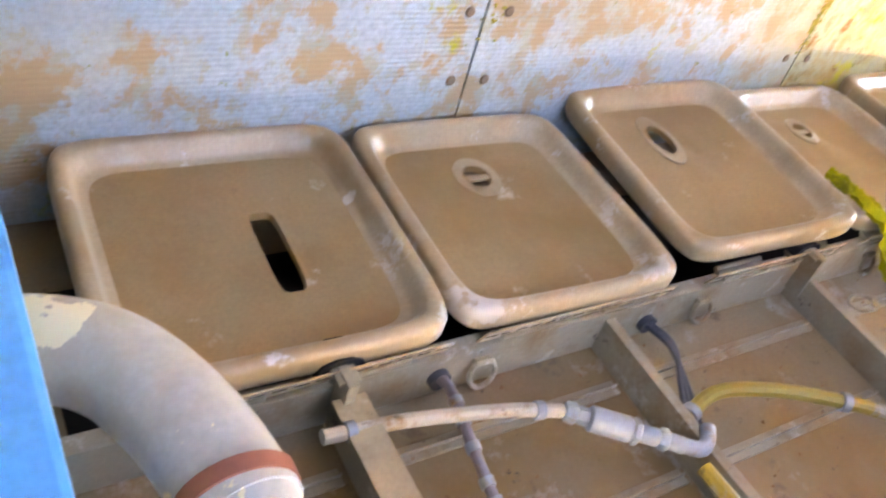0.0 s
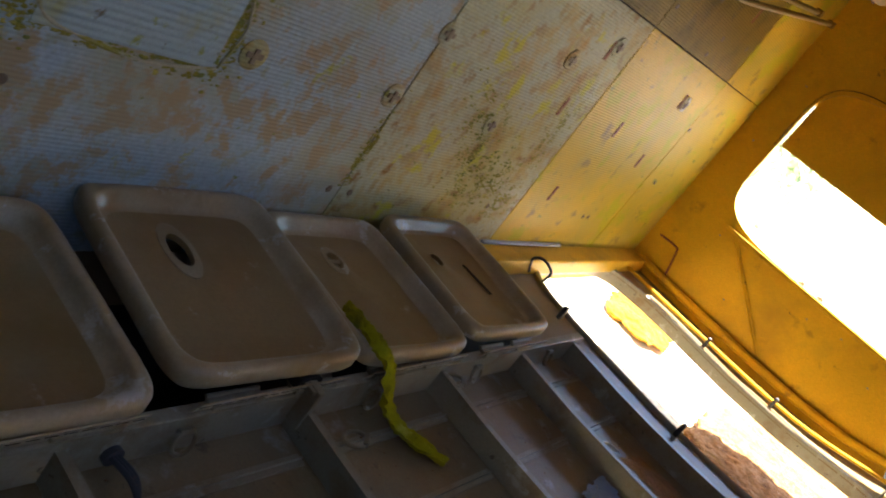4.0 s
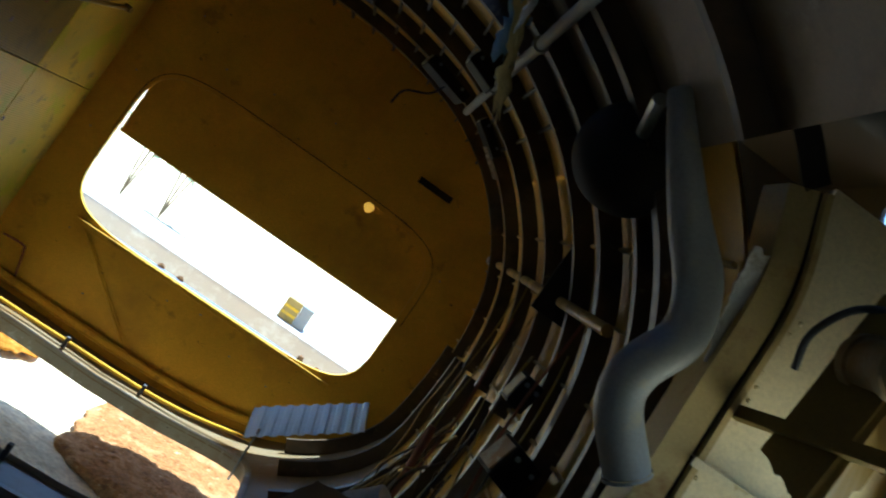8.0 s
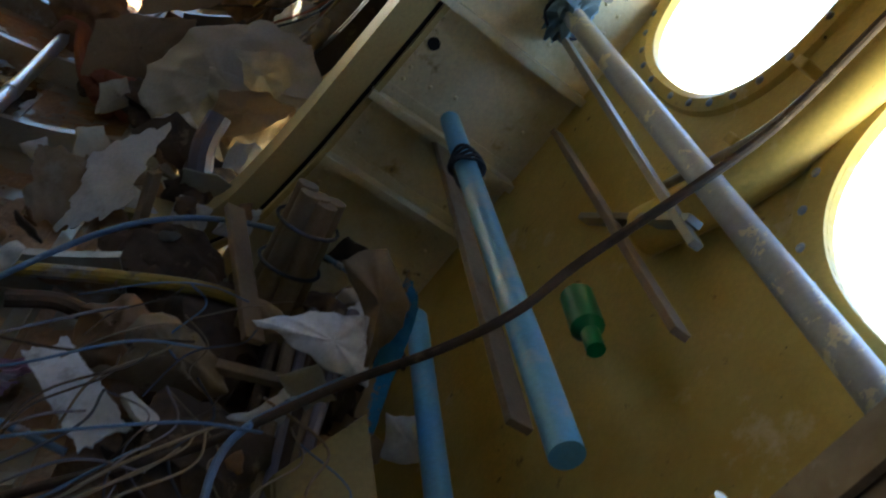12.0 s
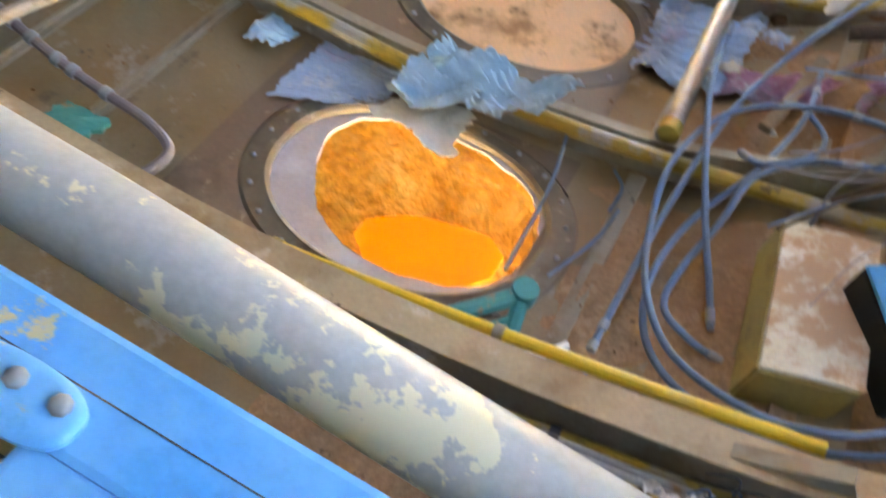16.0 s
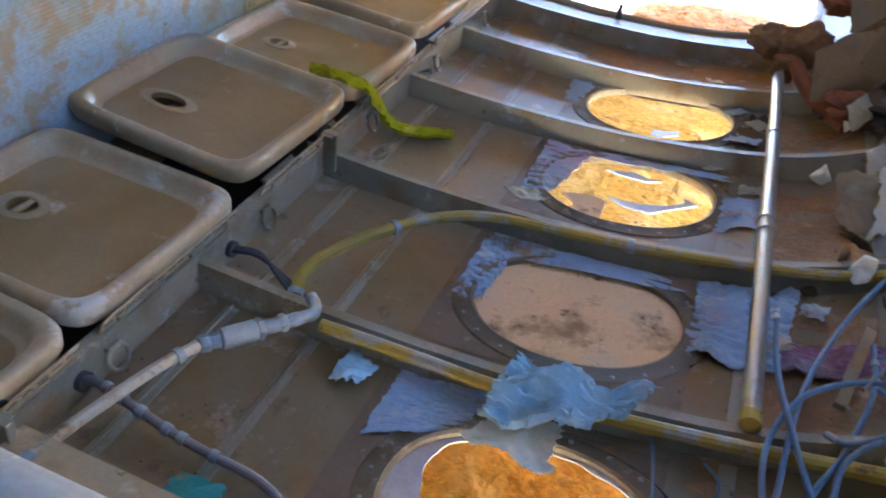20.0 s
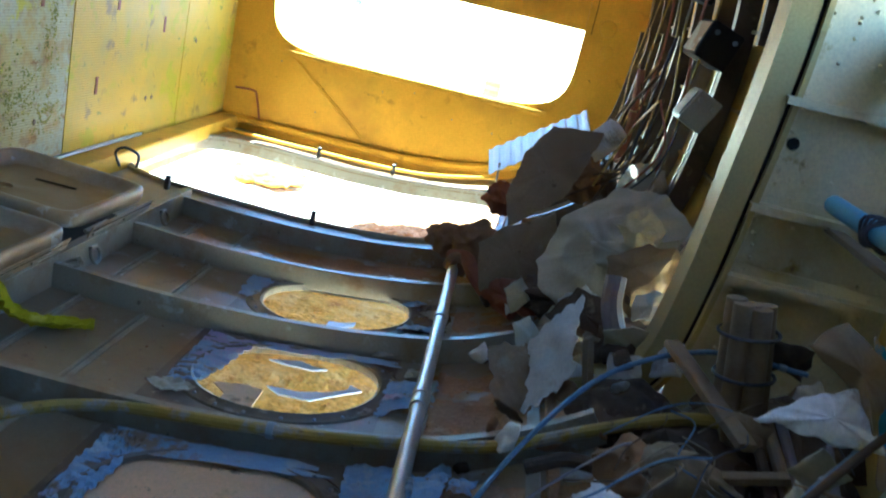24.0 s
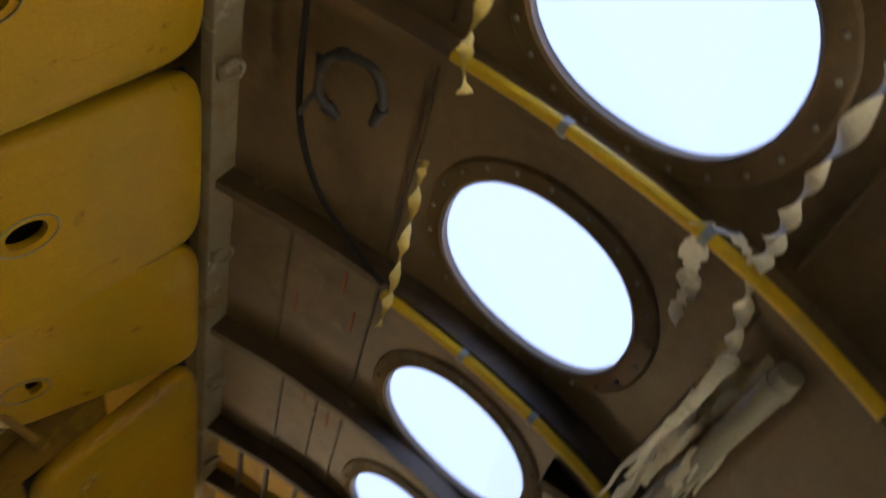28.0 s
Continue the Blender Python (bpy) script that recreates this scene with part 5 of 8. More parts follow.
M_PLANK = material("dusty_yellow_plank", (0.62, 0.47, 0.16), 0.7, spec=0.3, stains=(((0.36, 0.25, 0.08), 14, 0.5, 0.15), ((0.68, 0.58, 0.34), 22, 0.57, 0.08), ((0.16, 0.1, 0.05), 60, 0.66, 0.05)))


def blue_rail():
    ob = thing("blue_rail", "bright blue painted metal rail with a bolted bracket", "rail")
    bm = bmesh.new()
    box(bm, (0.62, 0.889, 0.694), (2.05, 0.938, 0.706), 0.004)
    part("channel", bm, M_BLUE, ob)
    bm = bmesh.new()
    box(bm, (0.62, 0.9135, 0.7055), (2.05, 0.9141, 0.7064), 0)
    part("seam", bm, M_RUBBER, ob)
    bm = bmesh.new()
    box(bm, (0.62, 0.8875, 0.668), (1.6, 0.8935, 0.6935), 0.0015)
    part("edge_strip", bm, M_RAILBROWN, ob, "pale worn wooden edge strip under the rail")
    for x0, x1 in ((0.975, 1.055), (1.066, 1.078), (1.10, 1.18)):
        bm = bmesh.new()
        box(bm, (x0, 0.8868, 0.6695), (x1, 0.888, 0.6745), 0.0004)
        part("slot", bm, M_RUBBER, ob, "dark gap between strip and plank")
    boss = bmesh.new()
    va = [[boss.verts.new((u, v, z)) for u, v in superellipse(1.158, 0.8995, 0.028 - d, 0.014 - d, 2.6, 40)] for d, z in ((0, 0.7055), (0, 0.7085), (0.0015, 0.7100), (0.004, 0.7105))]
    for r0, r1 in zip(va, va[1:]):
        for k in range(40):
            boss.faces.new((r0[k], r0[(k + 1) % 40], r1[(k + 1) % 40], r1[k]))
    boss.faces.new(va[-1])
    part("boss_plate", boss, M_BLUE, ob, "rounded blue boss with three bolts", smooth=True)
    bm = bmesh.new()
    box(bm, (1.170, 0.80, 0.694), (1.33, 0.892, 0.7045), 0.004)
    part("gusset", bm, M_BLUE, ob, "blue gusset plate under the boss")
    bm = bmesh.new()
    box(bm, (0.890, 0.842, 0.704), (0.950, 0.905, 0.711), 0.006)
    box(bm, (0.910, 0.80, 0.69), (0.950, 0.86, 0.709), 0.006)
    part("bracket", bm, M_BLUE, ob, "rounded blue bracket plate")
    for p in ((0.900, 0.885), (0.920, 0.872), (0.937, 0.815), (1.139, 0.9035), (1.157, 0.9035), (1.176, 0.9035)):
        o = new("bolt", BOLT)
        o.parent, o.location, o.scale = ob, (p[0], p[1], 0.711), (1.1, 1.1, 0.9)
    bm = bmesh.new()
    box(bm, (0.55, 0.56, 0.656), (2.05, 0.8865, 0.668), 0.003)
    part("board", bm, M_PLANK, ob, "dusty yellow plank below the rail")
    return ob


blue_rail()
# ---------------------------------------------------------------- marks and fittings on the west wall
def floor_fitting(y, z):
    ob = thing("floor_fitting", "recessed round tie-down fitting in the floor panel", "fitting", group="tie-down fittings")
    bm = bmesh.new()
    tube(bm, [(0.0, y, z), (0.003, y, z), (0.0045, y, z)], [0.030, 0.030, 0.024], 20)
    part("cap", bm, M_FLOORMID, ob, smooth=True)
    bm = bmesh.new()
    box(bm, (0.004, y - 0.020, z - 0.006), (0.007, y + 0.020, z + 0.006), 0.002)
    box(bm, (0.004, y - 0.006, z - 0.016), (0.008, y + 0.006, z + 0.014), 0.002)
    part("crossbar", bm, M_PLATE, ob, "dirty metal crossbar")
    return ob


for y in (1.29, 2.118, 2.526, 2.961):
    floor_fitting(y, 0.59)
for y, z in ((3.11, 0.83), (2.57, 0.76), (3.30, 0.92), (4.06, 0.875), (1.70, 0.86), (2.13, 0.88), (2.6, 1.30), (3.05, 1.32), (3.5, 1.33), (3.95, 1.32), (2.2, 1.32), (3.3, 1.58), (3.8, 1.60)):
    floor_fitting(y, z)
hole_bm = bmesh.new()
tube(hole_bm, [(0.0, 0, 0), (0.0022, 0, 0)], [0.010, 0.007], 9)
HOLE = finish(hole_bm, "bolt_hole", M_PLATE)
slot_bm = bmesh.new()
box(slot_bm, (0.0, -0.008, -0.03), (0.0022, 0.008, 0.03), 0.001)
SLOT = finish(slot_bm, "slot", M_RUST)
for y, z in ((1.66, 0.327), (1.728, 0.326), (2.525, 0.333), (2.602, 0.329), (3.98, 0.342), (4.03, 0.342), (3.25, 0.337), (1.66, 0.45), (1.735, 0.45), (4.4, 0.55), (4.3, 0.8), (3.9, 1.05), (3.93, 1.12), (3.7, 1.2), (3.45, 1.1), (4.2, 1.15), (3.2, 1.15)):
    o = new("bolt_hole", HOLE)
    o.parent, o.location = west, (0.0, y, z)
for y, z in ((3.245, 0.705), (3.695, 0.70), (3.595, 0.42), (4.07, 0.62), (3.27, 0.90), (4.02, 0.88), (4.05, 1.25)):
    o = new("slot", SLOT)
    o.parent, o.location = west, (0.0, y, z)
# Pale strip paints the streak of sunlight at the wall's foot.
bm = bmesh.new()
box(bm, (0.004, 3.36, 0.205), (0.018, 3.95, 0.214), 0.002)
solid("bright_strip", bm, M_CORR, "pale strip drawn for a sun streak along the foot of the wall", "strip")
bm = bmesh.new()
box(bm, (0.0, 3.3, 0.135), (0.09, Y_END, 0.20), 0.01)
solid("wall_ledge", bm, M_END, "cream ledge along the foot of the wall", "ledge", kind="structure")

# ---------------------------------------------------------------- side door opening and end bulkhead
def door_surround():
    ob = thing("side_door_frame", "cream rounded frame round the open side door", "door frame", kind="structure")
    s0, s1 = s_of_x(0.04), s_of_x(1.41)
    ring = superellipse((s0 + s1) / 2, 4.10, (s1 - s0) / 2, 0.46, 5, 96)
    bm = bmesh.new()
    lay = []
    for k, h in ((1.0, 0.05), (1.0, -0.012), (1.02, -0.016), (1.035, -0.010), (1.035, 0.0)):
        cs, cy = (s0 + s1) / 2, 4.10
        lay.append([bm.verts.new(hull(cs + (s - cs) * k, cy + (y - cy) * k, FLOOR_OFF + h)) for s, y in ring])
    for r0, r1 in zip(lay, lay[1:]):
        for i in range(96):
            bm.faces.new((r0[i], r0[(i + 1) % 96], r1[(i + 1) % 96], r1[i]))
    part("rim", bm, M_RIB, ob, smooth=True, angle=50)
    bm = bmesh.new()
    tube(bm, smooth_path([(0.06, Y_END - 0.02, 0.19), (0.5, Y_END - 0.03, 0.185), (1.0, Y_END - 0.03, 0.195), (1.35, Y_END - 0.03, 0.25), (1.6, Y_END - 0.03, 0.36)], 6), 0.02, 10)
    part("sill_bead", bm, M_END, ob, smooth=True)
    bm = bmesh.new()
    tube(bm, smooth_path([(0.06, 4.62, 0.165), (0.5, 4.66, 0.155), (1.0, 4.66, 0.165), (1.38, 4.62, 0.24)], 6), 0.008, 10)
    part("seal_bead", bm, M_END, ob, "yellow-cream door seal", smooth=True)
    for x, y in ((0.30, 3.56), (0.80, 3.60), (0.55, 4.64), (0.9, 4.66)):
        bm = bmesh.new()
        box(bm, (x - 0.008, y - 0.01, FZ(x)), (x + 0.008, y + 0.01, FZ(x) + 0.05), 0.003)
        part("stop", bm, M_RUBBER, ob, "small dark door stop")
    bm = bmesh.new()
    hose(bm, [(0.10, 3.62, 0.16), (0.09, 3.60, 0.21), (0.13, 3.58, 0.24), (0.17, 3.60, 0.22), (0.16, 3.62, 0.17)], 0.005, 6, 8)
    part("wire_loop", bm, M_RUBBER, ob, "bent dark wire")
    return ob


door_surround()
box_marks = thing("bulkhead_fittings", "ribs, wires and fittings on the yellow end bulkhead", "fitting")
for a, b, r, m in (((0.27, Y_END - 0.004, 0.56), (0.70, Y_END - 0.004, 0.215), 0.007, M_END), ((0.30, Y_END - 0.004, 0.545), (0.72, Y_END - 0.004, 0.215), 0.004, M_END),):
    part("stay", rod_between(a, b, r), m, box_marks)
part("hook_wire", hose(bmesh.new(), [(0.05, Y_END - 0.012, 0.33), (0.14, Y_END - 0.014, 0.335), (0.16, Y_END - 0.014, 0.31), (0.19, Y_END - 0.012, 0.20)], 0.005, 6, 8), M_RUST, box_marks)
for x, z, r in ((1.718, 0.79, 0.034), (1.70, 0.98, 0.038), (1.72, 0.88, 0.03)):
    bm = bmesh.new()
    tube(bm, [(x, Y_END, z), (x, Y_END - 0.004, z), (x, Y_END - 0.006, z)], [r, r * 0.97, r * 0.7], 22)
    part("round_boss", bm, M_END, box_marks, smooth=True)
bm = bmesh.new()
box(bm, (1.33, Y_END - 0.006, 1.50), (1.50, Y_END, 1.53), 0.002)
part("slot_cover", bm, M_DARK, box_marks)
bm = bmesh.new()
bm.faces.new([bm.verts.new((x, Y_END + 0.0345, z)) for x, z in superellipse(1.222, 1.288, 0.045, 0.047, 2, 24)])
part("thin_patch", bm, M_THINPATCH, door_board, "light-passing yellow patch over a hole")
bm = bmesh.new()
box(bm, (0.25, Y_END - 0.014, 0.535), (1.52, Y_END + 0.03, 0.558), 0.004)
part("door_sill", bm, M_END, box_marks, "yellow-cream door sill")
for x, z in ((0.25, 0.50), (0.4, 1.42), (0.9, 1.5), (0.62, 1.45), (1.1, 1.46), (0.75, 0.47), (1.1, 0.42), (1.3, 0.40), (0.45, 0.30), (1.66, 1.2), (0.08, 0.9), (0.1, 1.2), (0.2, 1.55), (0.9, 0.50)):
    o = new("rivet", BOLT)
    o.parent, o.location = box_marks, (x, Y_END - 0.001, z)
    o.rotation_euler = (radians(90), 0, 0)


def corrugated_board():
    a, b, d = Vector((1.308, 4.62, 0.36)), Vector((1.688, 4.65, 0.627)), Vector((1.334, 4.45, 0.284))
    u, v = b - a, d - a
    n = u.cross(v).normalized()
    bm = bmesh.new()
    N = 144
    lay = []
    for t in (0, 0.003):
        lay.append([[bm.verts.new(a + u * (i / N) + v * j + n * (0.0035 * math.copysign(min(1, abs(math.sin(i / N * math.pi * 18)) * 2.0), math.sin(i / N * math.pi * 18)) + t)) for j in (0, 1)] for i in range(N + 1)])
    for L in lay:
        for i in range(N):
            bm.faces.new((L[i][0], L[i + 1][0], L[i + 1][1], L[i][1]))
    for i in range(N):
        for j in (0, 1):
            bm.faces.new((lay[0][i][j], lay[0][i + 1][j], lay[1][i + 1][j], lay[1][i][j]))
    return solid("corrugated_board", bm, M_CORR, "small pale blue corrugated board leaning by the doorway", "board")


seam_ring = superellipse((0.17 + 1.60) / 2 + 0.01, (0.56 + 1.31) / 2 + 0.005, 0.735, 0.39, 5.5, 120)
seam_run = [p for p in seam_ring if p[1] > 0.93]
bm = bmesh.new()
tube(bm, [(x, Y_END - 0.0005, z) for x, z in seam_run], [0.0018 + 0.0012 * noise.noise((x * 9, z * 9, 0)) for x, z in seam_run], 6)
part("door_seam", bm, M_DARK, box_marks, "dark crack along the door outline")
corrugated_board()
part_post = rod_between((1.38, 4.44, 0.12), (1.37, 4.47, 0.34), 0.005)
solid("thin_post", part_post, M_FITTING, "thin metal post under the corrugated board", "post", smooth=True)

# beyond the doorway
M_THRESH = material("lilac_blue_threshold_paint", (0.10, 0.13, 0.24), 0.5, stains=(((0.20, 0.23, 0.32), 9, 0.5, 0.2),))
bm = bmesh.new()
box(bm, (0.13, Y_END + 0.04, 0.495), (1.63, Y_END + 0.19, 0.54), 0.01)
solid("door_threshold", bm, M_THRESH, "long pale bluish threshold plate outside the doorway", "threshold", kind="structure")
bm = bmesh.new()
box(bm, (-2, 6.8, -0.4), (4.0, 7.6, 0.34), 0.03)
solid("far_kerb", bm, M_SHARD, "long whitish slab outside the doorway", "slab")


def far_crate():
    ob = thing("far_crate", "mustard crate with a grey side standing outside the doorway", "crate")
    bm = bmesh.new()
    box(bm, (1.12, 7.0, 0.34), (1.24, 7.15, 0.50), 0.006)
    part("body", bm, M_BOXYEL, ob)
    bm = bmesh.new()
    box(bm, (1.241, 7.0, 0.34), (1.33, 7.15, 0.50), 0.006)
    part("side_panel", bm, M_FITTING, ob, "grey side panel")
    for z in (0.38, 0.43):
        bm = bmesh.new()
        box(bm, (1.13, 6.994, z), (1.235, 6.9995, z + 0.02), 0.001)
        part("slat", bm, M_YELLOW, ob)
    return ob


far_crate()
for k, (x, z) in enumerate(((0.62, 0.545), (0.72, 0.545), (1.36, 0.55), (1.45, 0.545))):
    solid("far_rubble", lump((x, 5.02, z), (0.016, 0.014, 0.014), k), M_BROWNCLOTH, "small rubble lump on the door threshold", "rubble", group="rubble outside the doorway", smooth=True)


def far_bush(x, y, z, r, seed):
    """A loose bush of many small leaf blades on thin stems."""
    ob = thing("far_bush", "pale green bush far outside the doorway", "bush", group="bushes outside the doorway")
    rr = random.Random(seed)
    for k in range(3):
        part("stem", hose(bmesh.new(), [(x, y, -0.3), (x + 0.1 * (k - 1), y, z - 0.25), (x + 0.2 * (k - 1), y + 0.1 * k, z)], 0.012, 4, 6), M_WOOD, ob)
    bm = bmesh.new()
    for k in range(420):
        d = Vector((rr.gauss(0, 0.5), rr.gauss(0, 0.4), rr.gauss(0, 0.5))) * r
        a, b = Vector((rr.uniform(-1, 1), rr.uniform(-1, 1), rr.uniform(-1, 1))).normalized() * 0.10, Vector((rr.uniform(-1, 1), rr.uniform(-1, 1), rr.uniform(-1, 1))).normalized() * 0.05
        c = Vector((x, y, z)) + d
        bm.faces.new([bm.verts.new(c + q) for q in (-a, b, a, -b)])
    part("leaves", bm, M_BUSH, ob)
    return ob


for k in range(2):
    far_bush(-1.45 + 0.5 * k, 12 + 0.3 * math.sin(k), 0.78 - 0.1 * k, 0.30, k)

# ---------------------------------------------------------------- crown: stringers, hoops, lines
for z in (0.70, 0.86, 1.02, 1.18, 1.34, 1.48):
    bm = bmesh.new()
    s = s_of_z(z)
    p = hull(s, 0, skin_off(s) - 0.004)
    box(bm, (p.x - 0.006, Y_RING, p.z - 0.004), (p.x + 0.004, Y_END - 0.003, p.z + 0.004), 0.001)
    part("stringer", bm, M_CROWNRIB, crown)
for x in (0.52, 0.62, 0.71, 0.80, 0.90, 1.0, 1.10, 1.20, 1.29, 1.38, 1.47):
    bm = bmesh.new()
    p = hull(s_of_x(x, True), 0, TOP_OFF - 0.004)
    box(bm, (p.x - 0.004, 3.22, p.z - 0.014), (p.x + 0.004, Y_END - 0.003, p.z + 0.002), 0.001)
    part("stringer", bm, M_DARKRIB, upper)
for x, y0 in ((0.78, 1.34), (1.27, 1.34), (0.78, 1.81), (1.27, 1.81), (0.78, 2.29), (1.27, 2.29), (0.58, 2.29), (0.78, 2.76), (1.27, 2.76), (0.60, 2.76), (0.69, 2.76)):
    p = hull(s_of_x(x, True), 0, TOP_OFF - 0.002)
    bm = bmesh.new()
    box(bm, (p.x - 0.003, y0, p.z - 0.006), (p.x + 0.003, y0 + 0.43, p.z + 0.002), 0.001)
    part("stringer", bm, M_DARKRIB, upper)
for i, y in enumerate((2.62, 2.98)):
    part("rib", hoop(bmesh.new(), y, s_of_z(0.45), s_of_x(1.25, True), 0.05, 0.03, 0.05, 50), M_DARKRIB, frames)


def duct():
    ob = thing("air_duct", "grey bent air duct hanging from the crown", "duct")
    pts = [(1.50, 2.42, 1.655), (1.55, 2.39, 1.575), (1.61, 2.38, 1.50), (1.672, 2.38, 1.435), (1.696, 2.38, 1.365), (1.668, 2.38, 1.29), (1.676, 2.38, 1.232), (1.742, 2.38, 1.16)]
    path = smooth_path(pts, 8)
    rr = [0.018 + 0.017 * min(1, i / 22) for i in range(len(path))]
    part("pipe", tube(bmesh.new(), path, rr, 20, caps=False), M_DUCT, ob, smooth=True)
    part("mouth_rim", tube(bmesh.new(), [Vector(pts[-1]), Vector(pts[-1]) + Vector((0.004, 0, -0.004))], 0.037, 20, caps=False), M_DUCT, ob, smooth=True)
    part("bracket", sheet([(1.715, 2.40, 1.53), (1.765, 2.41, 1.535), (1.80, 2.42, 1.38), (1.76, 2.41, 1.36)], 8, 0.01, 0.1, 3, 0.003), M_FLAP, ob, "white torn bracket plate", smooth=True)
    return ob


duct()
drum = thing("round_drum", "black round drum under the crown", "drum")
part("shell", tube(bmesh.new(), [(1.555, 2.62, 1.60), (1.557, 2.64, 1.60), (1.56, 2.70, 1.60), (1.565, 2.76, 1.60), (1.566, 2.77, 1.60)], [0.06, 0.092, 0.105, 0.092, 0.04], 36), M_DARK, drum, smooth=True, angle=60)
part("neck", tube(bmesh.new(), smooth_path([(1.56, 2.66, 1.64), (1.60, 2.58, 1.68), (1.62, 2.5, 1.72)], 6), 0.04, 16), M_DARK, drum, smooth=True)
part("spigot", tube(bmesh.new(), [(1.53, 2.60, 1.625), (1.50, 2.50, 1.655)], 0.012, 10), M_STEEL, drum, "bright metal spigot", smooth=True)
# near-black sheet added to close the crown above the near bays against light
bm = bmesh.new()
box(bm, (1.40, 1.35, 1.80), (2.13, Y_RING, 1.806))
solid("ceiling_liner", bm, M_DARK, "added near-black sheet closing the space above the wing-root bay", "liner", kind="structure")


def crown_rod():
    ob = thing("crown_rod", "cream rod with a white end knob along the crown", "rod")
    part("bar", tube(bmesh.new(), [(1.785, 4.78, 1.40), (1.76, 3.8, 1.37), (1.755, 2.85, 1.335)], 0.014, 12), M_CROWNRIB, ob, smooth=True)
    part("knob", tube(bmesh.new(), [(1.787, 4.80, 1.402), (1.787, 4.79, 1.402), (1.786, 4.765, 1.402)], [0.014, 0.022, 0.02], 14), M_FLAP, ob, "white end knob", smooth=True)
    return ob


crown_rod()
for k, (x, z0, z1, y) in enumerate(((1.735, 0.56, 1.30, 3.62), (1.745, 0.56, 1.35, 3.55), (1.75, 0.5, 1.25, 3.45), (1.755, 0.5, 1.30, 3.30), (1.765, 0.5, 1.2, 3.15), (1.77, 0.45, 1.35, 3.0), (1.73, 0.5, 1.1, 3.75), (1.765, 0.5, 1.25, 2.9))):
    pts = [(x - 0.10 * (1 - min(1, (z0 + (z1 - z0) * t - 0.4) / 0.35)) * (1 if z0 + (z1 - z0) * t < 0.75 else 0) + 0.008 * math.sin(9 * t + k), y + 0.10 * t + 0.015 * math.sin(5 * t + k), z0 + (z1 - z0) * t) for t in (0, 0.15, 0.3, 0.45, 0.6, 0.75, 0.9, 1.0)]
    hose_line("control_line", pts, 0.0024 + 0.0008 * (k % 3), (M_CROWNRIB, M_HOSE, M_RUST)[k % 3], "thin loose control line hanging along the crown", category="line")
hose_line("red_wire_bundle", [(1.715, 3.5, 0.88), (1.722, 3.5, 0.80), (1.728, 3.5, 0.70), (1.722, 3.5, 0.62), (1.70, 3.48, 0.55)], 0.012, M_RUST, "dark red wire bundle hanging loose", category="wire bundle")


def small_unit(lo, hi, m, label, tilt=(0, 0, 0)):
    ob = thing("equipment_unit", label, "equipment")
    mid = [(a + b) / 2 for a, b in zip(lo, hi)]
    bm = bmesh.new()
    half = [(b - a) / 2 for a, b in zip(lo, hi)]
    mm = Matrix.Translation(mid) @ pose(0, 0, 0, *tilt)
    box(bm, [-h for h in half], half, 0.006, mm)
    part("case", bm, m, ob)
    bm = bmesh.new()
    box(bm, (-half[0] - 0.004, -half[1] * 0.8, -half[2] * 0.8), (-half[0] - 0.0005, half[1] * 0.8, half[2] * 0.8), 0.001, mm)
    part("face_plate", bm, M_BOXWHITE if m is M_DARK else m, ob)
    for q in (-0.6, 0.6):
        bm = bmesh.new()
        tube(bm, [mm @ Vector((half[0] * q, -half[1] - 0.006, half[2] * 0.5)), mm @ Vector((half[0] * q, -half[1], half[2] * 0.5))], 0.006, 8)
        part("screw", bm, M_FITTING, ob)
    return ob


small_unit((1.745, 2.93, 0.94), (1.83, 3.02, 1.03), M_DARK, "dark equipment box with a pale side on the crown", (0, 18, 10))
small_unit((1.74, 2.80, 0.80), (1.80, 2.90, 0.88), M_DUCT, "grey equipment box among loose lines", (0, 25, 0))
small_unit((1.74, 3.10, 1.08), (1.79, 3.18, 1.16), M_DARK, "small dark box on a hoop frame", (0, 10, 0))
small_unit((1.36, 4.10, 1.70), (1.50, 4.2, 1.735), M_DARK, "dark relay box under the upper frames", (0, 35, 0))
small_unit((1.10, 4.0, 1.76), (1.28, 4.12, 1.80), M_DARK, "dark relay box hanging from the upper frames", (0, 12, 8))
small_unit((0.78, 3.75, 1.79), (0.88, 3.84, 1.83), M_DARK, "dark bracketed relay on the upper frames", (0, 0, 0))
small_unit((1.22, 3.45, 1.73), (1.32, 3.55, 1.77), M_DARK, "dark bracketed relay on the upper frames", (0, 20, 0))
hose_line("hanging_lead", [(1.20, 4.05, 1.76), (1.17, 4.0, 1.70), (1.10, 3.99, 1.66), (1.085, 3.99, 1.60)], 0.004, M_RUBBER, "black lead hanging from the relay box", category="lead")


def perforated_plate():
    ob = thing("perforated_plate", "cream perforated plate across two frames", "plate")
    c, u, v = Vector((1.45, 3.78, 1.60)), Vector((0.62, -0.1, -0.5)).normalized(), Vector((0.0, 1, 0.1)).normalized()
    n = u.cross(v).normalized()
    bm = bmesh.new()
    for i in range(5):
        f = (i - 2) * 0.022
        bmesh.ops.create_cube(bm, size=1, matrix=Matrix.Translation(c + u * f) @ Matrix((u, v, n)).transposed().to_4x4() @ Matrix.Diagonal((0.009 if i not in (0, 4) else 0.016, 0.10, 0.003, 1)))
    for f in (-0.048, 0.048, 0.0):
        bmesh.ops.create_cube(bm, size=1, matrix=Matrix.Translation(c + v * f + n * 0.0005) @ Matrix((u, v, n)).transposed().to_4x4() @ Matrix.Diagonal((0.104, 0.012, 0.0028, 1)))
    part("grid", bm, M_RIB, ob)
    return ob


perforated_plate()

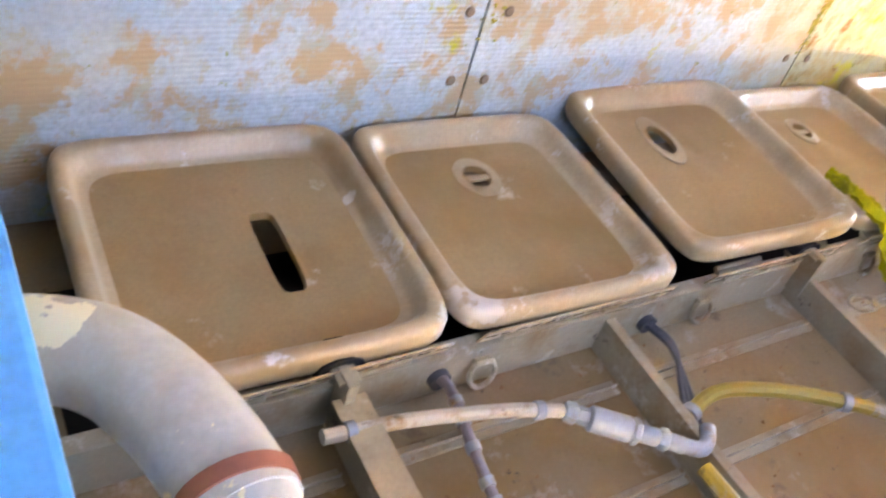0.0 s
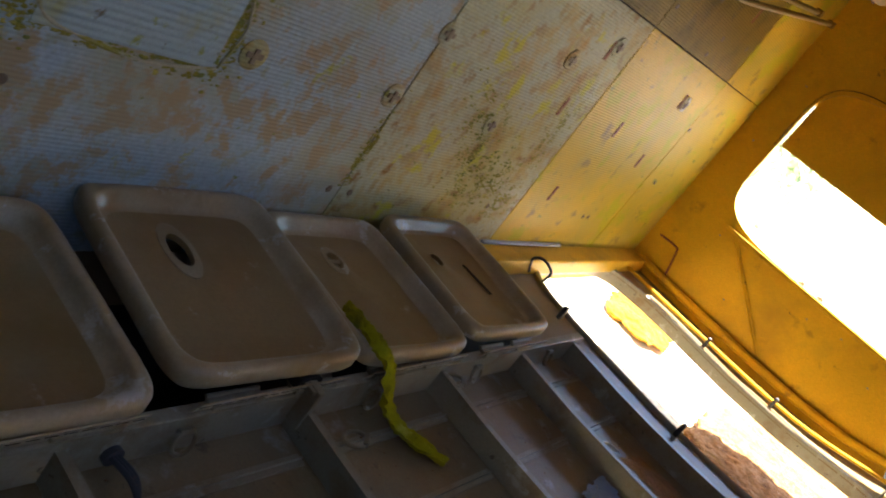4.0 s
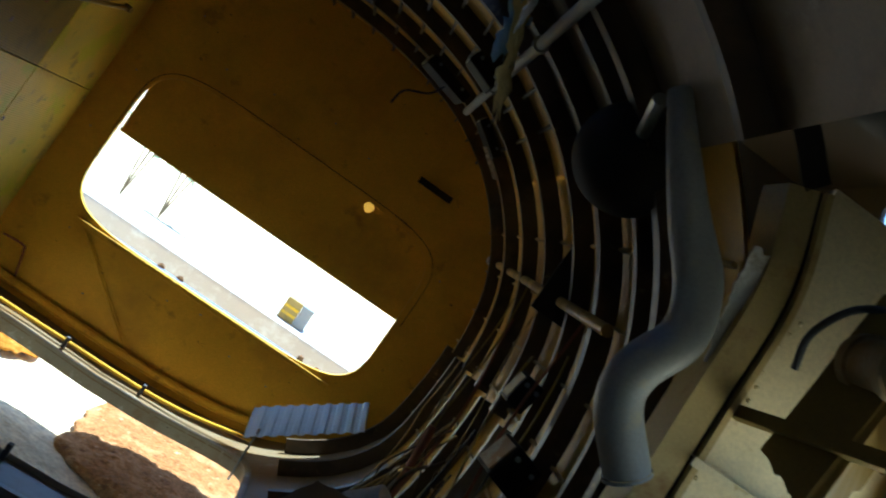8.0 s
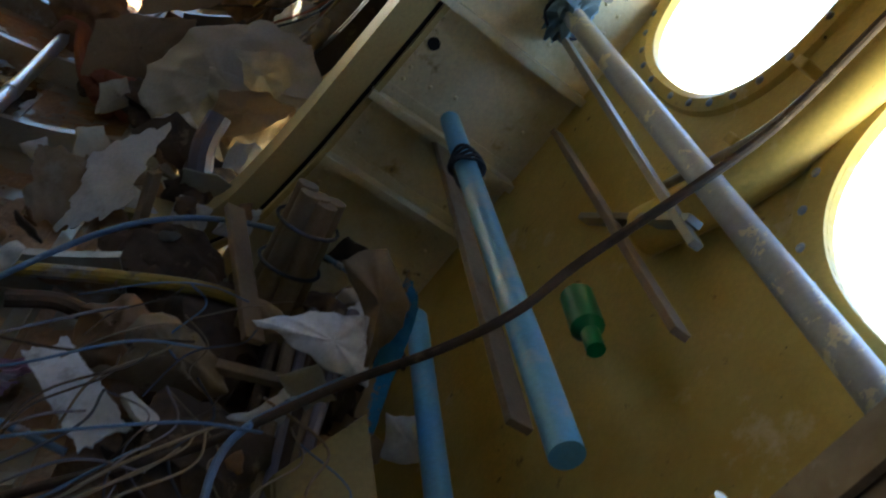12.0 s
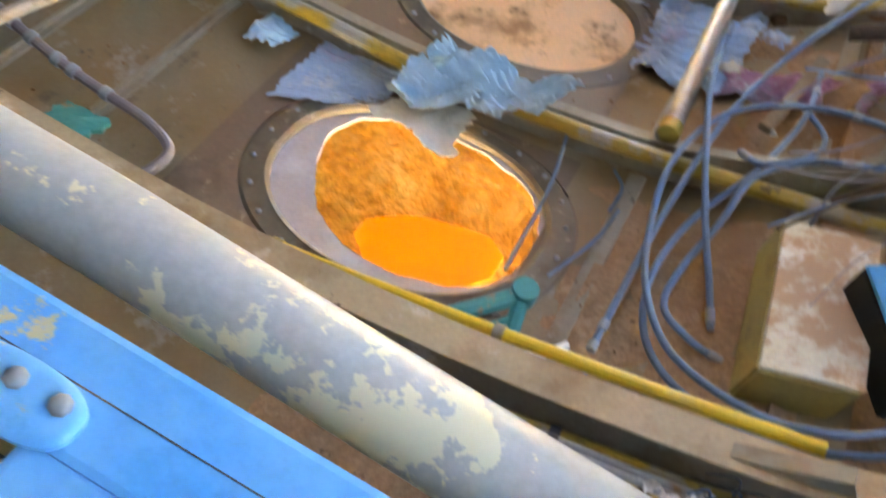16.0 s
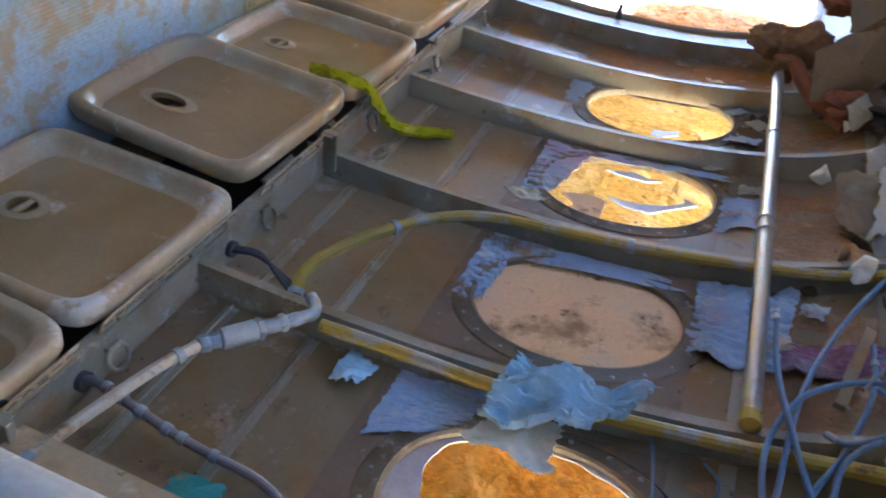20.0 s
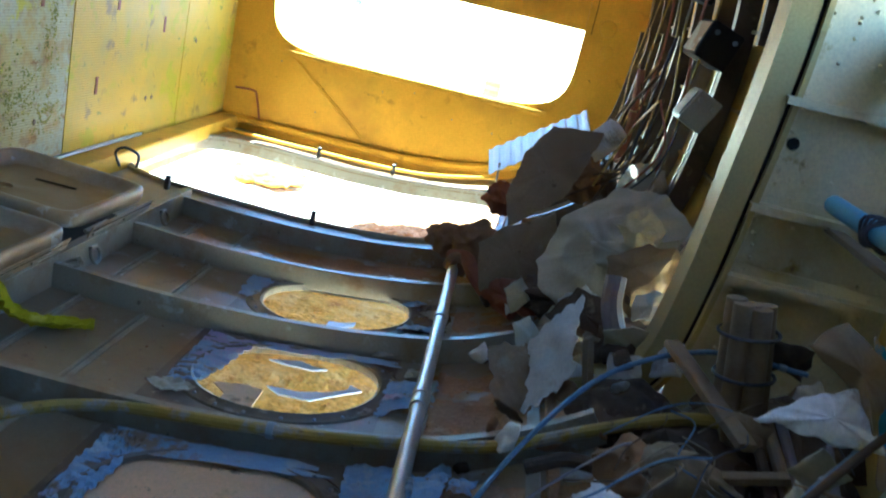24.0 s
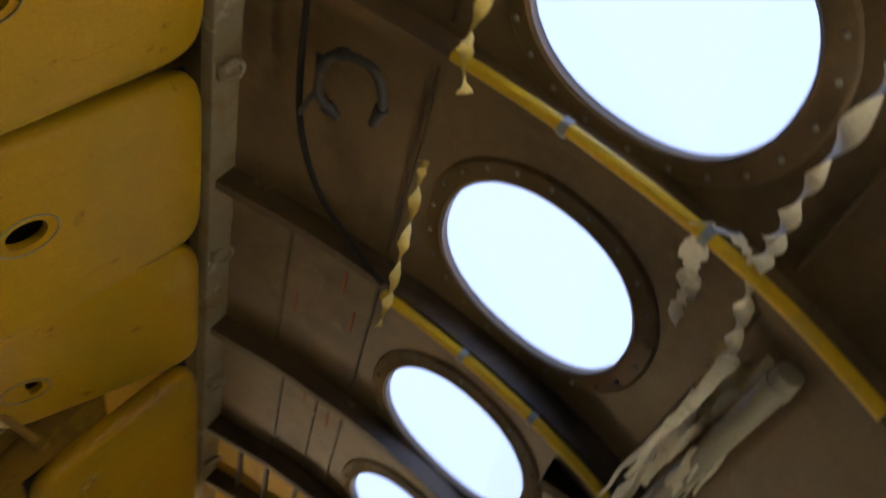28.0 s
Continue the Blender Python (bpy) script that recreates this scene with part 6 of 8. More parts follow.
M_LINING = material("yellowed_torn_lining", (0.62, 0.52, 0.30), 0.8, stains=(((0.42, 0.32, 0.14), 18, 0.5, 0.15),))
# ---------------------------------------------------------------- upper pans, legs, straps and pole
def top_pan(hinge_y, width, lean, label, hole):
    ob = thing("seat_pan", label, "seat pan", (0, 0, 0), group="folding seat pans")
    n, a, b = 56, 0.215, width / 2
    cu, cv = hole[0], hole[1]
    outer = [[(u, v, z + 0.0015 * noise.noise((u * 9, v * 9, hinge_y))) for u, v in superellipse(0, 0, a - d, b - d, pw, n)] for d, z, pw in ((0.004, -0.034, 7), (0.0, -0.028, 7), (0.0, -0.012, 7), (0.004, -0.003, 7), (0.012, 0.003, 7), (0.026, 0.006, 6), (0.05, 0.0075, 5), (0.08, 0.008, 4))]
    lip = superellipse(cu, cv, hole[2], hole[3], 2.2, n)
    inner = [[(p[0] + (q[0] - p[0]) * k, p[1] + (q[1] - p[1]) * k, 0.008 + 0.001 * noise.noise((p[0] * 7 + k, p[1] * 7, hinge_y))) for p, q in zip(outer[-1], lip)] for k in (0.0, 0.35, 0.7, 0.92)]
    inner += [[(u, v, 0.006) for u, v in lip], [(u, v, -0.008) for u, v in lip]]
    for nm, rings in (("rim", outer), ("seat_panel", inner)):
        bm = bmesh.new()
        vs = [[bm.verts.new(p) for p in r] for r in rings]
        for r0, r1 in zip(vs, vs[1:]):
            for i in range(n):
                bm.faces.new((r0[i], r0[(i + 1) % n], r1[(i + 1) % n], r1[i]))
        part(nm, bm, M_TOPPAN, ob, smooth=True, angle=60)
    # Near-black sheet paints the shade seen through the latch hole.
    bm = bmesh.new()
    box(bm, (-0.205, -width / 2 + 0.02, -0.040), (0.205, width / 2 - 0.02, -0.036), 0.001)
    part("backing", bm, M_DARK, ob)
    bm = bmesh.new()
    tube(bm, [(hole[0] + 1.5 * hole[2] * math.cos(a), hole[1] + 1.5 * hole[3] * math.sin(a), 0.009) for a in (2 * math.pi * k / 28 for k in range(29))], 0.0016, 6, caps=False)
    part("latch_ring", bm, M_RIB, ob)
    d = Vector((math.sin(radians(lean)), 0, -math.cos(radians(lean))))
    centre = Vector((0.45, hinge_y, 1.83)) + d * 0.225
    ob.matrix_world = Matrix.Translation(centre) @ pose(0, 0, 0, 0, 90 - lean, 0)
    return ob


top_pan(1.76, 0.40, -8, "cream seat pan in a warm-light yellow, hanging open, with an oval hole", (0.09, 0.0, 0.026, 0.020))
top_pan(2.19, 0.40, -11, "cream seat pan in a warm-light yellow, hanging open, with an oval hole", (0.095, -0.03, 0.032, 0.024))
top_pan(2.61, 0.40, -24, "cream seat pan in a warm-light yellow, leaning back to the wall", (0.135, 0.06, 0.030, 0.022))
top_pan(3.23, 0.84, -5, "wide yellow-green stained seat pan hanging straight down", (0.10, -0.30, 0.012, 0.010))


def leg_loop(pts, label="bent tubular seat strut lying against the wall"):
    ob = thing("tubular_strut", label, "strut", group="tubular seat struts")
    part("tube", hose(bmesh.new(), pts, 0.008, 6, 10), M_LEG, ob, smooth=True)
    for p in (pts[0], pts[-1]):
        part("foot", tube(bmesh.new(), [Vector(p) - Vector((0.012, 0, 0)), Vector(p) + Vector((0.012, 0, 0))], 0.012, 10), M_LEG, ob, smooth=True)
    return ob


leg_loop([(0.20, 3.70, 1.41), (0.20, 3.3, 1.33), (0.20, 2.98, 1.235), (0.20, 2.90, 1.222), (0.20, 2.84, 1.228), (0.20, 2.66, 1.25), (0.20, 2.72, 1.27), (0.20, 3.1, 1.32), (0.20, 3.5, 1.40)])
leg_loop([(0.20, 4.1, 1.36), (0.20, 3.7, 1.28), (0.20, 3.33, 1.206), (0.20, 3.24, 1.20), (0.20, 3.05, 1.213), (0.20, 3.10, 1.235), (0.20, 3.5, 1.28), (0.20, 3.9, 1.345)])
leg_loop([(0.03, 2.0, 1.42), (0.05, 2.4, 1.40), (0.20, 2.65, 1.43), (0.36, 2.78, 1.47)], "dark tubular strut across the wall")


def strap(top, bottom, width, label, seed, mat=None, twist=0.0):
    a, b = Vector(top), Vector(bottom)
    side = Vector((0.7, 0.7, 0)) * width / 2
    c = [a - side, a + side, b + side * 0.7, b - side * 0.7]
    return solid("torn_strap", sheet(c, 6, 0.012, 0.45, seed, 0.0015, 10.0), mat or M_STRAP, label, "strap", group="torn hanging straps", smooth=True, angle=60)


def twisted_strip(pts, width, turns, label, mat, seed=0):
    """A torn strip of lining twisted along its length."""
    path = smooth_path(pts, 16)
    n = len(path)
    bm = bmesh.new()
    rows = []
    for i, p in enumerate(path):
        f = i / (n - 1)
        d = (path[min(i + 1, n - 1)] - path[max(i - 1, 0)]).normalized()
        a = d.orthogonal().normalized()
        b = d.cross(a)
        t = 2 * math.pi * turns * f + 0.8 * noise.noise((f * 6, seed, 0))
        side = a * math.cos(t) + b * math.sin(t)
        nn = d.cross(side)
        w = width * (0.45 + 0.55 * abs(math.sin(f * 9 + seed))) * (1 + 0.5 * noise.noise((f * 22, seed, 3)))
        rows.append([bm.verts.new(p + side * w * q + nn * h) for q, h in ((-0.5, 0), (0, 0.002), (0.5, 0), (0, -0.002))])
    for r0, r1 in zip(rows, rows[1:]):
        for k in range(4):
            bm.faces.new((r0[k], r0[(k + 1) % 4], r1[(k + 1) % 4], r1[k]))
    return solid("torn_strap", bm, mat, label, "strap", group="torn hanging straps", smooth=True, angle=50)


twisted_strip([(0.815, 1.95, 1.85), (0.82, 1.979, 1.845), (0.828, 2.10, 1.835), (0.832, 2.208, 1.83), (0.836, 2.301, 1.815)], 0.02, 3, "frayed yellowed strap hanging beside a ceiling window", M_STRAP, 1)
twisted_strip([(0.837, 1.60, 1.85), (0.836, 1.669, 1.84), (0.832, 1.735, 1.835), (0.852, 1.79, 1.825)], 0.022, 1.5, "frayed yellow strap hanging from a hull frame", M_STRAP, 2)
twisted_strip([(1.235, 1.48, 1.805), (1.236, 1.523, 1.80), (1.239, 1.643, 1.80), (1.245, 1.72, 1.795), (1.25, 1.771, 1.79), (1.265, 1.82, 1.775), (1.283, 1.878, 1.76)], 0.026, 5, "long twisted pale strap between two hull frames", M_FLAP, 3)
twisted_strip([(1.187, 1.755, 1.80), (1.22, 1.75, 1.795), (1.246, 1.772, 1.79)], 0.014, 0.5, "thin pale strap end on a yellow tube", M_FLAP, 4)
twisted_strip([(1.175, 1.765, 1.81), (1.185, 1.80, 1.80), (1.20, 1.84, 1.79), (1.207, 1.885, 1.775)], 0.034, 0.3, "short bluish-white torn strap on a yellow tube", M_FLAP, 5)
strap((1.25, 2.69, 1.80), (1.26, 2.70, 1.68), 0.022, "short frayed pale strap", 25, M_FLAP)
strap((1.245, 2.88, 1.775), (1.33, 2.86, 1.555), 0.05, "torn yellow and white lining strip hanging down", 26)
strap((1.25, 2.89, 1.765), (1.262, 2.87, 1.655), 0.07, "torn pale blue lining strip hanging down", 27, M_BLUEBIT)
for k, (x0, x1, y0, y1, z1, m, lab) in enumerate(((1.275, 1.345, 1.89, 2.09, 1.752, M_LINING, "torn cream lining sagging from the pole"), (1.315, 1.345, 1.97, 2.14, 1.74, M_LINING, "torn cream lining scrap under the pole"))):
    solid("torn_lining", sheet([(x0, y0, 1.785 - 0.004 * k), (x1, y0 + 0.01, 1.785 - 0.004 * k), (x1 - 0.008, y1, z1), (x0 + 0.01, y1 - 0.03, z1)], 22, 0.014, 0.30, 31 + 3 * k, 0.0015, 9.0), m, lab, "lining", group="torn linings on the pole", smooth=True, angle=60)
frayed = thing("torn_lining", "frayed torn lining strands sagging from the pole", "lining", group="torn linings on the pole")
rng = random.Random(77)
for k in range(13):
    x0, y0 = rng.uniform(1.28, 1.36), rng.uniform(1.84, 1.98)
    L, dx = rng.uniform(0.14, 0.36), rng.uniform(-0.03, 0.02)
    path = smooth_path([(x0, y0, 1.762), (x0 + dx * 0.4, y0 + L * 0.35, 1.745), (x0 + dx * 0.8, y0 + L * 0.7, 1.735), (x0 + dx, y0 + L, 1.718)], 10)
    w0, bm, rows = rng.uniform(0.005, 0.013), bmesh.new(), []
    for i, p in enumerate(path):
        f = i / (len(path) - 1)
        side = Vector((1, 0.15, 0.5 * math.sin(4 * f + k))).normalized() * w0 * (1 - 0.6 * f) * (1 + 0.5 * noise.noise((f * 9, k, 0)))
        wob = Vector((0.005 * noise.noise((f * 5, k, 2)), 0, 0.004 * noise.noise((f * 7, k, 5))))
        rows.append([bm.verts.new(p + wob + q) for q in (-side, Vector((0, 0, 0.0015)), side, Vector((0, 0, -0.0015)))])
    for r0, r1 in zip(rows, rows[1:]):
        for q in range(4):
            bm.faces.new((r0[q], r0[(q + 1) % 4], r1[(q + 1) % 4], r1[q]))
    part("strand", bm, M_FLAP, frayed, smooth=True, angle=60)
pole = thing("ceiling_pole", "grey jointed pole running under the upper frames", "pole")
POLE_A, POLE_B = Vector((1.340, 1.83, 1.742)), Vector((1.310, 4.10, 1.742))
part("tube", tube(bmesh.new(), [POLE_A, POLE_A.lerp(POLE_B, 0.215)], 0.0165, 16), M_DUCT, pole, "thicker near section", smooth=True)
part("tube", tube(bmesh.new(), [POLE_A.lerp(POLE_B, 0.215), POLE_B], 0.0125, 16), M_DUCT, pole, smooth=True)
for f in (0.012, 0.215, 0.49, 0.75):
    p = POLE_A.lerp(POLE_B, f)
    part("joint", tube(bmesh.new(), [p - Vector((0, 0.009, 0)), p + Vector((0, 0.009, 0))], 0.0185, 16), M_DUCT, pole, smooth=True)
for y, x0, x1 in ((1.775, 0.80, 1.42), (2.285, 0.80, 1.36), (1.30, 0.6, 1.3)):
    pts = []
    for k in range(9):
        x = x0 + (x1 - x0) * k / 8
        p = hull(s_of_x(x, True), y, -0.008)
        pts.append((p.x, y, p.z))
    hose_line("ceiling_tube", pts, 0.0095, M_YELLOW, "yellow painted tube clamped along an upper hull frame", (0.33, 0.62), M_FITTING, "tube")
for x, y in ((0.62, 2.33), (0.62, 2.55), (0.70, 2.40), (0.74, 2.50), (0.66, 2.85), (0.72, 2.9), (0.70, 3.05)):
    bm = bmesh.new()
    p = hull(s_of_x(x, True), y, TOP_OFF - 0.003)
    box(bm, (p.x - 0.003, y - 0.03, p.z - 0.001), (p.x + 0.003, y + 0.03, p.z + 0.001))
    part("stencil_bar", bm, M_RUST, upper, "faded reddish stencil mark")
bm = bmesh.new()
hose(bm, [(0.565, 1.80, 1.895), (0.572, 1.85, 1.88), (0.583, 2.03, 1.88), (0.634, 2.157, 1.88), (0.718, 2.235, 1.88), (0.80, 2.27, 1.87)], 0.0055, 8, 10)
solid("conduit", bm, M_DARK, "dark bent cable across the upper skin", "cable", smooth=True)
hose_line("cable_hook", [(0.653, 1.99, 1.875), (0.620, 1.955, 1.865), (0.622, 1.90, 1.87), (0.655, 1.868, 1.865), (0.70, 1.87, 1.87), (0.726, 1.905, 1.865), (0.715, 1.96, 1.872)], 0.0075, M_RUBBER, "black curled cable end on the upper skin", (0.08, 0.5, 0.92), M_RUBBER, category="cable")
hose_line("cable_hook", [(0.583, 2.03, 1.88), (0.60, 1.99, 1.872), (0.615, 1.95, 1.868), (0.605, 1.90, 1.875)], 0.005, M_RUBBER, "black cable branch on the upper skin", category="cable")
# ---------------------------------------------------------------- near ring frame
def near_ring():
    ob = thing("near_ring_frame", "wide cream bolted ring frame of the near bay", "frame", kind="structure")
    pts = smooth_path([(0.46, 1.29, 0.205), (0.9, 1.29, 0.20), (1.25, 1.29, 0.245), (1.5, 1.29, 0.31), (1.66, 1.29, 0.375), (1.75, 1.29, 0.47), (1.785, 1.29, 0.62), (1.80, 1.29, 0.85), (1.80, 1.29, 1.15), (1.78, 1.29, 1.4), (1.70, 1.29, 1.62), (1.5, 1.29, 1.78)], 7)
    path = []
    for i, p in enumerate(pts):
        d = (pts[min(i + 1, len(pts) - 1)] - pts[max(i - 1, 0)]).normalized()
        path.append((p, Vector((d.z, 0, -d.x))))
    part("flange", sweep(bmesh.new(), path, [(-0.022, 0), (0.022, 0), (0.022, 0.004), (0.003, 0.004), (0.003, 0.075), (-0.001, 0.075), (-0.001, 0.004), (-0.022, 0.004)], up=(0, 1, 0)), M_NEARRING, ob)
    part("seam", sweep(bmesh.new(), [(p - n * 0.0005, n) for p, n in path[28:70]], [(-0.002, -0.001), (0.002, -0.001), (0.002, 0.001), (-0.002, 0.001)], up=(0, 1, 0)), M_DEBRIS, ob)
    m = Matrix.Translation((1.775, 1.285, 0.60))
    bm = bmesh.new()
    box(bm, (-0.012, -0.024, -0.03), (0.006, 0.024, 0.03), 0.008, m)
    part("bracket", bm, M_NEARRING, ob, "bolted bracket on the ring")
    for dy, dz in ((-0.012, -0.015), (0.012, -0.005), (-0.006, 0.018)):
        part("bolt", tube(bmesh.new(), [m @ Vector((-0.022, dy, dz)), m @ Vector((-0.008, dy, dz))], 0.006, 8), M_NEARRING, ob)
    return ob


near_ring()
bm = bmesh.new()
box(bm, (1.565, Y_BACK, 0.268), (2.12, Y_RING - 0.012, 0.283))
solid("floor_wing_root", bm, M_DUSTBED, "dusty tan floor of the wing-root bay", "floor", kind="structure")

hose_line("orange_hose", [(1.80, 1.37, 0.56), (1.825, 1.37, 0.62), (1.84, 1.368, 0.665), (1.845, 1.37, 0.725), (1.845, 1.366, 0.79), (1.845, 1.36, 0.90)], 0.008, M_YELLOW, "orange-yellow hose behind the near ring frame", (0.35,), M_FITTING)
# ---------------------------------------------------------------- boxes and cables of the near bay
def box_thing(name, mat, side_mat, corners, h, label, lid=0.004):
    """A box with slightly rounded edges over four top corners, standing h deep."""
    ob = thing(name, label, "box")
    c = [Vector(p) for p in corners]
    bm = bmesh.new()
    top = [bm.verts.new(p) for p in c]
    bot = [bm.verts.new(p - Vector((0, 0, h))) for p in c]
    bm.faces.new(top), bm.faces.new(bot[::-1])
    for i in range(4):
        bm.faces.new((top[i], bot[i], bot[(i + 1) % 4], top[(i + 1) % 4]))
    bmesh.ops.recalc_face_normals(bm, faces=bm.faces)
    bmesh.ops.bevel(bm, geom=bm.edges[:], offset=0.004, segments=2, affect="EDGES")
    part("case", bm, side_mat, ob)
    mid = sum(c, Vector()) / 4
    bm = bmesh.new()
    t0 = [bm.verts.new(mid + (p - mid) * 0.985 + Vector((0, 0, 0.0005))) for p in c]
    t1 = [bm.verts.new(mid + (p - mid) * 0.97 + Vector((0, 0, lid))) for p in c]
    bm.faces.new(t1)
    for i in range(4):
        bm.faces.new((t0[i], t0[(i + 1) % 4], t1[(i + 1) % 4], t1[i]))
    part("lid", bm, mat, ob)
    return ob


box_thing("white_box", M_BOXWHITE, M_BOXYEL, [(1.506, 1.598, 0.33), (1.528, 1.388, 0.32), (1.619, 1.39, 0.36), (1.600, 1.588, 0.37)], 0.065, "cream-white metal box with a brown dust patch")
box_thing("blue_box", M_BOXBLUE, M_DARK, [(1.575, 1.514, 0.395), (1.643, 1.385, 0.395), (1.728, 1.415, 0.43), (1.676, 1.567, 0.43)], 0.055, "blue painted metal box with a worn dusty top")
box_thing("mustard_box", M_BOXYEL, M_BOXYEL, [(1.865, 1.83, 0.42), (1.915, 1.67, 0.37), (1.99, 1.735, 0.46), (1.945, 1.91, 0.50)], 0.10, "mustard metal box standing in the wing-root bay")


def steel_cable(pts, r, label):
    return hose_line("steel_cable", pts, r, M_CABLE, label, (0.0, 0.03, 0.95, 0.98), M_FITTING, "cable")


steel_cable([(1.90, 1.92, 0.53), (1.775, 1.759, 0.5), (1.764, 1.629, 0.47), (1.744, 1.533, 0.45), (1.716, 1.457, 0.42), (1.687, 1.401, 0.4), (1.645, 1.357, 0.375), (1.604, 1.339, 0.35), (1.552, 1.34, 0.32), (1.496, 1.363, 0.29), (1.447, 1.398, 0.27), (1.41, 1.454, 0.26), (1.387, 1.523, 0.255), (1.369, 1.636, 0.26), (1.376, 1.717, 0.27), (1.408, 1.785, 0.29), (1.473, 1.817, 0.32), (1.558, 1.802, 0.36), (1.65, 1.78, 0.38)], 0.0044, "coiled grey-blue steel cable on the hull skin")
steel_cable([(1.86, 1.60, 0.44), (1.773, 1.484, 0.41), (1.756, 1.444, 0.39), (1.714, 1.401, 0.37), (1.677, 1.361, 0.35), (1.616, 1.338, 0.32), (1.561, 1.33, 0.3), (1.496, 1.346, 0.275), (1.445, 1.379, 0.26), (1.416, 1.431, 0.25), (1.405, 1.499, 0.25), (1.415, 1.577, 0.255), (1.438, 1.647, 0.26), (1.463, 1.7, 0.275), (1.491, 1.787, 0.29), (1.501, 1.848, 0.305), (1.50, 1.93, 0.31)], 0.0044, "second turn of the grey-blue steel cable")
steel_cable([(1.357, 1.955, 0.3), (1.369, 1.825, 0.29), (1.404, 1.691, 0.28), (1.44, 1.592, 0.265), (1.472, 1.524, 0.25), (1.491, 1.47, 0.245)], 0.0044, "grey-blue steel cable end with a fitting")
steel_cable([(1.508, 1.436, 0.245), (1.473, 1.442, 0.245), (1.433, 1.467, 0.245), (1.433, 1.525, 0.25), (1.453, 1.611, 0.265), (1.468, 1.691, 0.285), (1.519, 1.728, 0.32), (1.596, 1.728, 0.36)], 0.0044, "bent grey-blue steel cable end on the skin")
hose_line("steel_rope", [(1.56, 1.69, 0.31), (1.605, 1.705, 0.36), (1.674, 1.727, 0.42), (1.757, 1.768, 0.47), (1.85, 1.81, 0.58), (1.90, 1.785, 0.69), (1.935, 1.782, 0.77), (1.969, 1.811, 0.842), (2.008, 1.81, 0.975), (2.037, 1.826, 1.049), (2.04, 1.822, 1.11), (2.042, 1.82, 1.216), (2.046, 1.81, 1.30), (2.06, 1.80, 1.38)], 0.0052, M_DEBRIS, "thick dark steel rope slung up to the wing-root hole", category="rope")
steel_cable([(1.38, 1.38, 0.23), (1.39, 1.62, 0.26), (1.42, 1.85, 0.28), (1.50, 2.05, 0.34), (1.62, 2.18, 0.44), (1.78, 2.24, 0.50), (1.95, 2.25, 0.50)], 0.0044, "grey-blue steel cable looping over the hull frames")
steel_cable([(1.50, 1.85, 0.30), (1.53, 1.80, 0.31), (1.52, 1.75, 0.31), (1.47, 1.72, 0.29), (1.44, 1.735, 0.28)], 0.004, "short bent steel cable end")
for k in range(6):
    x = 1.80 + 0.018 * k
    hose_line("lead_bundle", [(x, 1.42 + 0.01 * k, 0.33), (x + 0.02, 1.62, 0.36 + 0.006 * k), (x + 0.03 + 0.01 * math.sin(k), 1.85, 0.40), (x + 0.05, 2.15, 0.44 + 0.01 * k)], 0.008 + 0.002 * (k % 2), (M_DEBRIS, M_WOOD, M_RUSTHOSE)[k % 3], "dusty cable of a thick bundle along the hull", category="cable")
for k in range(5):
    hose_line("wire_harness", [(1.10, 1.225 + 0.008 * k, 0.18 + 0.006 * (k % 2)), (1.25, 1.22 + 0.008 * k, 0.205), (1.40, 1.225 + 0.009 * k, 0.235), (1.52, 1.225 + 0.01 * k, 0.265), (1.66, 1.23 + 0.012 * k, 0.30)], 0.006, (M_FITTING, M_HOSE, M_FITTING)[k % 3], "grey wire of a tied harness beside the ring frame", (0.1, 0.5), M_RUBBER, "wire")
for k in range(3):
    hose_line("red_wire", [(1.40 + 0.05 * k, 1.225, 0.26), (1.42 + 0.05 * k, 1.215, 0.275), (1.44 + 0.05 * k, 1.195, 0.255), (1.435 + 0.06 * k, 1.175, 0.25)], 0.003, M_RED, "loose red wire end", category="wire")
hose_line("red_wire", [(1.66, 1.30, 0.42), (1.655, 1.28, 0.40), (1.66, 1.262, 0.37), (1.645, 1.255, 0.36), (1.65, 1.24, 0.34)], 0.0028, M_RED, "red wire pair hanging over the ring frame", category="wire")
M_NAVY = material("navy_cloth_scrap", (0.02, 0.025, 0.07), 0.9, stains=(((0.10, 0.10, 0.14), 40, 0.55, 0.1),))
rng = random.Random(5)
for k in range(170):
    x, y = min(1.80, max(1.42, rng.gauss(1.63, 0.07))), rng.uniform(1.14, 1.262)
    z = 0.235 + max(0, x - 1.45) * 0.27 + rng.uniform(0, 0.05)
    d = rng.uniform(0.02, 0.055)
    a = rng.uniform(0, 6.28)
    m = rng.choice((M_RUBBER, M_NAVY, M_DEBRIS, M_FITTING, M_NAVY, M_RED, M_RUBBER, M_DEBRIS, M_CABLE, M_NAVY))
    hose_line("wire_scrap", [(x, y, z), (x + d * 0.4 * math.cos(a), y + d * 0.4 * math.sin(a), z + rng.uniform(0.004, 0.02)), (x + d * math.cos(a + 0.5), y + d * math.sin(a + 0.5) * 0.6, z + rng.uniform(-0.012, 0.006))], rng.uniform(0.0008, 0.002), m, "short torn wire scrap in the near bay", category="wire scrap")
solid("tangled_rag", lump((1.645, 1.23, 0.295), (0.045, 0.032, 0.028), 3, 0.4, 3.5, 5), M_NAVY, "tangled navy rag in the near bay", "rags", smooth=True, angle=60)
solid("grey_rag", lump((1.545, 1.225, 0.265), (0.05, 0.035, 0.022), 8, 0.4, 3.5, 5), M_FLAP, "torn grey-white rag in the near bay", "rags", smooth=True, angle=60)
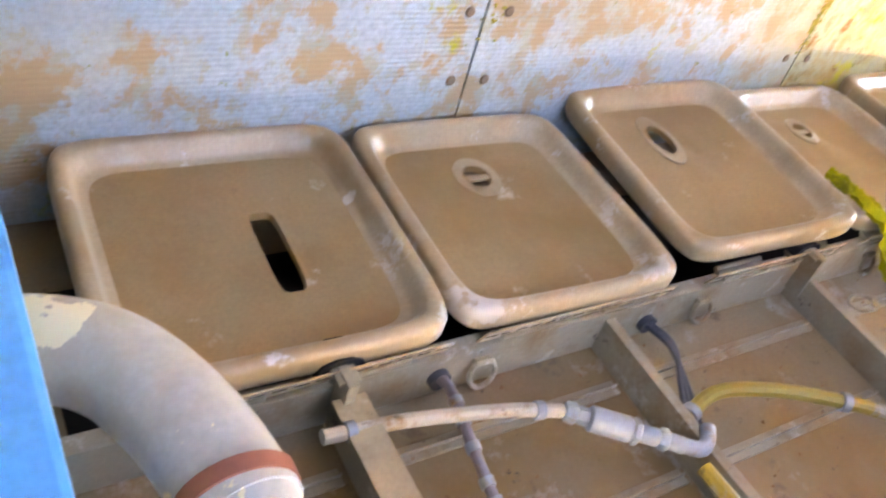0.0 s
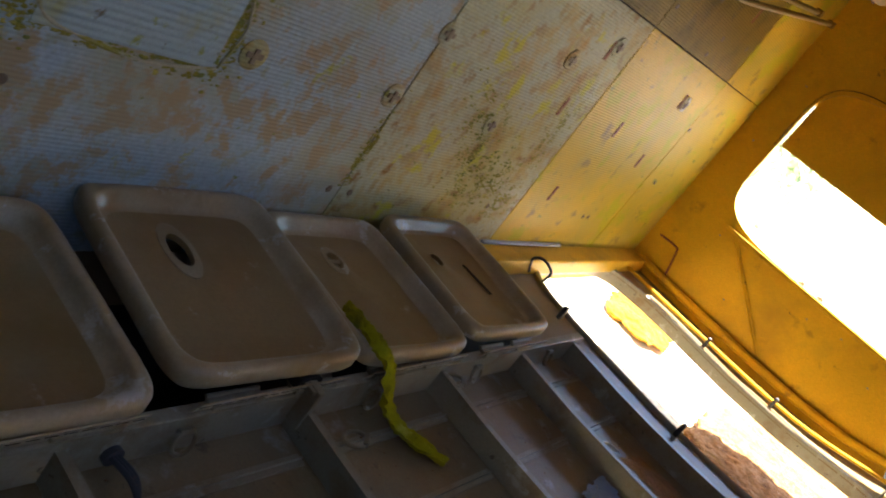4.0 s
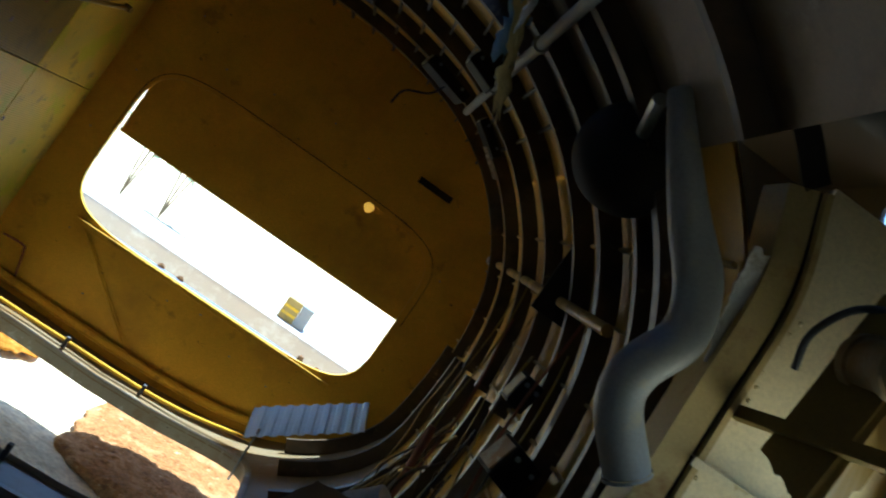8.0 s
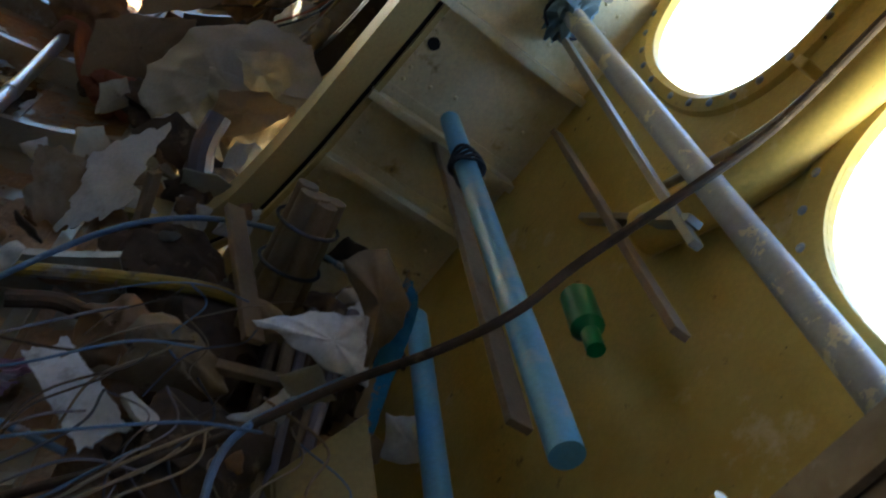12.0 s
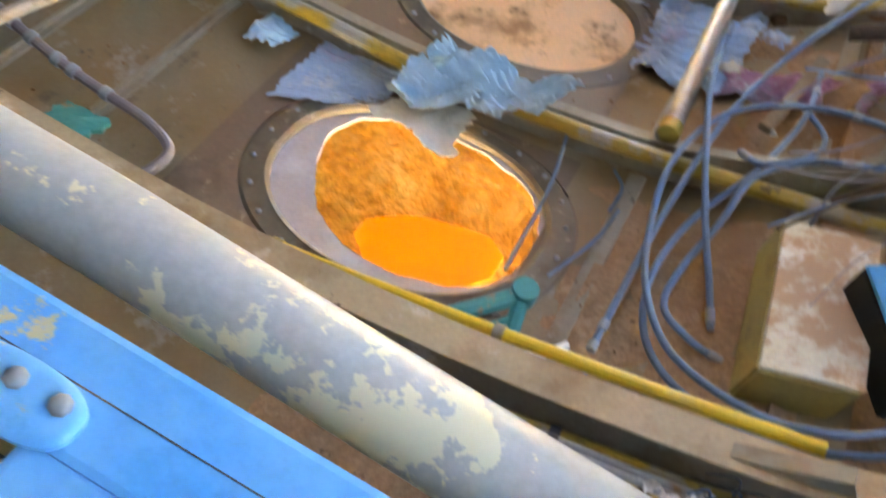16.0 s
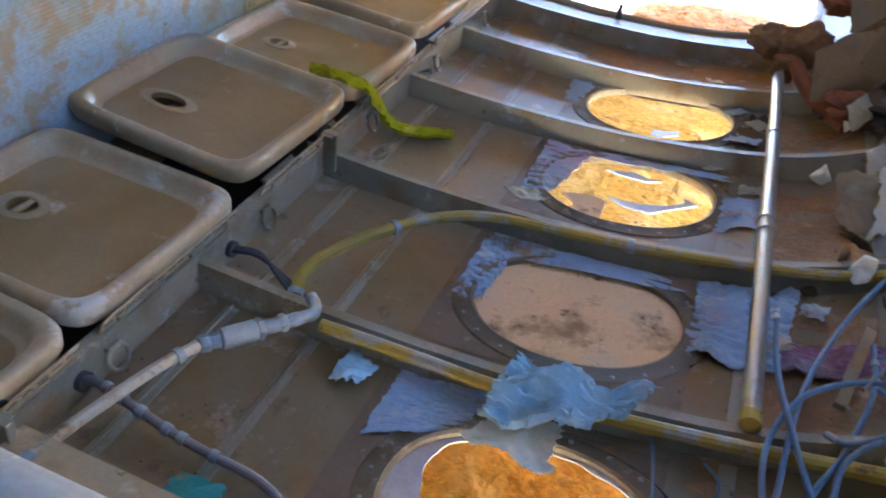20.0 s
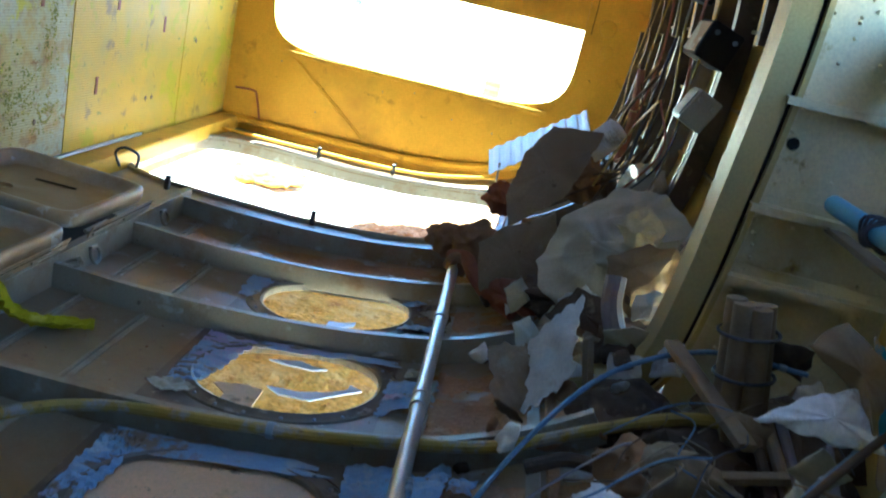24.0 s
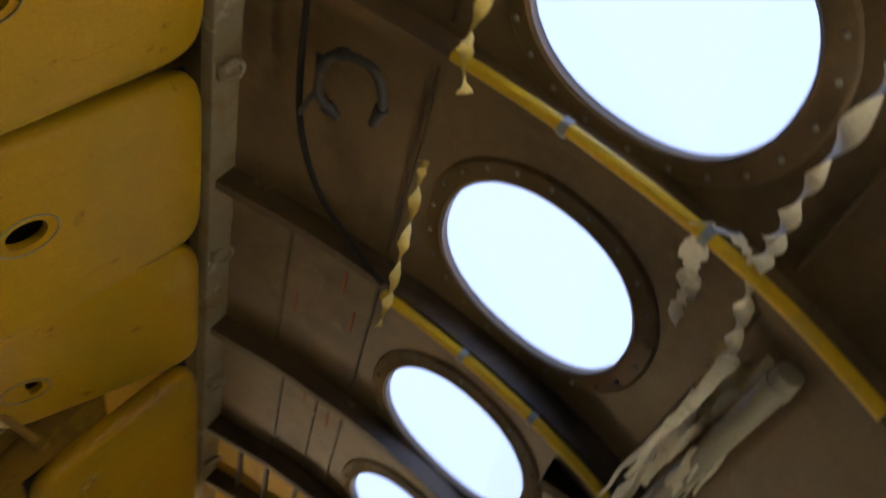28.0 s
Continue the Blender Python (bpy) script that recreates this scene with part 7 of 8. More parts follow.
for k, r in enumerate((0.075, 0.10, 0.125)):
    hose_line("thick_hose", [(1.86 - r * math.cos(t), 1.12 + 0.01 * k, 0.26 + r * math.sin(t)) for t in (0.1, 0.5, 0.9, 1.3, 1.7)], 0.014, M_HOSE if k == 1 else M_RIB, "thick dusty cream hose bending in the near bay")


rng = random.Random(23)
for k in range(34):
    x, y = rng.uniform(1.64, 1.86), rng.uniform(1.72, 2.05)
    a, d = rng.uniform(0.6, 2.6), rng.uniform(0.14, 0.32)
    z = 0.30 + 0.55 * (x - 1.55) + rng.uniform(0.03, 0.09)
    hose_line("fine_wire", [(x, y, z), (x + d * 0.35 * math.cos(a), y - d * 0.3 * math.sin(a), z + rng.uniform(-0.01, 0.03)), (x + d * 0.6 * math.cos(a + 0.5), y - d * 0.7 * math.sin(a), z + rng.uniform(-0.03, 0.02)), (x + d * math.cos(a + 0.3), y - d * math.sin(a), z - 0.03)], rng.uniform(0.0008, 0.0018), rng.choice((M_DEBRIS, M_WOOD, M_WOOD, M_CABLE, M_RUBBER, M_RUSTHOSE)), "fine dusty wire of a tangle on the debris", category="wire")


def green_clamp():
    ob = thing("teal_bracket", "teal painted cast bracket with a triangular opening", "bracket")
    a, b, c = Vector((1.212, 1.318, 0.215)), Vector((1.285, 1.40, 0.225)), Vector((1.298, 1.325, 0.212))
    for p, q, r in ((a, b, 0.011), (b, c, 0.010), (a, c, 0.009), (a.lerp(c, 0.5), b.lerp(c, 0.4), 0.006)):
        part("arm", rod_between(p, q, r, 8), M_TEAL, ob)
    part("boss", tube(bmesh.new(), [b - Vector((0, 0, 0.008)), b + Vector((0, 0, 0.014))], 0.016, 12), M_TEAL, ob, smooth=True)
    part("clip_wire", hose(bmesh.new(), [(1.30, 1.33, 0.215), (1.33, 1.335, 0.225), (1.355, 1.37, 0.222)], 0.005), M_FLAP, ob)
    return ob


green_clamp()
solid("grey_bracket", sheet([(0.66, 1.315, 0.165), (0.73, 1.315, 0.17), (0.735, 1.36, 0.165), (0.665, 1.36, 0.16)], 8, 0.01, 0.2, 6, 0.006), M_TEAL, "dusty grey-green bracket on the skin", "bracket")
for x0, y0, x1, y1 in ((1.22, 1.75, 1.25, 1.45), (1.355, 1.30, 1.40, 1.42), (1.31, 1.69, 1.33, 1.62), (1.30, 1.47, 1.34, 1.63)):
    hose_line("thin_wire", [(x0, y0, 0.19), ((x0 + x1) / 2 + 0.01, (y0 + y1) / 2, 0.20), (x1, y1, 0.185)], 0.0025, M_CABLE, "thin loose grey wire on the skin", category="wire")

# ---------------------------------------------------------------- debris along the crown side
def rag(name, mat, corners, label, cat, amp=0.03, ragged=0.15, seed=0, n=16, thick=0.003, freq=4.0):
    return solid(name, sheet(corners, n, amp, ragged * 0.75, seed, thick, freq), mat, label, cat, smooth=True, angle=45)


def draped(name, outline, mat, label, cat, bulge=0.03, seed=0, crease=0.012, freq=9.0, thick=0.003, rings=13, n=64, pull=(1.0, 1.0, 1.0)):
    """A thin sheet inside a closed outline, bulging and creased towards its front."""
    o = [Vector(p) for p in outline]
    c = sum(o, Vector()) / len(o)
    nrm = Vector()
    for a, b in zip(o, o[1:] + o[:1]):
        nrm += (a - c).cross(b - c)
    nrm.normalize()
    if nrm.y > 0:
        nrm = -nrm
    total = len(o)
    edge = []
    for k in range(n):
        f = k * total / n
        p = o[int(f) % total].lerp(o[(int(f) + 1) % total], f - int(f))
        edge.append(p + Vector((noise.noise(p * 40), noise.noise(p * 40 + Vector((5, 0, 0))), noise.noise(p * 40 + Vector((0, 7, 0))))) * 0.006)
    bm = bmesh.new()
    lays = []
    for lay in (0, 1):
        g = []
        for r in range(rings):
            w = 1 - r / rings
            row = []
            for p in edge:
                q = c.lerp(p, w)
                u = Vector((q.x * pull[0] + q.z * (1 - pull[0]), q.y * pull[1], q.z * pull[2]))
                ridge = abs(noise.noise(u * freq + Vector((seed, 0, 0)))) + 0.5 * abs(noise.noise(u * freq * 2.3 + Vector((0, seed, 0))))
                row.append(bm.verts.new(q + nrm * (bulge * (1 - w * w) + crease * (0.5 - ridge) * 2 - lay * thick)))
            g.append(row)
        mid = bm.verts.new(c + nrm * (bulge - lay * thick))
        for r0, r1 in zip(g, g[1:]):
            for k in range(n):
                bm.faces.new((r0[k], r0[(k + 1) % n], r1[(k + 1) % n], r1[k]))
        for k in range(n):
            bm.faces.new((g[-1][k], g[-1][(k + 1) % n], mid))
        lays.append(g)
    for k in range(n):
        bm.faces.new((lays[0][0][k], lays[0][0][(k + 1) % n], lays[1][0][(k + 1) % n], lays[1][0][k]))
    return solid(name, bm, mat, label, cat, smooth=True, angle=60)


draped("cardboard_flap", [(1.369, 2.958, 0.388), (1.431, 2.962, 0.448), (1.538, 2.956, 0.514), (1.556, 2.934, 0.443), (1.53, 2.915, 0.35), (1.431, 2.916, 0.277), (1.396, 2.923, 0.274)], M_CARD, "bent tan cardboard flap standing in the debris", "cardboard", 0.012, 41, 0.004)
draped("cardboard_sheet", [(1.484, 3.094, 0.701), (1.612, 3.074, 0.719), (1.588, 3.042, 0.636), (1.553, 3.009, 0.544), (1.432, 2.99, 0.441), (1.407, 3.024, 0.504), (1.429, 3.071, 0.623)], M_CARD, "large grey-tan board leaning over the debris", "cardboard", 0.008, 42, 0.005)
draped("plastic_sheet", [(1.505, 2.738, 0.443), (1.544, 2.773, 0.546), (1.649, 2.779, 0.638), (1.744, 2.753, 0.654), (1.827, 2.692, 0.586), (1.774, 2.679, 0.517), (1.747, 2.644, 0.423), (1.658, 2.661, 0.393), (1.577, 2.677, 0.365), (1.526, 2.706, 0.389)], M_PLASTIC, "large crumpled dirty white plastic sheet on the debris", "plastic sheet", 0.045, 43, 0.024, 6.5, rings=30, n=110, pull=(0.6, 1.0, 1.1))
draped("plastic_sheet", [(1.60, 2.66, 0.53), (1.69, 2.64, 0.56), (1.79, 2.63, 0.55), (1.80, 2.62, 0.50), (1.70, 2.62, 0.49), (1.62, 2.64, 0.49)], M_PLASTIC, "folded edge of a dirty white plastic sheet", "plastic sheet", 0.02, 44, 0.012, 14)
rag("torn_board", M_TORN, [(1.585, 2.451, 0.48), (1.593, 2.351, 0.353), (1.528, 2.339, 0.259), (1.51, 2.433, 0.371)], "torn jagged cream board leaning on the frames", "board", 0.010, 0.17, 45, 22, 0.003, 6.0)
rag("torn_board", M_CARD, [(1.433, 2.416, 0.343), (1.531, 2.434, 0.37), (1.54, 2.35, 0.266), (1.47, 2.342, 0.257)], "torn brown half of a folded cream board", "board", 0.010, 0.17, 46, 22, 0.003, 6.0)
draped("tan_board", [(1.663, 2.626, 0.459), (1.777, 2.608, 0.521), (1.797, 2.558, 0.39), (1.759, 2.55, 0.33), (1.72, 2.586, 0.397)], M_CARD, "folded tan board in the debris", "board", 0.02, 46, 0.008)
draped("tan_board", [(1.63, 2.60, 0.52), (1.694, 2.595, 0.569), (1.761, 2.58, 0.58), (1.733, 2.55, 0.521), (1.684, 2.57, 0.459), (1.65, 2.59, 0.477)], M_CARD, "creased tan board on the edge of the plastic sheet", "board", 0.004, 61, 0.005)
draped("tan_board", [(1.76, 2.58, 0.581), (1.774, 2.575, 0.556), (1.822, 2.57, 0.371), (1.779, 2.565, 0.359), (1.724, 2.57, 0.375), (1.694, 2.57, 0.468), (1.732, 2.55, 0.523)], M_CARD, "tall folded tan board standing in the debris", "board", 0.006, 62, 0.012, 16)
draped("olive_flap", [(1.607, 2.61, 0.596), (1.691, 2.605, 0.648), (1.735, 2.60, 0.607), (1.722, 2.59, 0.575), (1.663, 2.60, 0.556), (1.641, 2.605, 0.594)], M_PLASTIC, "torn raised flap of the dirty white plastic sheet", "plastic sheet", 0.008, 63, 0.008, 16)
draped("cream_board", [(1.538, 2.57, 0.379), (1.592, 2.58, 0.452), (1.662, 2.57, 0.437), (1.67, 2.55, 0.381), (1.625, 2.55, 0.36)], M_DEBRIS, "dusty brown board behind the torn cream board", "board", 0.006, 64, 0.006)
draped("tan_board", [(1.68, 2.60, 0.53), (1.75, 2.59, 0.56), (1.77, 2.585, 0.49), (1.71, 2.58, 0.44), (1.67, 2.59, 0.48)], M_CARD, "folded tan board on the plastic sheet", "board", 0.015, 47, 0.008)
draped("white_flap", [(1.755, 1.905, 0.545), (1.833, 1.932, 0.589), (1.876, 1.938, 0.603), (1.911, 1.885, 0.546), (1.871, 1.888, 0.544)], M_FLAP, "white bent metal flap with a sharp point", "flap", 0.01, 48, 0.003)
draped("tan_flap", [(1.817, 1.975, 0.634), (1.858, 1.99, 0.676), (1.911, 1.967, 0.639), (1.925, 1.95, 0.608), (1.90, 1.89, 0.55), (1.873, 1.955, 0.602)], M_CARD, "curled tan sheet above the white flap", "flap", 0.012, 49, 0.006)
rag("blue_flap", M_BOXBLUE, [(1.90, 1.99, 0.66), (1.94, 1.98, 0.63), (1.97, 1.9, 0.48), (1.93, 1.9, 0.50)], "dark blue sheet behind the tan flap", "flap", 0.01, 0.1, 50)
rag("white_scrap", M_FLAP, [(1.565, 1.92, 0.36), (1.60, 1.94, 0.39), (1.70, 1.83, 0.40), (1.66, 1.80, 0.37)], "pale blue-white bent metal scrap", "scrap", 0.012, 0.12, 51)
draped("brown_rag", [(1.637, 1.998, 0.407), (1.705, 2.011, 0.429), (1.778, 1.989, 0.417), (1.80, 1.955, 0.40), (1.772, 1.945, 0.38), (1.645, 1.943, 0.352)], M_CARD, "brown folded leathery rag", "rag", 0.04, 52, 0.02, 14)
draped("brown_rag", [(1.60, 2.01, 0.38), (1.65, 2.03, 0.42), (1.70, 2.0, 0.42), (1.69, 1.95, 0.37), (1.62, 1.95, 0.34)], M_BROWNCLOTH, "torn brown cloth on the debris", "rag", 0.03, 53, 0.02, 16)
for k, (c, r, m, lab) in enumerate((((1.29, 3.22, 0.30), (0.075, 0.05, 0.05), M_BROWNCLOTH, "heap of tan cloth by the side door"), ((1.36, 3.16, 0.33), (0.07, 0.05, 0.06), M_BROWNCLOTH, "heap of tan cloth by the side door"), ((1.41, 3.2, 0.46), (0.06, 0.05, 0.045), M_REDCLOTH, "pinkish brown cloth heap"), ((1.60, 3.22, 0.56), (0.06, 0.06, 0.07), M_BROWNCLOTH, "dark brown lump in the debris"), ((1.50, 2.88, 0.30), (0.09, 0.06, 0.04), M_REDCLOTH, "red-brown cloth under the cardboard"), ((1.60, 2.80, 0.34), (0.12, 0.08, 0.05), M_DEBRIS, "dark heap of dusty debris"), ((1.72, 2.52, 0.36), (0.08, 0.10, 0.06), M_DEBRIS, "dark heap of dusty debris"), ((1.70, 2.30, 0.32), (0.10, 0.10, 0.06), M_DEBRIS, "dark heap of dusty debris"), ((1.78, 2.10, 0.36), (0.09, 0.12, 0.07), M_DEBRIS, "dark heap of dusty debris"), ((1.80, 1.85, 0.36), (0.10, 0.10, 0.07), M_DEBRIS, "dark heap of dusty debris"), ((1.93, 2.15, 0.38), (0.10, 0.14, 0.09), M_DEBRIS, "dark heap of dusty debris"), ((1.74, 3.05, 0.60), (0.06, 0.09, 0.07), M_PLASTIC, "crumpled plastic heap by the crown"), ((1.70, 3.35, 0.52), (0.07, 0.12, 0.08), M_DEBRIS, "dark heap of dusty debris"))):
    solid("rubble_mound", lump(c, r, k * 1.7, 0.32, 2.6), m, lab, "debris", group="heaps of debris", smooth=True, angle=55)
hose_line("red_scarf", [(1.30, 3.12, 0.285), (1.345, 3.09, 0.30), (1.37, 3.02, 0.29), (1.42, 2.93, 0.27), (1.49, 2.86, 0.26)], 0.02, M_REDCLOTH, "twisted red-brown cloth tied to the floor tube", category="cloth")
hose_line("cloth_knot", [(1.30, 3.10, 0.26), (1.315, 3.09, 0.295), (1.34, 3.09, 0.285), (1.335, 3.09, 0.25)], 0.016, M_BROWNCLOTH, "tan cloth knotted round the floor tube", category="cloth")
hose_line("thick_brown_hose", [(1.655, 2.55, 0.50), (1.66, 2.52, 0.44), (1.70, 2.50, 0.37), (1.77, 2.49, 0.31), (1.85, 2.44, 0.29), (1.92, 2.36, 0.30)], 0.022, M_RUSTHOSE, "thick mauve-brown hose curving through the debris")
hose_line("bent_pipe", [(1.52, 2.06, 0.31), (1.58, 2.07, 0.335), (1.64, 2.06, 0.335), (1.67, 2.04, 0.31)], 0.012, M_DEBRIS, "bent dusty pipe on the skin", category="pipe")
for a, b, w, lab in (((1.605, 2.36, 0.43), (1.645, 2.34, 0.27), 0.03, "dusty wooden lath standing in the debris"), ((1.50, 1.98, 0.30), (1.46, 1.80, 0.28), 0.018, "thin tan lath on the skin"), ((1.80, 2.0, 0.46), (1.72, 2.24, 0.50), 0.03, "dark wooden bar across the debris"), ((1.86, 1.98, 0.44), (1.72, 1.98, 0.40), 0.02, "tan wooden bar in the debris"), ((1.64, 2.85, 0.33), (1.52, 2.62, 0.29), 0.03, "tan lath beside the torn board")):
    A, B = Vector(a), Vector(b)
    d = (B - A).normalized()
    bm = bmesh.new()
    q = d.to_track_quat("Z", "Y").to_matrix().to_4x4()
    box(bm, (-w / 2, -0.006, 0), (w / 2, 0.006, (B - A).length), 0.002, Matrix.Translation(A) @ q)
    solid("wooden_lath", bm, M_WOOD, lab, "lath", group="laths in the debris")


def tied_bundle():
    ob = thing("tied_tube_bundle", "bundle of dusty tan tubes tied with wire", "bundle")
    for k, (dx, dy) in enumerate(((0, 0), (0.025, 0.01), (-0.02, 0.015), (0.01, -0.02), (-0.015, -0.012))):
        part("tube", rod_between((1.795 + dx, 2.16 + dy, 0.62), (1.835 + dx * 1.3, 2.14 + dy, 0.40), 0.016, 12), M_WOOD, ob, smooth=True)
    for f in (0.2, 0.5):
        p = Vector((1.795, 2.16, 0.62)).lerp(Vector((1.835, 2.14, 0.40)), f)
        part("wire_tie", tube(bmesh.new(), [p + Vector((0.045 * math.cos(a), 0.04 * math.sin(a), 0.008 * math.cos(a))) for a in (2 * math.pi * i / 20 for i in range(21))], 0.003, 6, caps=False), M_RUBBER, ob)
    return ob


tied_bundle()


def accordion_hose():
    path = smooth_path([(1.60, 3.25, 0.64), (1.63, 3.22, 0.68), (1.66, 3.20, 0.72)], 14)
    bm = bmesh.new()
    tube(bm, path, [0.034 + 0.005 * (i % 2) for i in range(len(path))], 18)
    return solid("accordion_hose", bm, M_FLAP, "white ribbed hose end in the debris", "hose", smooth=False)


accordion_hose()
rng = random.Random(11)
SCRAP = (M_CARD, M_TORN, M_DEBRIS, M_DEBRIS, M_BROWNCLOTH, M_BROWNCLOTH, M_DEBRIS, M_WOOD)
for k in range(60):
    y = rng.uniform(1.75, 3.35)
    x = rng.uniform(1.42, 1.80)
    base = 0.20 + 0.5 * max(0, x - 1.42)
    z = base + rng.uniform(0.01, 0.07) * (1.3 if y < 2.6 else 1.8)
    s = rng.uniform(0.012, 0.038)
    m = pose(x, y, z, rng.uniform(-50, 50), rng.uniform(-50, 50), rng.uniform(0, 180))
    mt = rng.choice(SCRAP)
    draped("debris_scrap", [m @ Vector((s * rng.uniform(0.6, 1.2) * math.cos(a), 0.8 * s * rng.uniform(0.5, 1.2) * math.sin(a), 0)) for a in (0.2, 1.1, 2.0, 2.9, 3.8, 4.7, 5.6)], mt, {M_CARD: "torn scrap of tan cardboard", M_TORN: "torn scrap of cream board", M_DEBRIS: "dusty dark scrap of lining", M_PLASTIC: "dirty scrap of white plastic", M_BROWNCLOTH: "torn scrap of brown cloth", M_FLAP: "torn scrap of whitish lining", M_WOOD: "splintered scrap of dusty wood"}[mt], "scrap", 0.008, k, 0.006, 20, 0.002, 3, 21)
for k in range(16):
    y = rng.uniform(2.95, 3.6)
    hose_line("loose_wire", [(rng.uniform(1.55, 1.75), y, rng.uniform(0.4, 0.6)), (rng.uniform(1.66, 1.76), y + rng.uniform(-0.1, 0.1), rng.uniform(0.6, 0.75)), (rng.uniform(1.70, 1.78), y + rng.uniform(-0.15, 0.15), rng.uniform(0.75, 1.0))], rng.uniform(0.002, 0.005), rng.choice((M_RUBBER, M_RUST, M_CROWNRIB, M_DEBRIS)), "loose wire hanging in the crown debris", category="wire")

rng = random.Random(58)
for k in range(14):
    x, y = rng.uniform(1.46, 1.78), rng.uniform(1.15, 1.25)
    z, w = 0.235 + max(0, x - 1.45) * 0.27 + rng.uniform(0.0, 0.03), rng.uniform(0.012, 0.028)
    m = pose(x, y, z, rng.uniform(-40, 40), rng.uniform(-40, 40), rng.uniform(0, 180))
    mt, lab = rng.choice(((M_NAVY, "crumpled navy rag scrap in the near bay"), (M_FLAP, "crumpled grey-white rag scrap in the near bay"), (M_DEBRIS, "dusty dark lining scrap in the near bay"), (M_BROWNCLOTH, "brown rag scrap in the near bay")))
    draped("rag_scrap", [m @ Vector((w * rng.uniform(0.6, 1.2) * math.cos(a), 0.8 * w * rng.uniform(0.5, 1.2) * math.sin(a), 0)) for a in (0.2, 1.1, 2.0, 2.9, 3.8, 4.7, 5.6)], mt, lab, "rag", 0.010, k, 0.008, 30, 0.002, 5, 28)
rng = random.Random(314)
BOARDS = ((M_CARD, "bent torn piece of tan cardboard in the debris", "cardboard"), (M_PLASTIC, "crumpled piece of dirty white plastic", "plastic"), (M_DEBRIS, "dusty dark lining piece in the debris", "lining"), (M_TORN, "torn cream board piece in the debris", "board"), (M_CARD, "creased grey-tan board piece in the debris", "board"), (M_BROWNCLOTH, "crumpled brown cloth piece in the debris", "cloth"), (M_FLAP, "bent whitish lining piece in the debris", "lining"))
for k in range(46):
    if k < 30:
        x, y = rng.uniform(1.46, 1.78), rng.uniform(2.38, 3.3)
        z = 0.22 + 0.55 * max(0, x - 1.42) + rng.uniform(0.0, 0.11)
    else:
        x, y = rng.uniform(1.80, 2.04), rng.uniform(1.92, 2.36)
        z = rng.uniform(0.33, 0.50)
    w, h = rng.uniform(0.025, 0.06), rng.uniform(0.02, 0.05)
    m = pose(x, y, z, rng.uniform(35, 110), rng.uniform(-40, 40), rng.uniform(-50, 50))
    quad = [(-w, -h), (-0.2 * w, -h * rng.uniform(0.7, 1.1)), (w, -h * rng.uniform(0.5, 1)), (w * rng.uniform(0.7, 1.1), 0.1 * h), (w * rng.uniform(0.4, 1), h), (0, h * rng.uniform(0.6, 1.2)), (-w, h * rng.uniform(0.6, 1))]
    mt, lab, cat = rng.choice(BOARDS)
    draped(cat.replace(" ", "_") + "_piece", [m @ Vector((u, v, 0)) for u, v in quad], mt, lab, cat, rng.uniform(0.002, 0.014), k, rng.uniform(0.003, 0.009), rng.uniform(8, 16), 0.0025, 7, 42)

# ---------------------------------------------------------------- wing-root bay
def stiffener(z, label="pressed stiffener on the wing-root bulkhead"):
    bm = bmesh.new()
    sec = [(0.0, -0.002), (0.0, 0.020), (0.002, 0.020), (0.002, 0.0005), (0.034, 0.0005), (0.034, -0.014), (0.0315, -0.014), (0.0315, -0.002)]
    for x0, x1 in ((1.815, 2.115),):
        va = [[bm.verts.new((x, Y_RING - 0.011 - u, z + v)) for u, v in sec] for x in (x0, x1)]
        for i in range(len(sec)):
            j = (i + 1) % len(sec)
            bm.faces.new((va[0][i], va[1][i], va[1][j], va[0][j]))
        bm.faces.new(va[0]), bm.faces.new(va[1])
    return part("stiffener", bm, M_WHITE, root)


root = bpy.data.objects["wall_wing_root"]
for z in (0.60, 0.735, 0.925, 1.235):
    stiffener(z)
rivet_bm = bmesh.new()
bmesh.ops.create_uvsphere(rivet_bm, u_segments=8, v_segments=5, radius=0.0048)
RIVET = finish(rivet_bm, "rivet", M_WHITE, True)
for i in range(104):
    if i < 46:
        x, z = 1.845 + 0.006 * math.sin(i), 0.45 + i * 0.023
    elif i < 74:
        x, z = 2.075, 0.5 + (i - 46) * 0.035
    else:
        rr = random.Random(i)
        x, z = rr.uniform(1.87, 2.05), rr.uniform(0.95, 1.2) if i % 3 else rr.uniform(0.62, 1.5)
    o = new("rivet", RIVET)
    o.parent, o.location, o.rotation_euler = root, (x, Y_RING - 0.0115, z), (radians(90), 0, 0)
    o.scale = (0.8, 0.8, 0.8)
for x, z in ((2.036, 1.072), (2.057, 1.093), (2.05, 1.14)):
    part("stud", tube(bmesh.new(), [(x, Y_RING - 0.011, z), (x, Y_RING - 0.03, z)], 0.008, 10), M_RIB, root)
for x, z, r in ((1.857, 0.847, 0.011), (1.99, 1.06, 0.004)):
    part("drilled_hole", tube(bmesh.new(), [(x, Y_RING - 0.0125, z), (x, Y_RING - 0.0105, z)], r, 14), M_DARK, root)


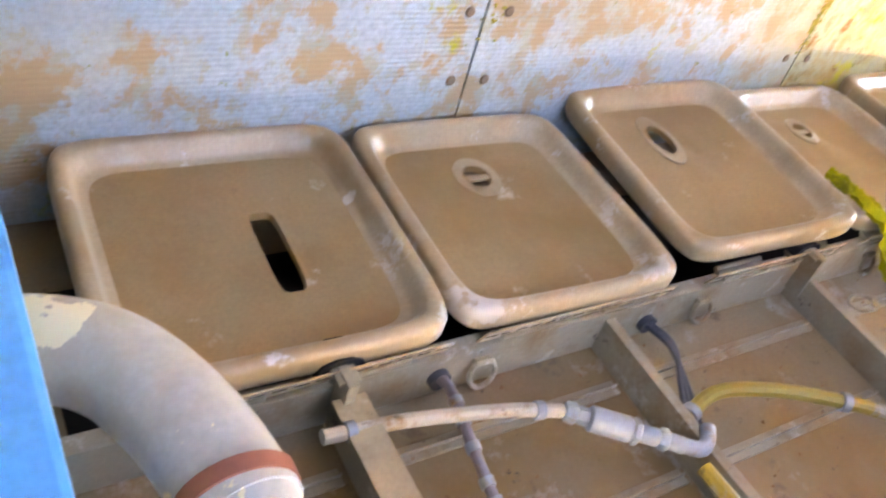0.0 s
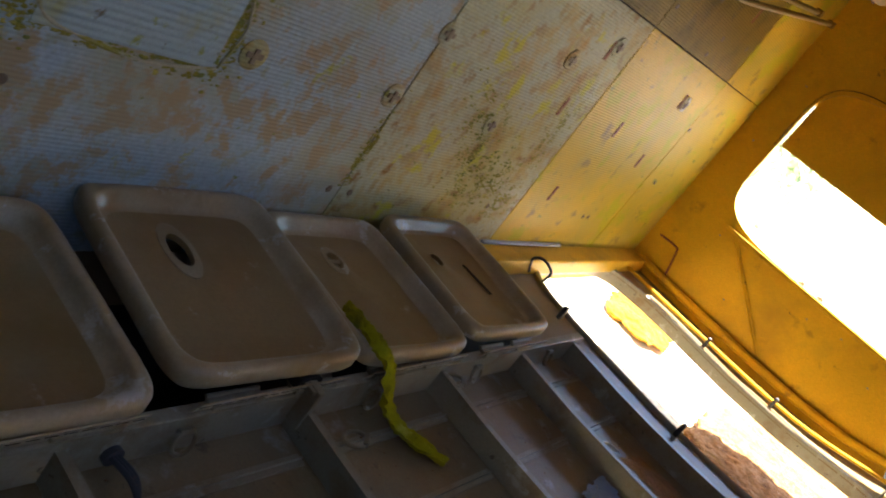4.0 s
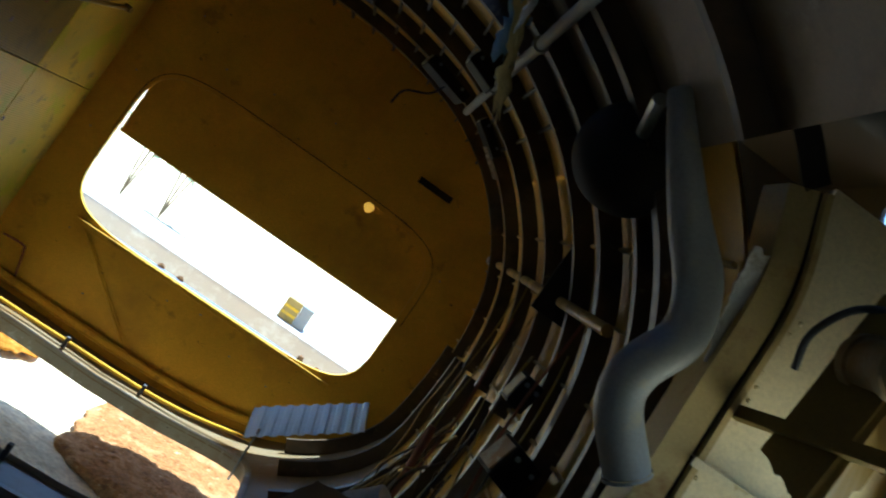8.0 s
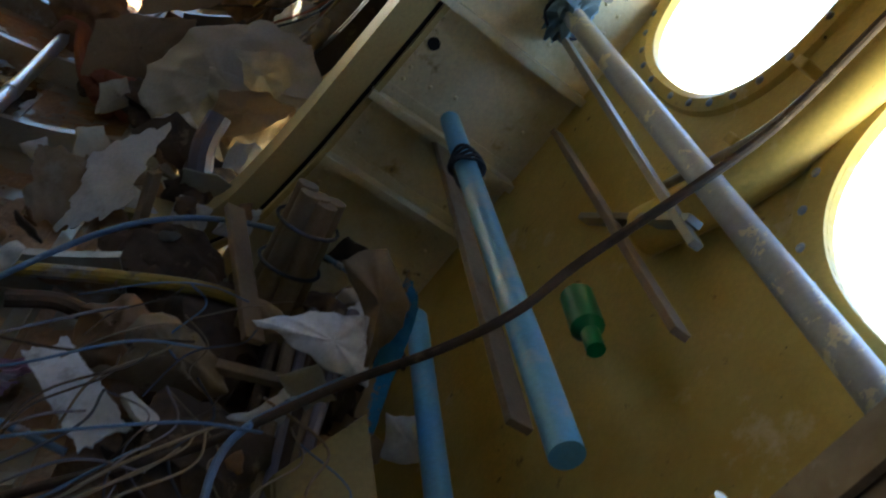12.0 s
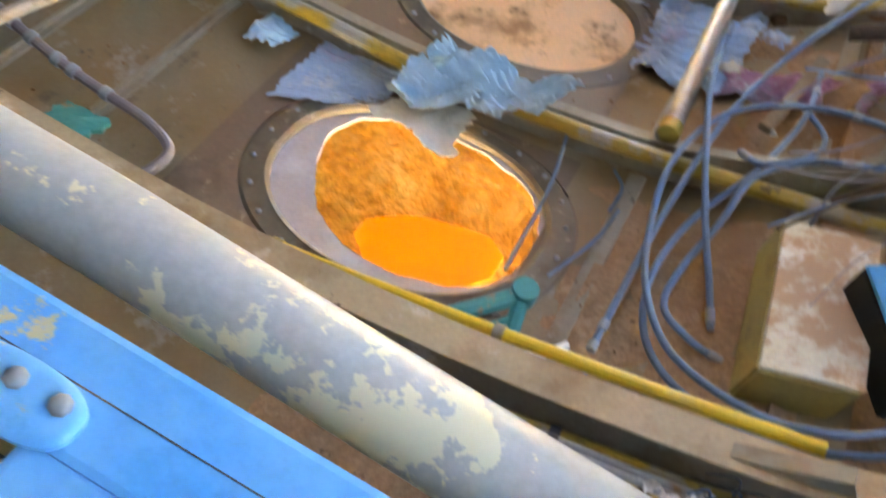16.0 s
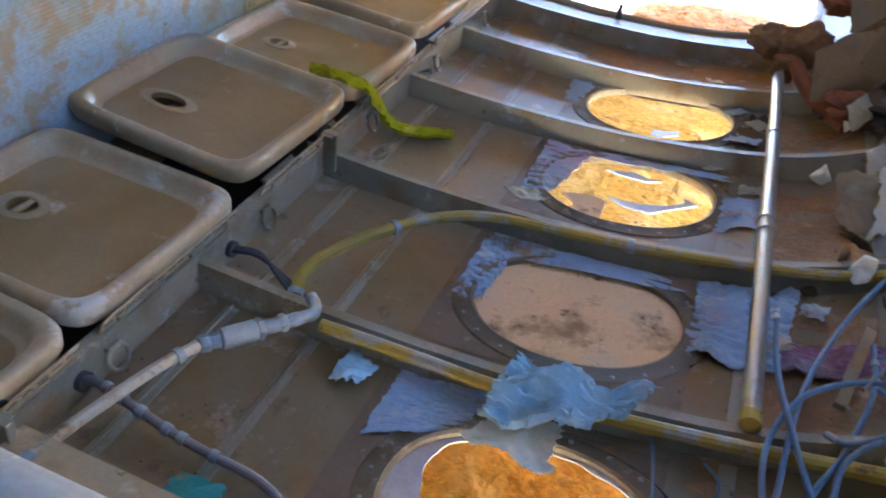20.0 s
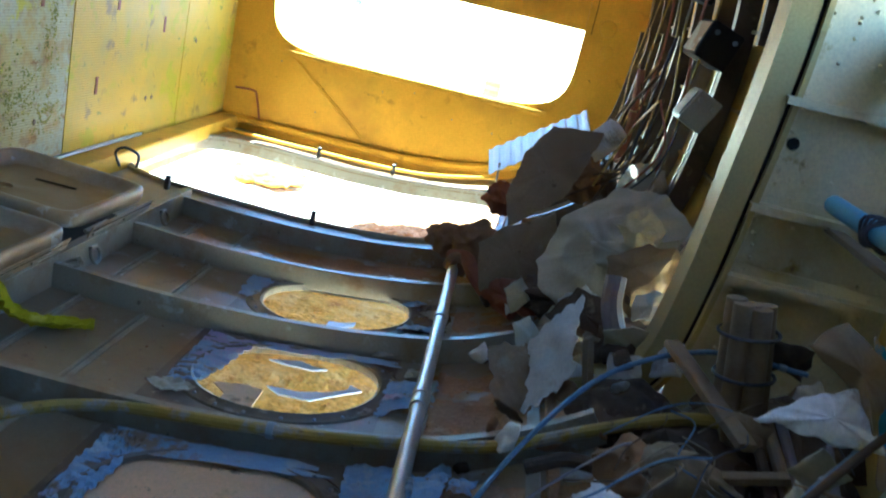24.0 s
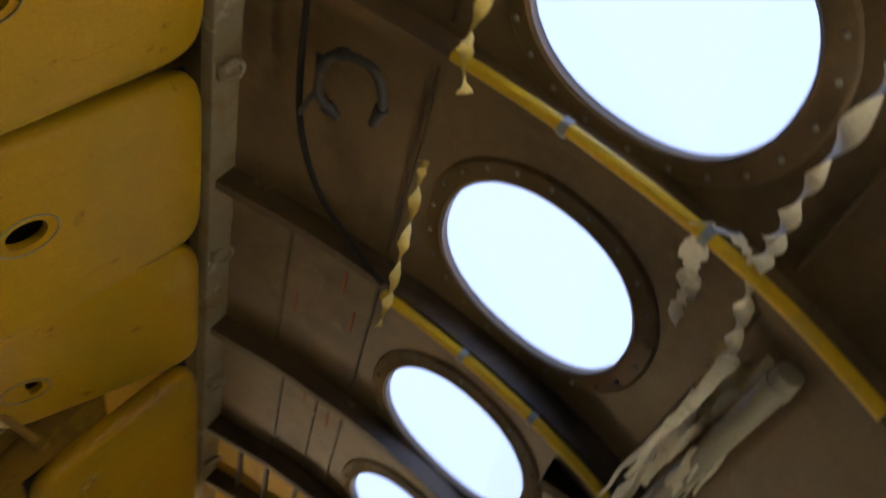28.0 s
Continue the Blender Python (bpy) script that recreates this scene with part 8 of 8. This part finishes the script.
def stay_pipe(a, b, r, mat, label, rag_mat=None, coil=None):
    ob = thing("stay_pipe", label, "pipe")
    A, B = Vector(a), Vector(b)
    part("tube", rod_between(A, B, r, 18), mat, ob, smooth=True)
    part("end_fitting", tube(bmesh.new(), [A, A.lerp(B, 0.04)], r * 0.7, 12), mat, ob, smooth=True)
    d = (B - A).normalized()
    if coil:
        for k in range(5):
            p = A.lerp(B, coil + 0.012 * k)
            s1, s2 = d.orthogonal().normalized(), d.cross(d.orthogonal()).normalized()
            part("wire_turn", tube(bmesh.new(), [p + (s1 * math.cos(t) + s2 * math.sin(t)) * (r + 0.006 + 0.003 * math.sin(3 * t + k)) + d * 0.004 * math.sin(t) for t in (2 * math.pi * i / 20 for i in range(21))], 0.0028, 6, caps=False), M_RUBBER, ob, "black wire turn")
    return ob


stay_pipe((1.99, 2.41, 1.02), (2.078, 1.45, 0.948), 0.0165, M_GREYPIPE, "grey-cream stay pipe with a rag-wrapped end")
stay_pipe((2.0, 1.60, 0.543), (2.01, 2.12, 0.55), 0.0165, M_BLUEPIPE, "pipe tinted sky-light blue lying in the wing-root bay")
solid("rag_wrap", lump((1.993, 2.38, 1.02), (0.032, 0.04, 0.05), 4, 0.6, 4), M_RAGBLUE, "blue-grey rag wound round the pipe end", "rag", smooth=True, angle=60)
solid("wire_wrap", tube(bmesh.new(), [(1.99 + 0.035 * math.cos(t), 2.37 + 0.02 * math.sin(2 * t), 1.02 + 0.04 * math.sin(t)) for t in (2 * math.pi * i / 30 for i in range(31))], 0.003, 6, caps=False), M_RUBBER, "dark wire wound round the rag", "wire")
stay_pipe((1.952, 2.40, 0.764), (1.957, 1.60, 0.752), 0.0165, M_BLUEPIPE, "stay pipe tinted sky-light blue with a coil of black wire", coil=0.22)
for a, b, w, lab in (((1.965, 2.40, 0.72), (1.975, 1.70, 0.70), 0.03, "tan wooden lath beside the blue pipe"), ((2.09, 2.34, 0.86), (2.05, 1.72, 0.86), 0.022, "pale wooden lath along the wing-root skin"), ((2.10, 2.10, 0.82), (2.05, 1.83, 0.94), 0.02, "cream angle bar across the wing-root skin"), ((2.0, 2.38, 0.985), (2.05, 1.8, 0.925), 0.016, "cream strip beside the stay pipe")):
    A, B = Vector(a), Vector(b)
    d = (B - A).normalized()
    bm = bmesh.new()
    box(bm, (-w / 2, -0.005, 0), (w / 2, 0.005, (B - A).length), 0.0015, Matrix.Translation(A) @ d.to_track_quat("Z", "Y").to_matrix().to_4x4())
    solid("wooden_lath", bm, M_WOOD if "wooden" in lab else M_RIB, lab, "lath")
bm = bmesh.new()
tube(bm, [(2.05, 1.90, 0.78), (2.05, 1.84, 0.775), (2.05, 1.83, 0.775), (2.05, 1.80, 0.772)], [0.02, 0.02, 0.011, 0.011], 14)
solid("green_bottle", bm, M_GREEN, "small green plastic bottle among the laths", "bottle", smooth=True)


def hole_rim(cy, cz, a, b, power, label):
    """The bolted rim of a hole in the wing-root skin."""
    ob = thing("hole_rim", label, "rim", group="wing-root hole rims")
    n = 72
    bm = bmesh.new()
    rings = [[bm.verts.new((2.12 - h, s, z)) for s, z in superellipse(cy, cz, a * k, b * k, power, n)] for k, h in ((1.0, -0.008), (1.0, 0.006), (1.06, 0.012), (1.16, 0.008), (1.18, 0.0))]
    for r0, r1 in zip(rings, rings[1:]):
        for i in range(n):
            bm.faces.new((r0[i], r0[(i + 1) % n], r1[(i + 1) % n], r1[i]))
    part("flange", bm, M_EAST, ob, smooth=True, angle=40)
    for s, z in superellipse(cy, cz, a * 1.10, b * 1.10, power, 26):
        o = new("bolt", BOLT)
        o.parent, o.location, o.rotation_euler, o.scale = ob, (2.12 - 0.011, s, z), (0, radians(90), 0), (1.4, 1.4, 1.4)
    return ob


hole_rim(2.205, 1.20, 0.185, 0.165, 2.6, "cream bolted rim round a torn hole")
hole_rim(1.60, 1.17, 0.22, 0.19, 2.6, "cream bolted rim round a large hole")
post = thing("wing_root_post", "rounded cream post between two holes", "post", kind="structure")
part("post", hose(bmesh.new(), [(2.09, 1.95, 0.88), (2.093, 1.895, 0.97), (2.097, 1.865, 1.06), (2.097, 1.85, 1.15), (2.097, 1.84, 1.25), (2.09, 1.835, 1.38), (2.07, 1.83, 1.55)], 0.031, 6, 16), M_EAST, post, smooth=True)
part("edge_rail", hose(bmesh.new(), [(2.09, 1.99, 0.93), (2.095, 1.92, 1.05), (2.097, 1.90, 1.15), (2.097, 1.885, 1.30)], 0.006, 6, 10), M_RIB, post, smooth=True)
for z in (1.02, 1.13, 1.24):
    bm = bmesh.new()
    box(bm, (2.085, 1.935, z), (2.116, 1.957, z + 0.013), 0.003)
    part("cleat", bm, M_EAST, post)


def torn_cover():
    """A dark torn sheet hanging over the upper part of the hole, with a channel and a clamped cylinder on it."""
    ob = thing("torn_cover", "dark torn cover sheet with a jagged edge", "cover")
    edge = [(1.85, 2.318, 1.281), (1.856, 2.228, 1.257), (1.86, 2.195, 1.24), (1.875, 2.19, 1.251), (1.93, 2.23, 1.288), (1.985, 2.288, 1.345), (2.045, 2.32, 1.367), (2.075, 2.297, 1.341), (2.085, 2.251, 1.341), (2.092, 2.178, 1.319), (2.094, 2.150, 1.335), (2.094, 2.140, 1.375), (2.097, 2.123, 1.334), (2.105, 2.07, 1.322), (2.11, 1.95, 1.36), (2.11, 1.80, 1.40), (2.11, 1.6, 1.42)]
    fine = []
    for p, q in zip(edge, edge[1:]):
        for k in range(7):
            v = Vector(p).lerp(Vector(q), k / 7)
            jag = 0.010 * noise.noise(v * 55) + 0.012 * abs(noise.noise(v * 23 + Vector((4, 0, 0))))
            fine.append((v.x, v.y + 0.5 * jag, v.z + jag))
    edge = fine + [edge[-1]]
    bm = bmesh.new()
    lays = [[[bm.verts.new((x + (1.86 + 0.10 * (2.43 - y) - x) * f + h, y, z + (1.56 + 0.14 * min(1, max(0, (2.2 - y) / 0.3)) - z) * f + 0.012 * math.sin(9 * y + 7 * f))) for x, y, z in edge] for f in (0, 0.12, 0.3, 0.5, 0.75, 1.0)] for h in (0, 0.003)]
    for g in lays:
        for r0, r1 in zip(g, g[1:]):
            for i in range(len(edge) - 1):
                bm.faces.new((r0[i], r0[i + 1], r1[i + 1], r1[i]))
    for i in range(len(edge) - 1):
        bm.faces.new((lays[0][0][i], lays[0][0][i + 1], lays[1][0][i + 1], lays[1][0][i]))
    part("skin", bm, M_TORNSKIN, ob, smooth=True, angle=60)
    bm = bmesh.new()
    A, B = Vector((1.841, 2.415, 1.322)), Vector((1.915, 1.75, 1.398))
    d = (B - A).normalized()
    box(bm, (-0.012, -0.010, 0), (0.012, 0.010, (B - A).length), 0.002, Matrix.Translation(A) @ d.to_track_quat("Z", "Y").to_matrix().to_4x4())
    part("channel", bm, M_TORNSKIN, ob)
    A, B = Vector((1.881, 2.287, 1.463)), Vector((1.815, 1.45, 1.470))
    part("cylinder", rod_between(A, B, 0.036, 28), M_CYL, ob, "dusty grey cylinder", smooth=True)
    for f in (0.02, 0.12, 0.55, 0.62):
        p, d = A.lerp(B, f), (B - A).normalized()
        part("clamp_band", tube(bmesh.new(), [p - d * 0.010, p + d * 0.010], 0.041, 28), M_CYL, ob, smooth=True)
    part("second_pipe", hose(bmesh.new(), [(1.90, 2.30, 1.51), (1.885, 2.156, 1.54), (1.88, 1.904, 1.564), (1.88, 1.5, 1.60)], 0.016, 6, 12), M_CYL, ob, smooth=True)
    part("black_lead", hose(bmesh.new(), [(1.86, 2.38, 1.42), (1.84, 2.36, 1.47), (1.86, 2.33, 1.53), (1.89, 2.25, 1.545), (1.90, 2.2, 1.53)], 0.006, 6, 8), M_RUBBER, ob)
    return ob


torn_cover()


# ---------------------------------------------------------------- growths and stains with a shape of their own on the west wall
M_MOSS = material("yellow_green_crust", (0.27, 0.235, 0.025), 0.9, stains=(((0.16, 0.18, 0.03), 40, 0.5, 0.08), ((0.5, 0.42, 0.1), 25, 0.56, 0.06)), bump=(120, 0.8, 0.003))


def wall_crust(y, z, a, b, seed, mat=None, count=170, size=0.008, label="yellow-green crust flaking on the standing floor panels"):
    """A ragged crust of small flakes on the standing floor."""
    rr = random.Random(seed)
    bm = bmesh.new()
    for k in range(count):
        u, v = rr.gauss(0, 0.42), rr.gauss(0, 0.42)
        if noise.noise((u * 3 + seed, v * 3, 0)) < -0.05:
            continue
        cy, cz, r = y + a * u, z + b * v, rr.uniform(0.15, 1.0) * size
        ring = [bm.verts.new((0.0012 + 0.0006 * rr.random(), cy + r * (1 + 0.5 * rr.random()) * math.cos(t), cz + r * (0.5 + 0.5 * rr.random()) * math.sin(t))) for t in (0, 1.05, 2.1, 3.15, 4.2, 5.25)]
        top = bm.verts.new((0.0025, cy, cz))
        for i in range(6):
            bm.faces.new((ring[i], ring[(i + 1) % 6], top))
    ob = solid("wall_crust", bm, mat or M_MOSS, label, "crust", kind="stuff")
    return ob


for k, (y, z, a, b) in enumerate(((1.71, 0.66, 0.03, 0.25), (1.90, 0.815, 0.28, 0.02), (1.95, 0.74, 0.10, 0.10), (2.12, 0.80, 0.12, 0.05), (2.56, 0.45, 0.02, 0.12), (3.10, 0.40, 0.14, 0.12), (3.3, 0.36, 0.10, 0.08), (1.70, 0.86, 0.05, 0.10), (2.3, 0.9, 0.2, 0.05), (2.9, 0.62, 0.15, 0.10))):
    wall_crust(y, z, a, b, k, count=420, size=0.005)
for k, (y, z, a, b) in enumerate(((1.80, 0.55, 0.12, 0.025), (1.98, 0.54, 0.12, 0.03), (1.74, 0.76, 0.03, 0.10), (2.06, 0.62, 0.03, 0.10), (1.88, 0.60, 0.12, 0.05), (3.0, 0.50, 0.12, 0.12), (3.16, 0.45, 0.10, 0.12), (3.30, 0.62, 0.08, 0.22))):
    wall_crust(y, z, a, b, 60 + k, count=420, size=0.005)
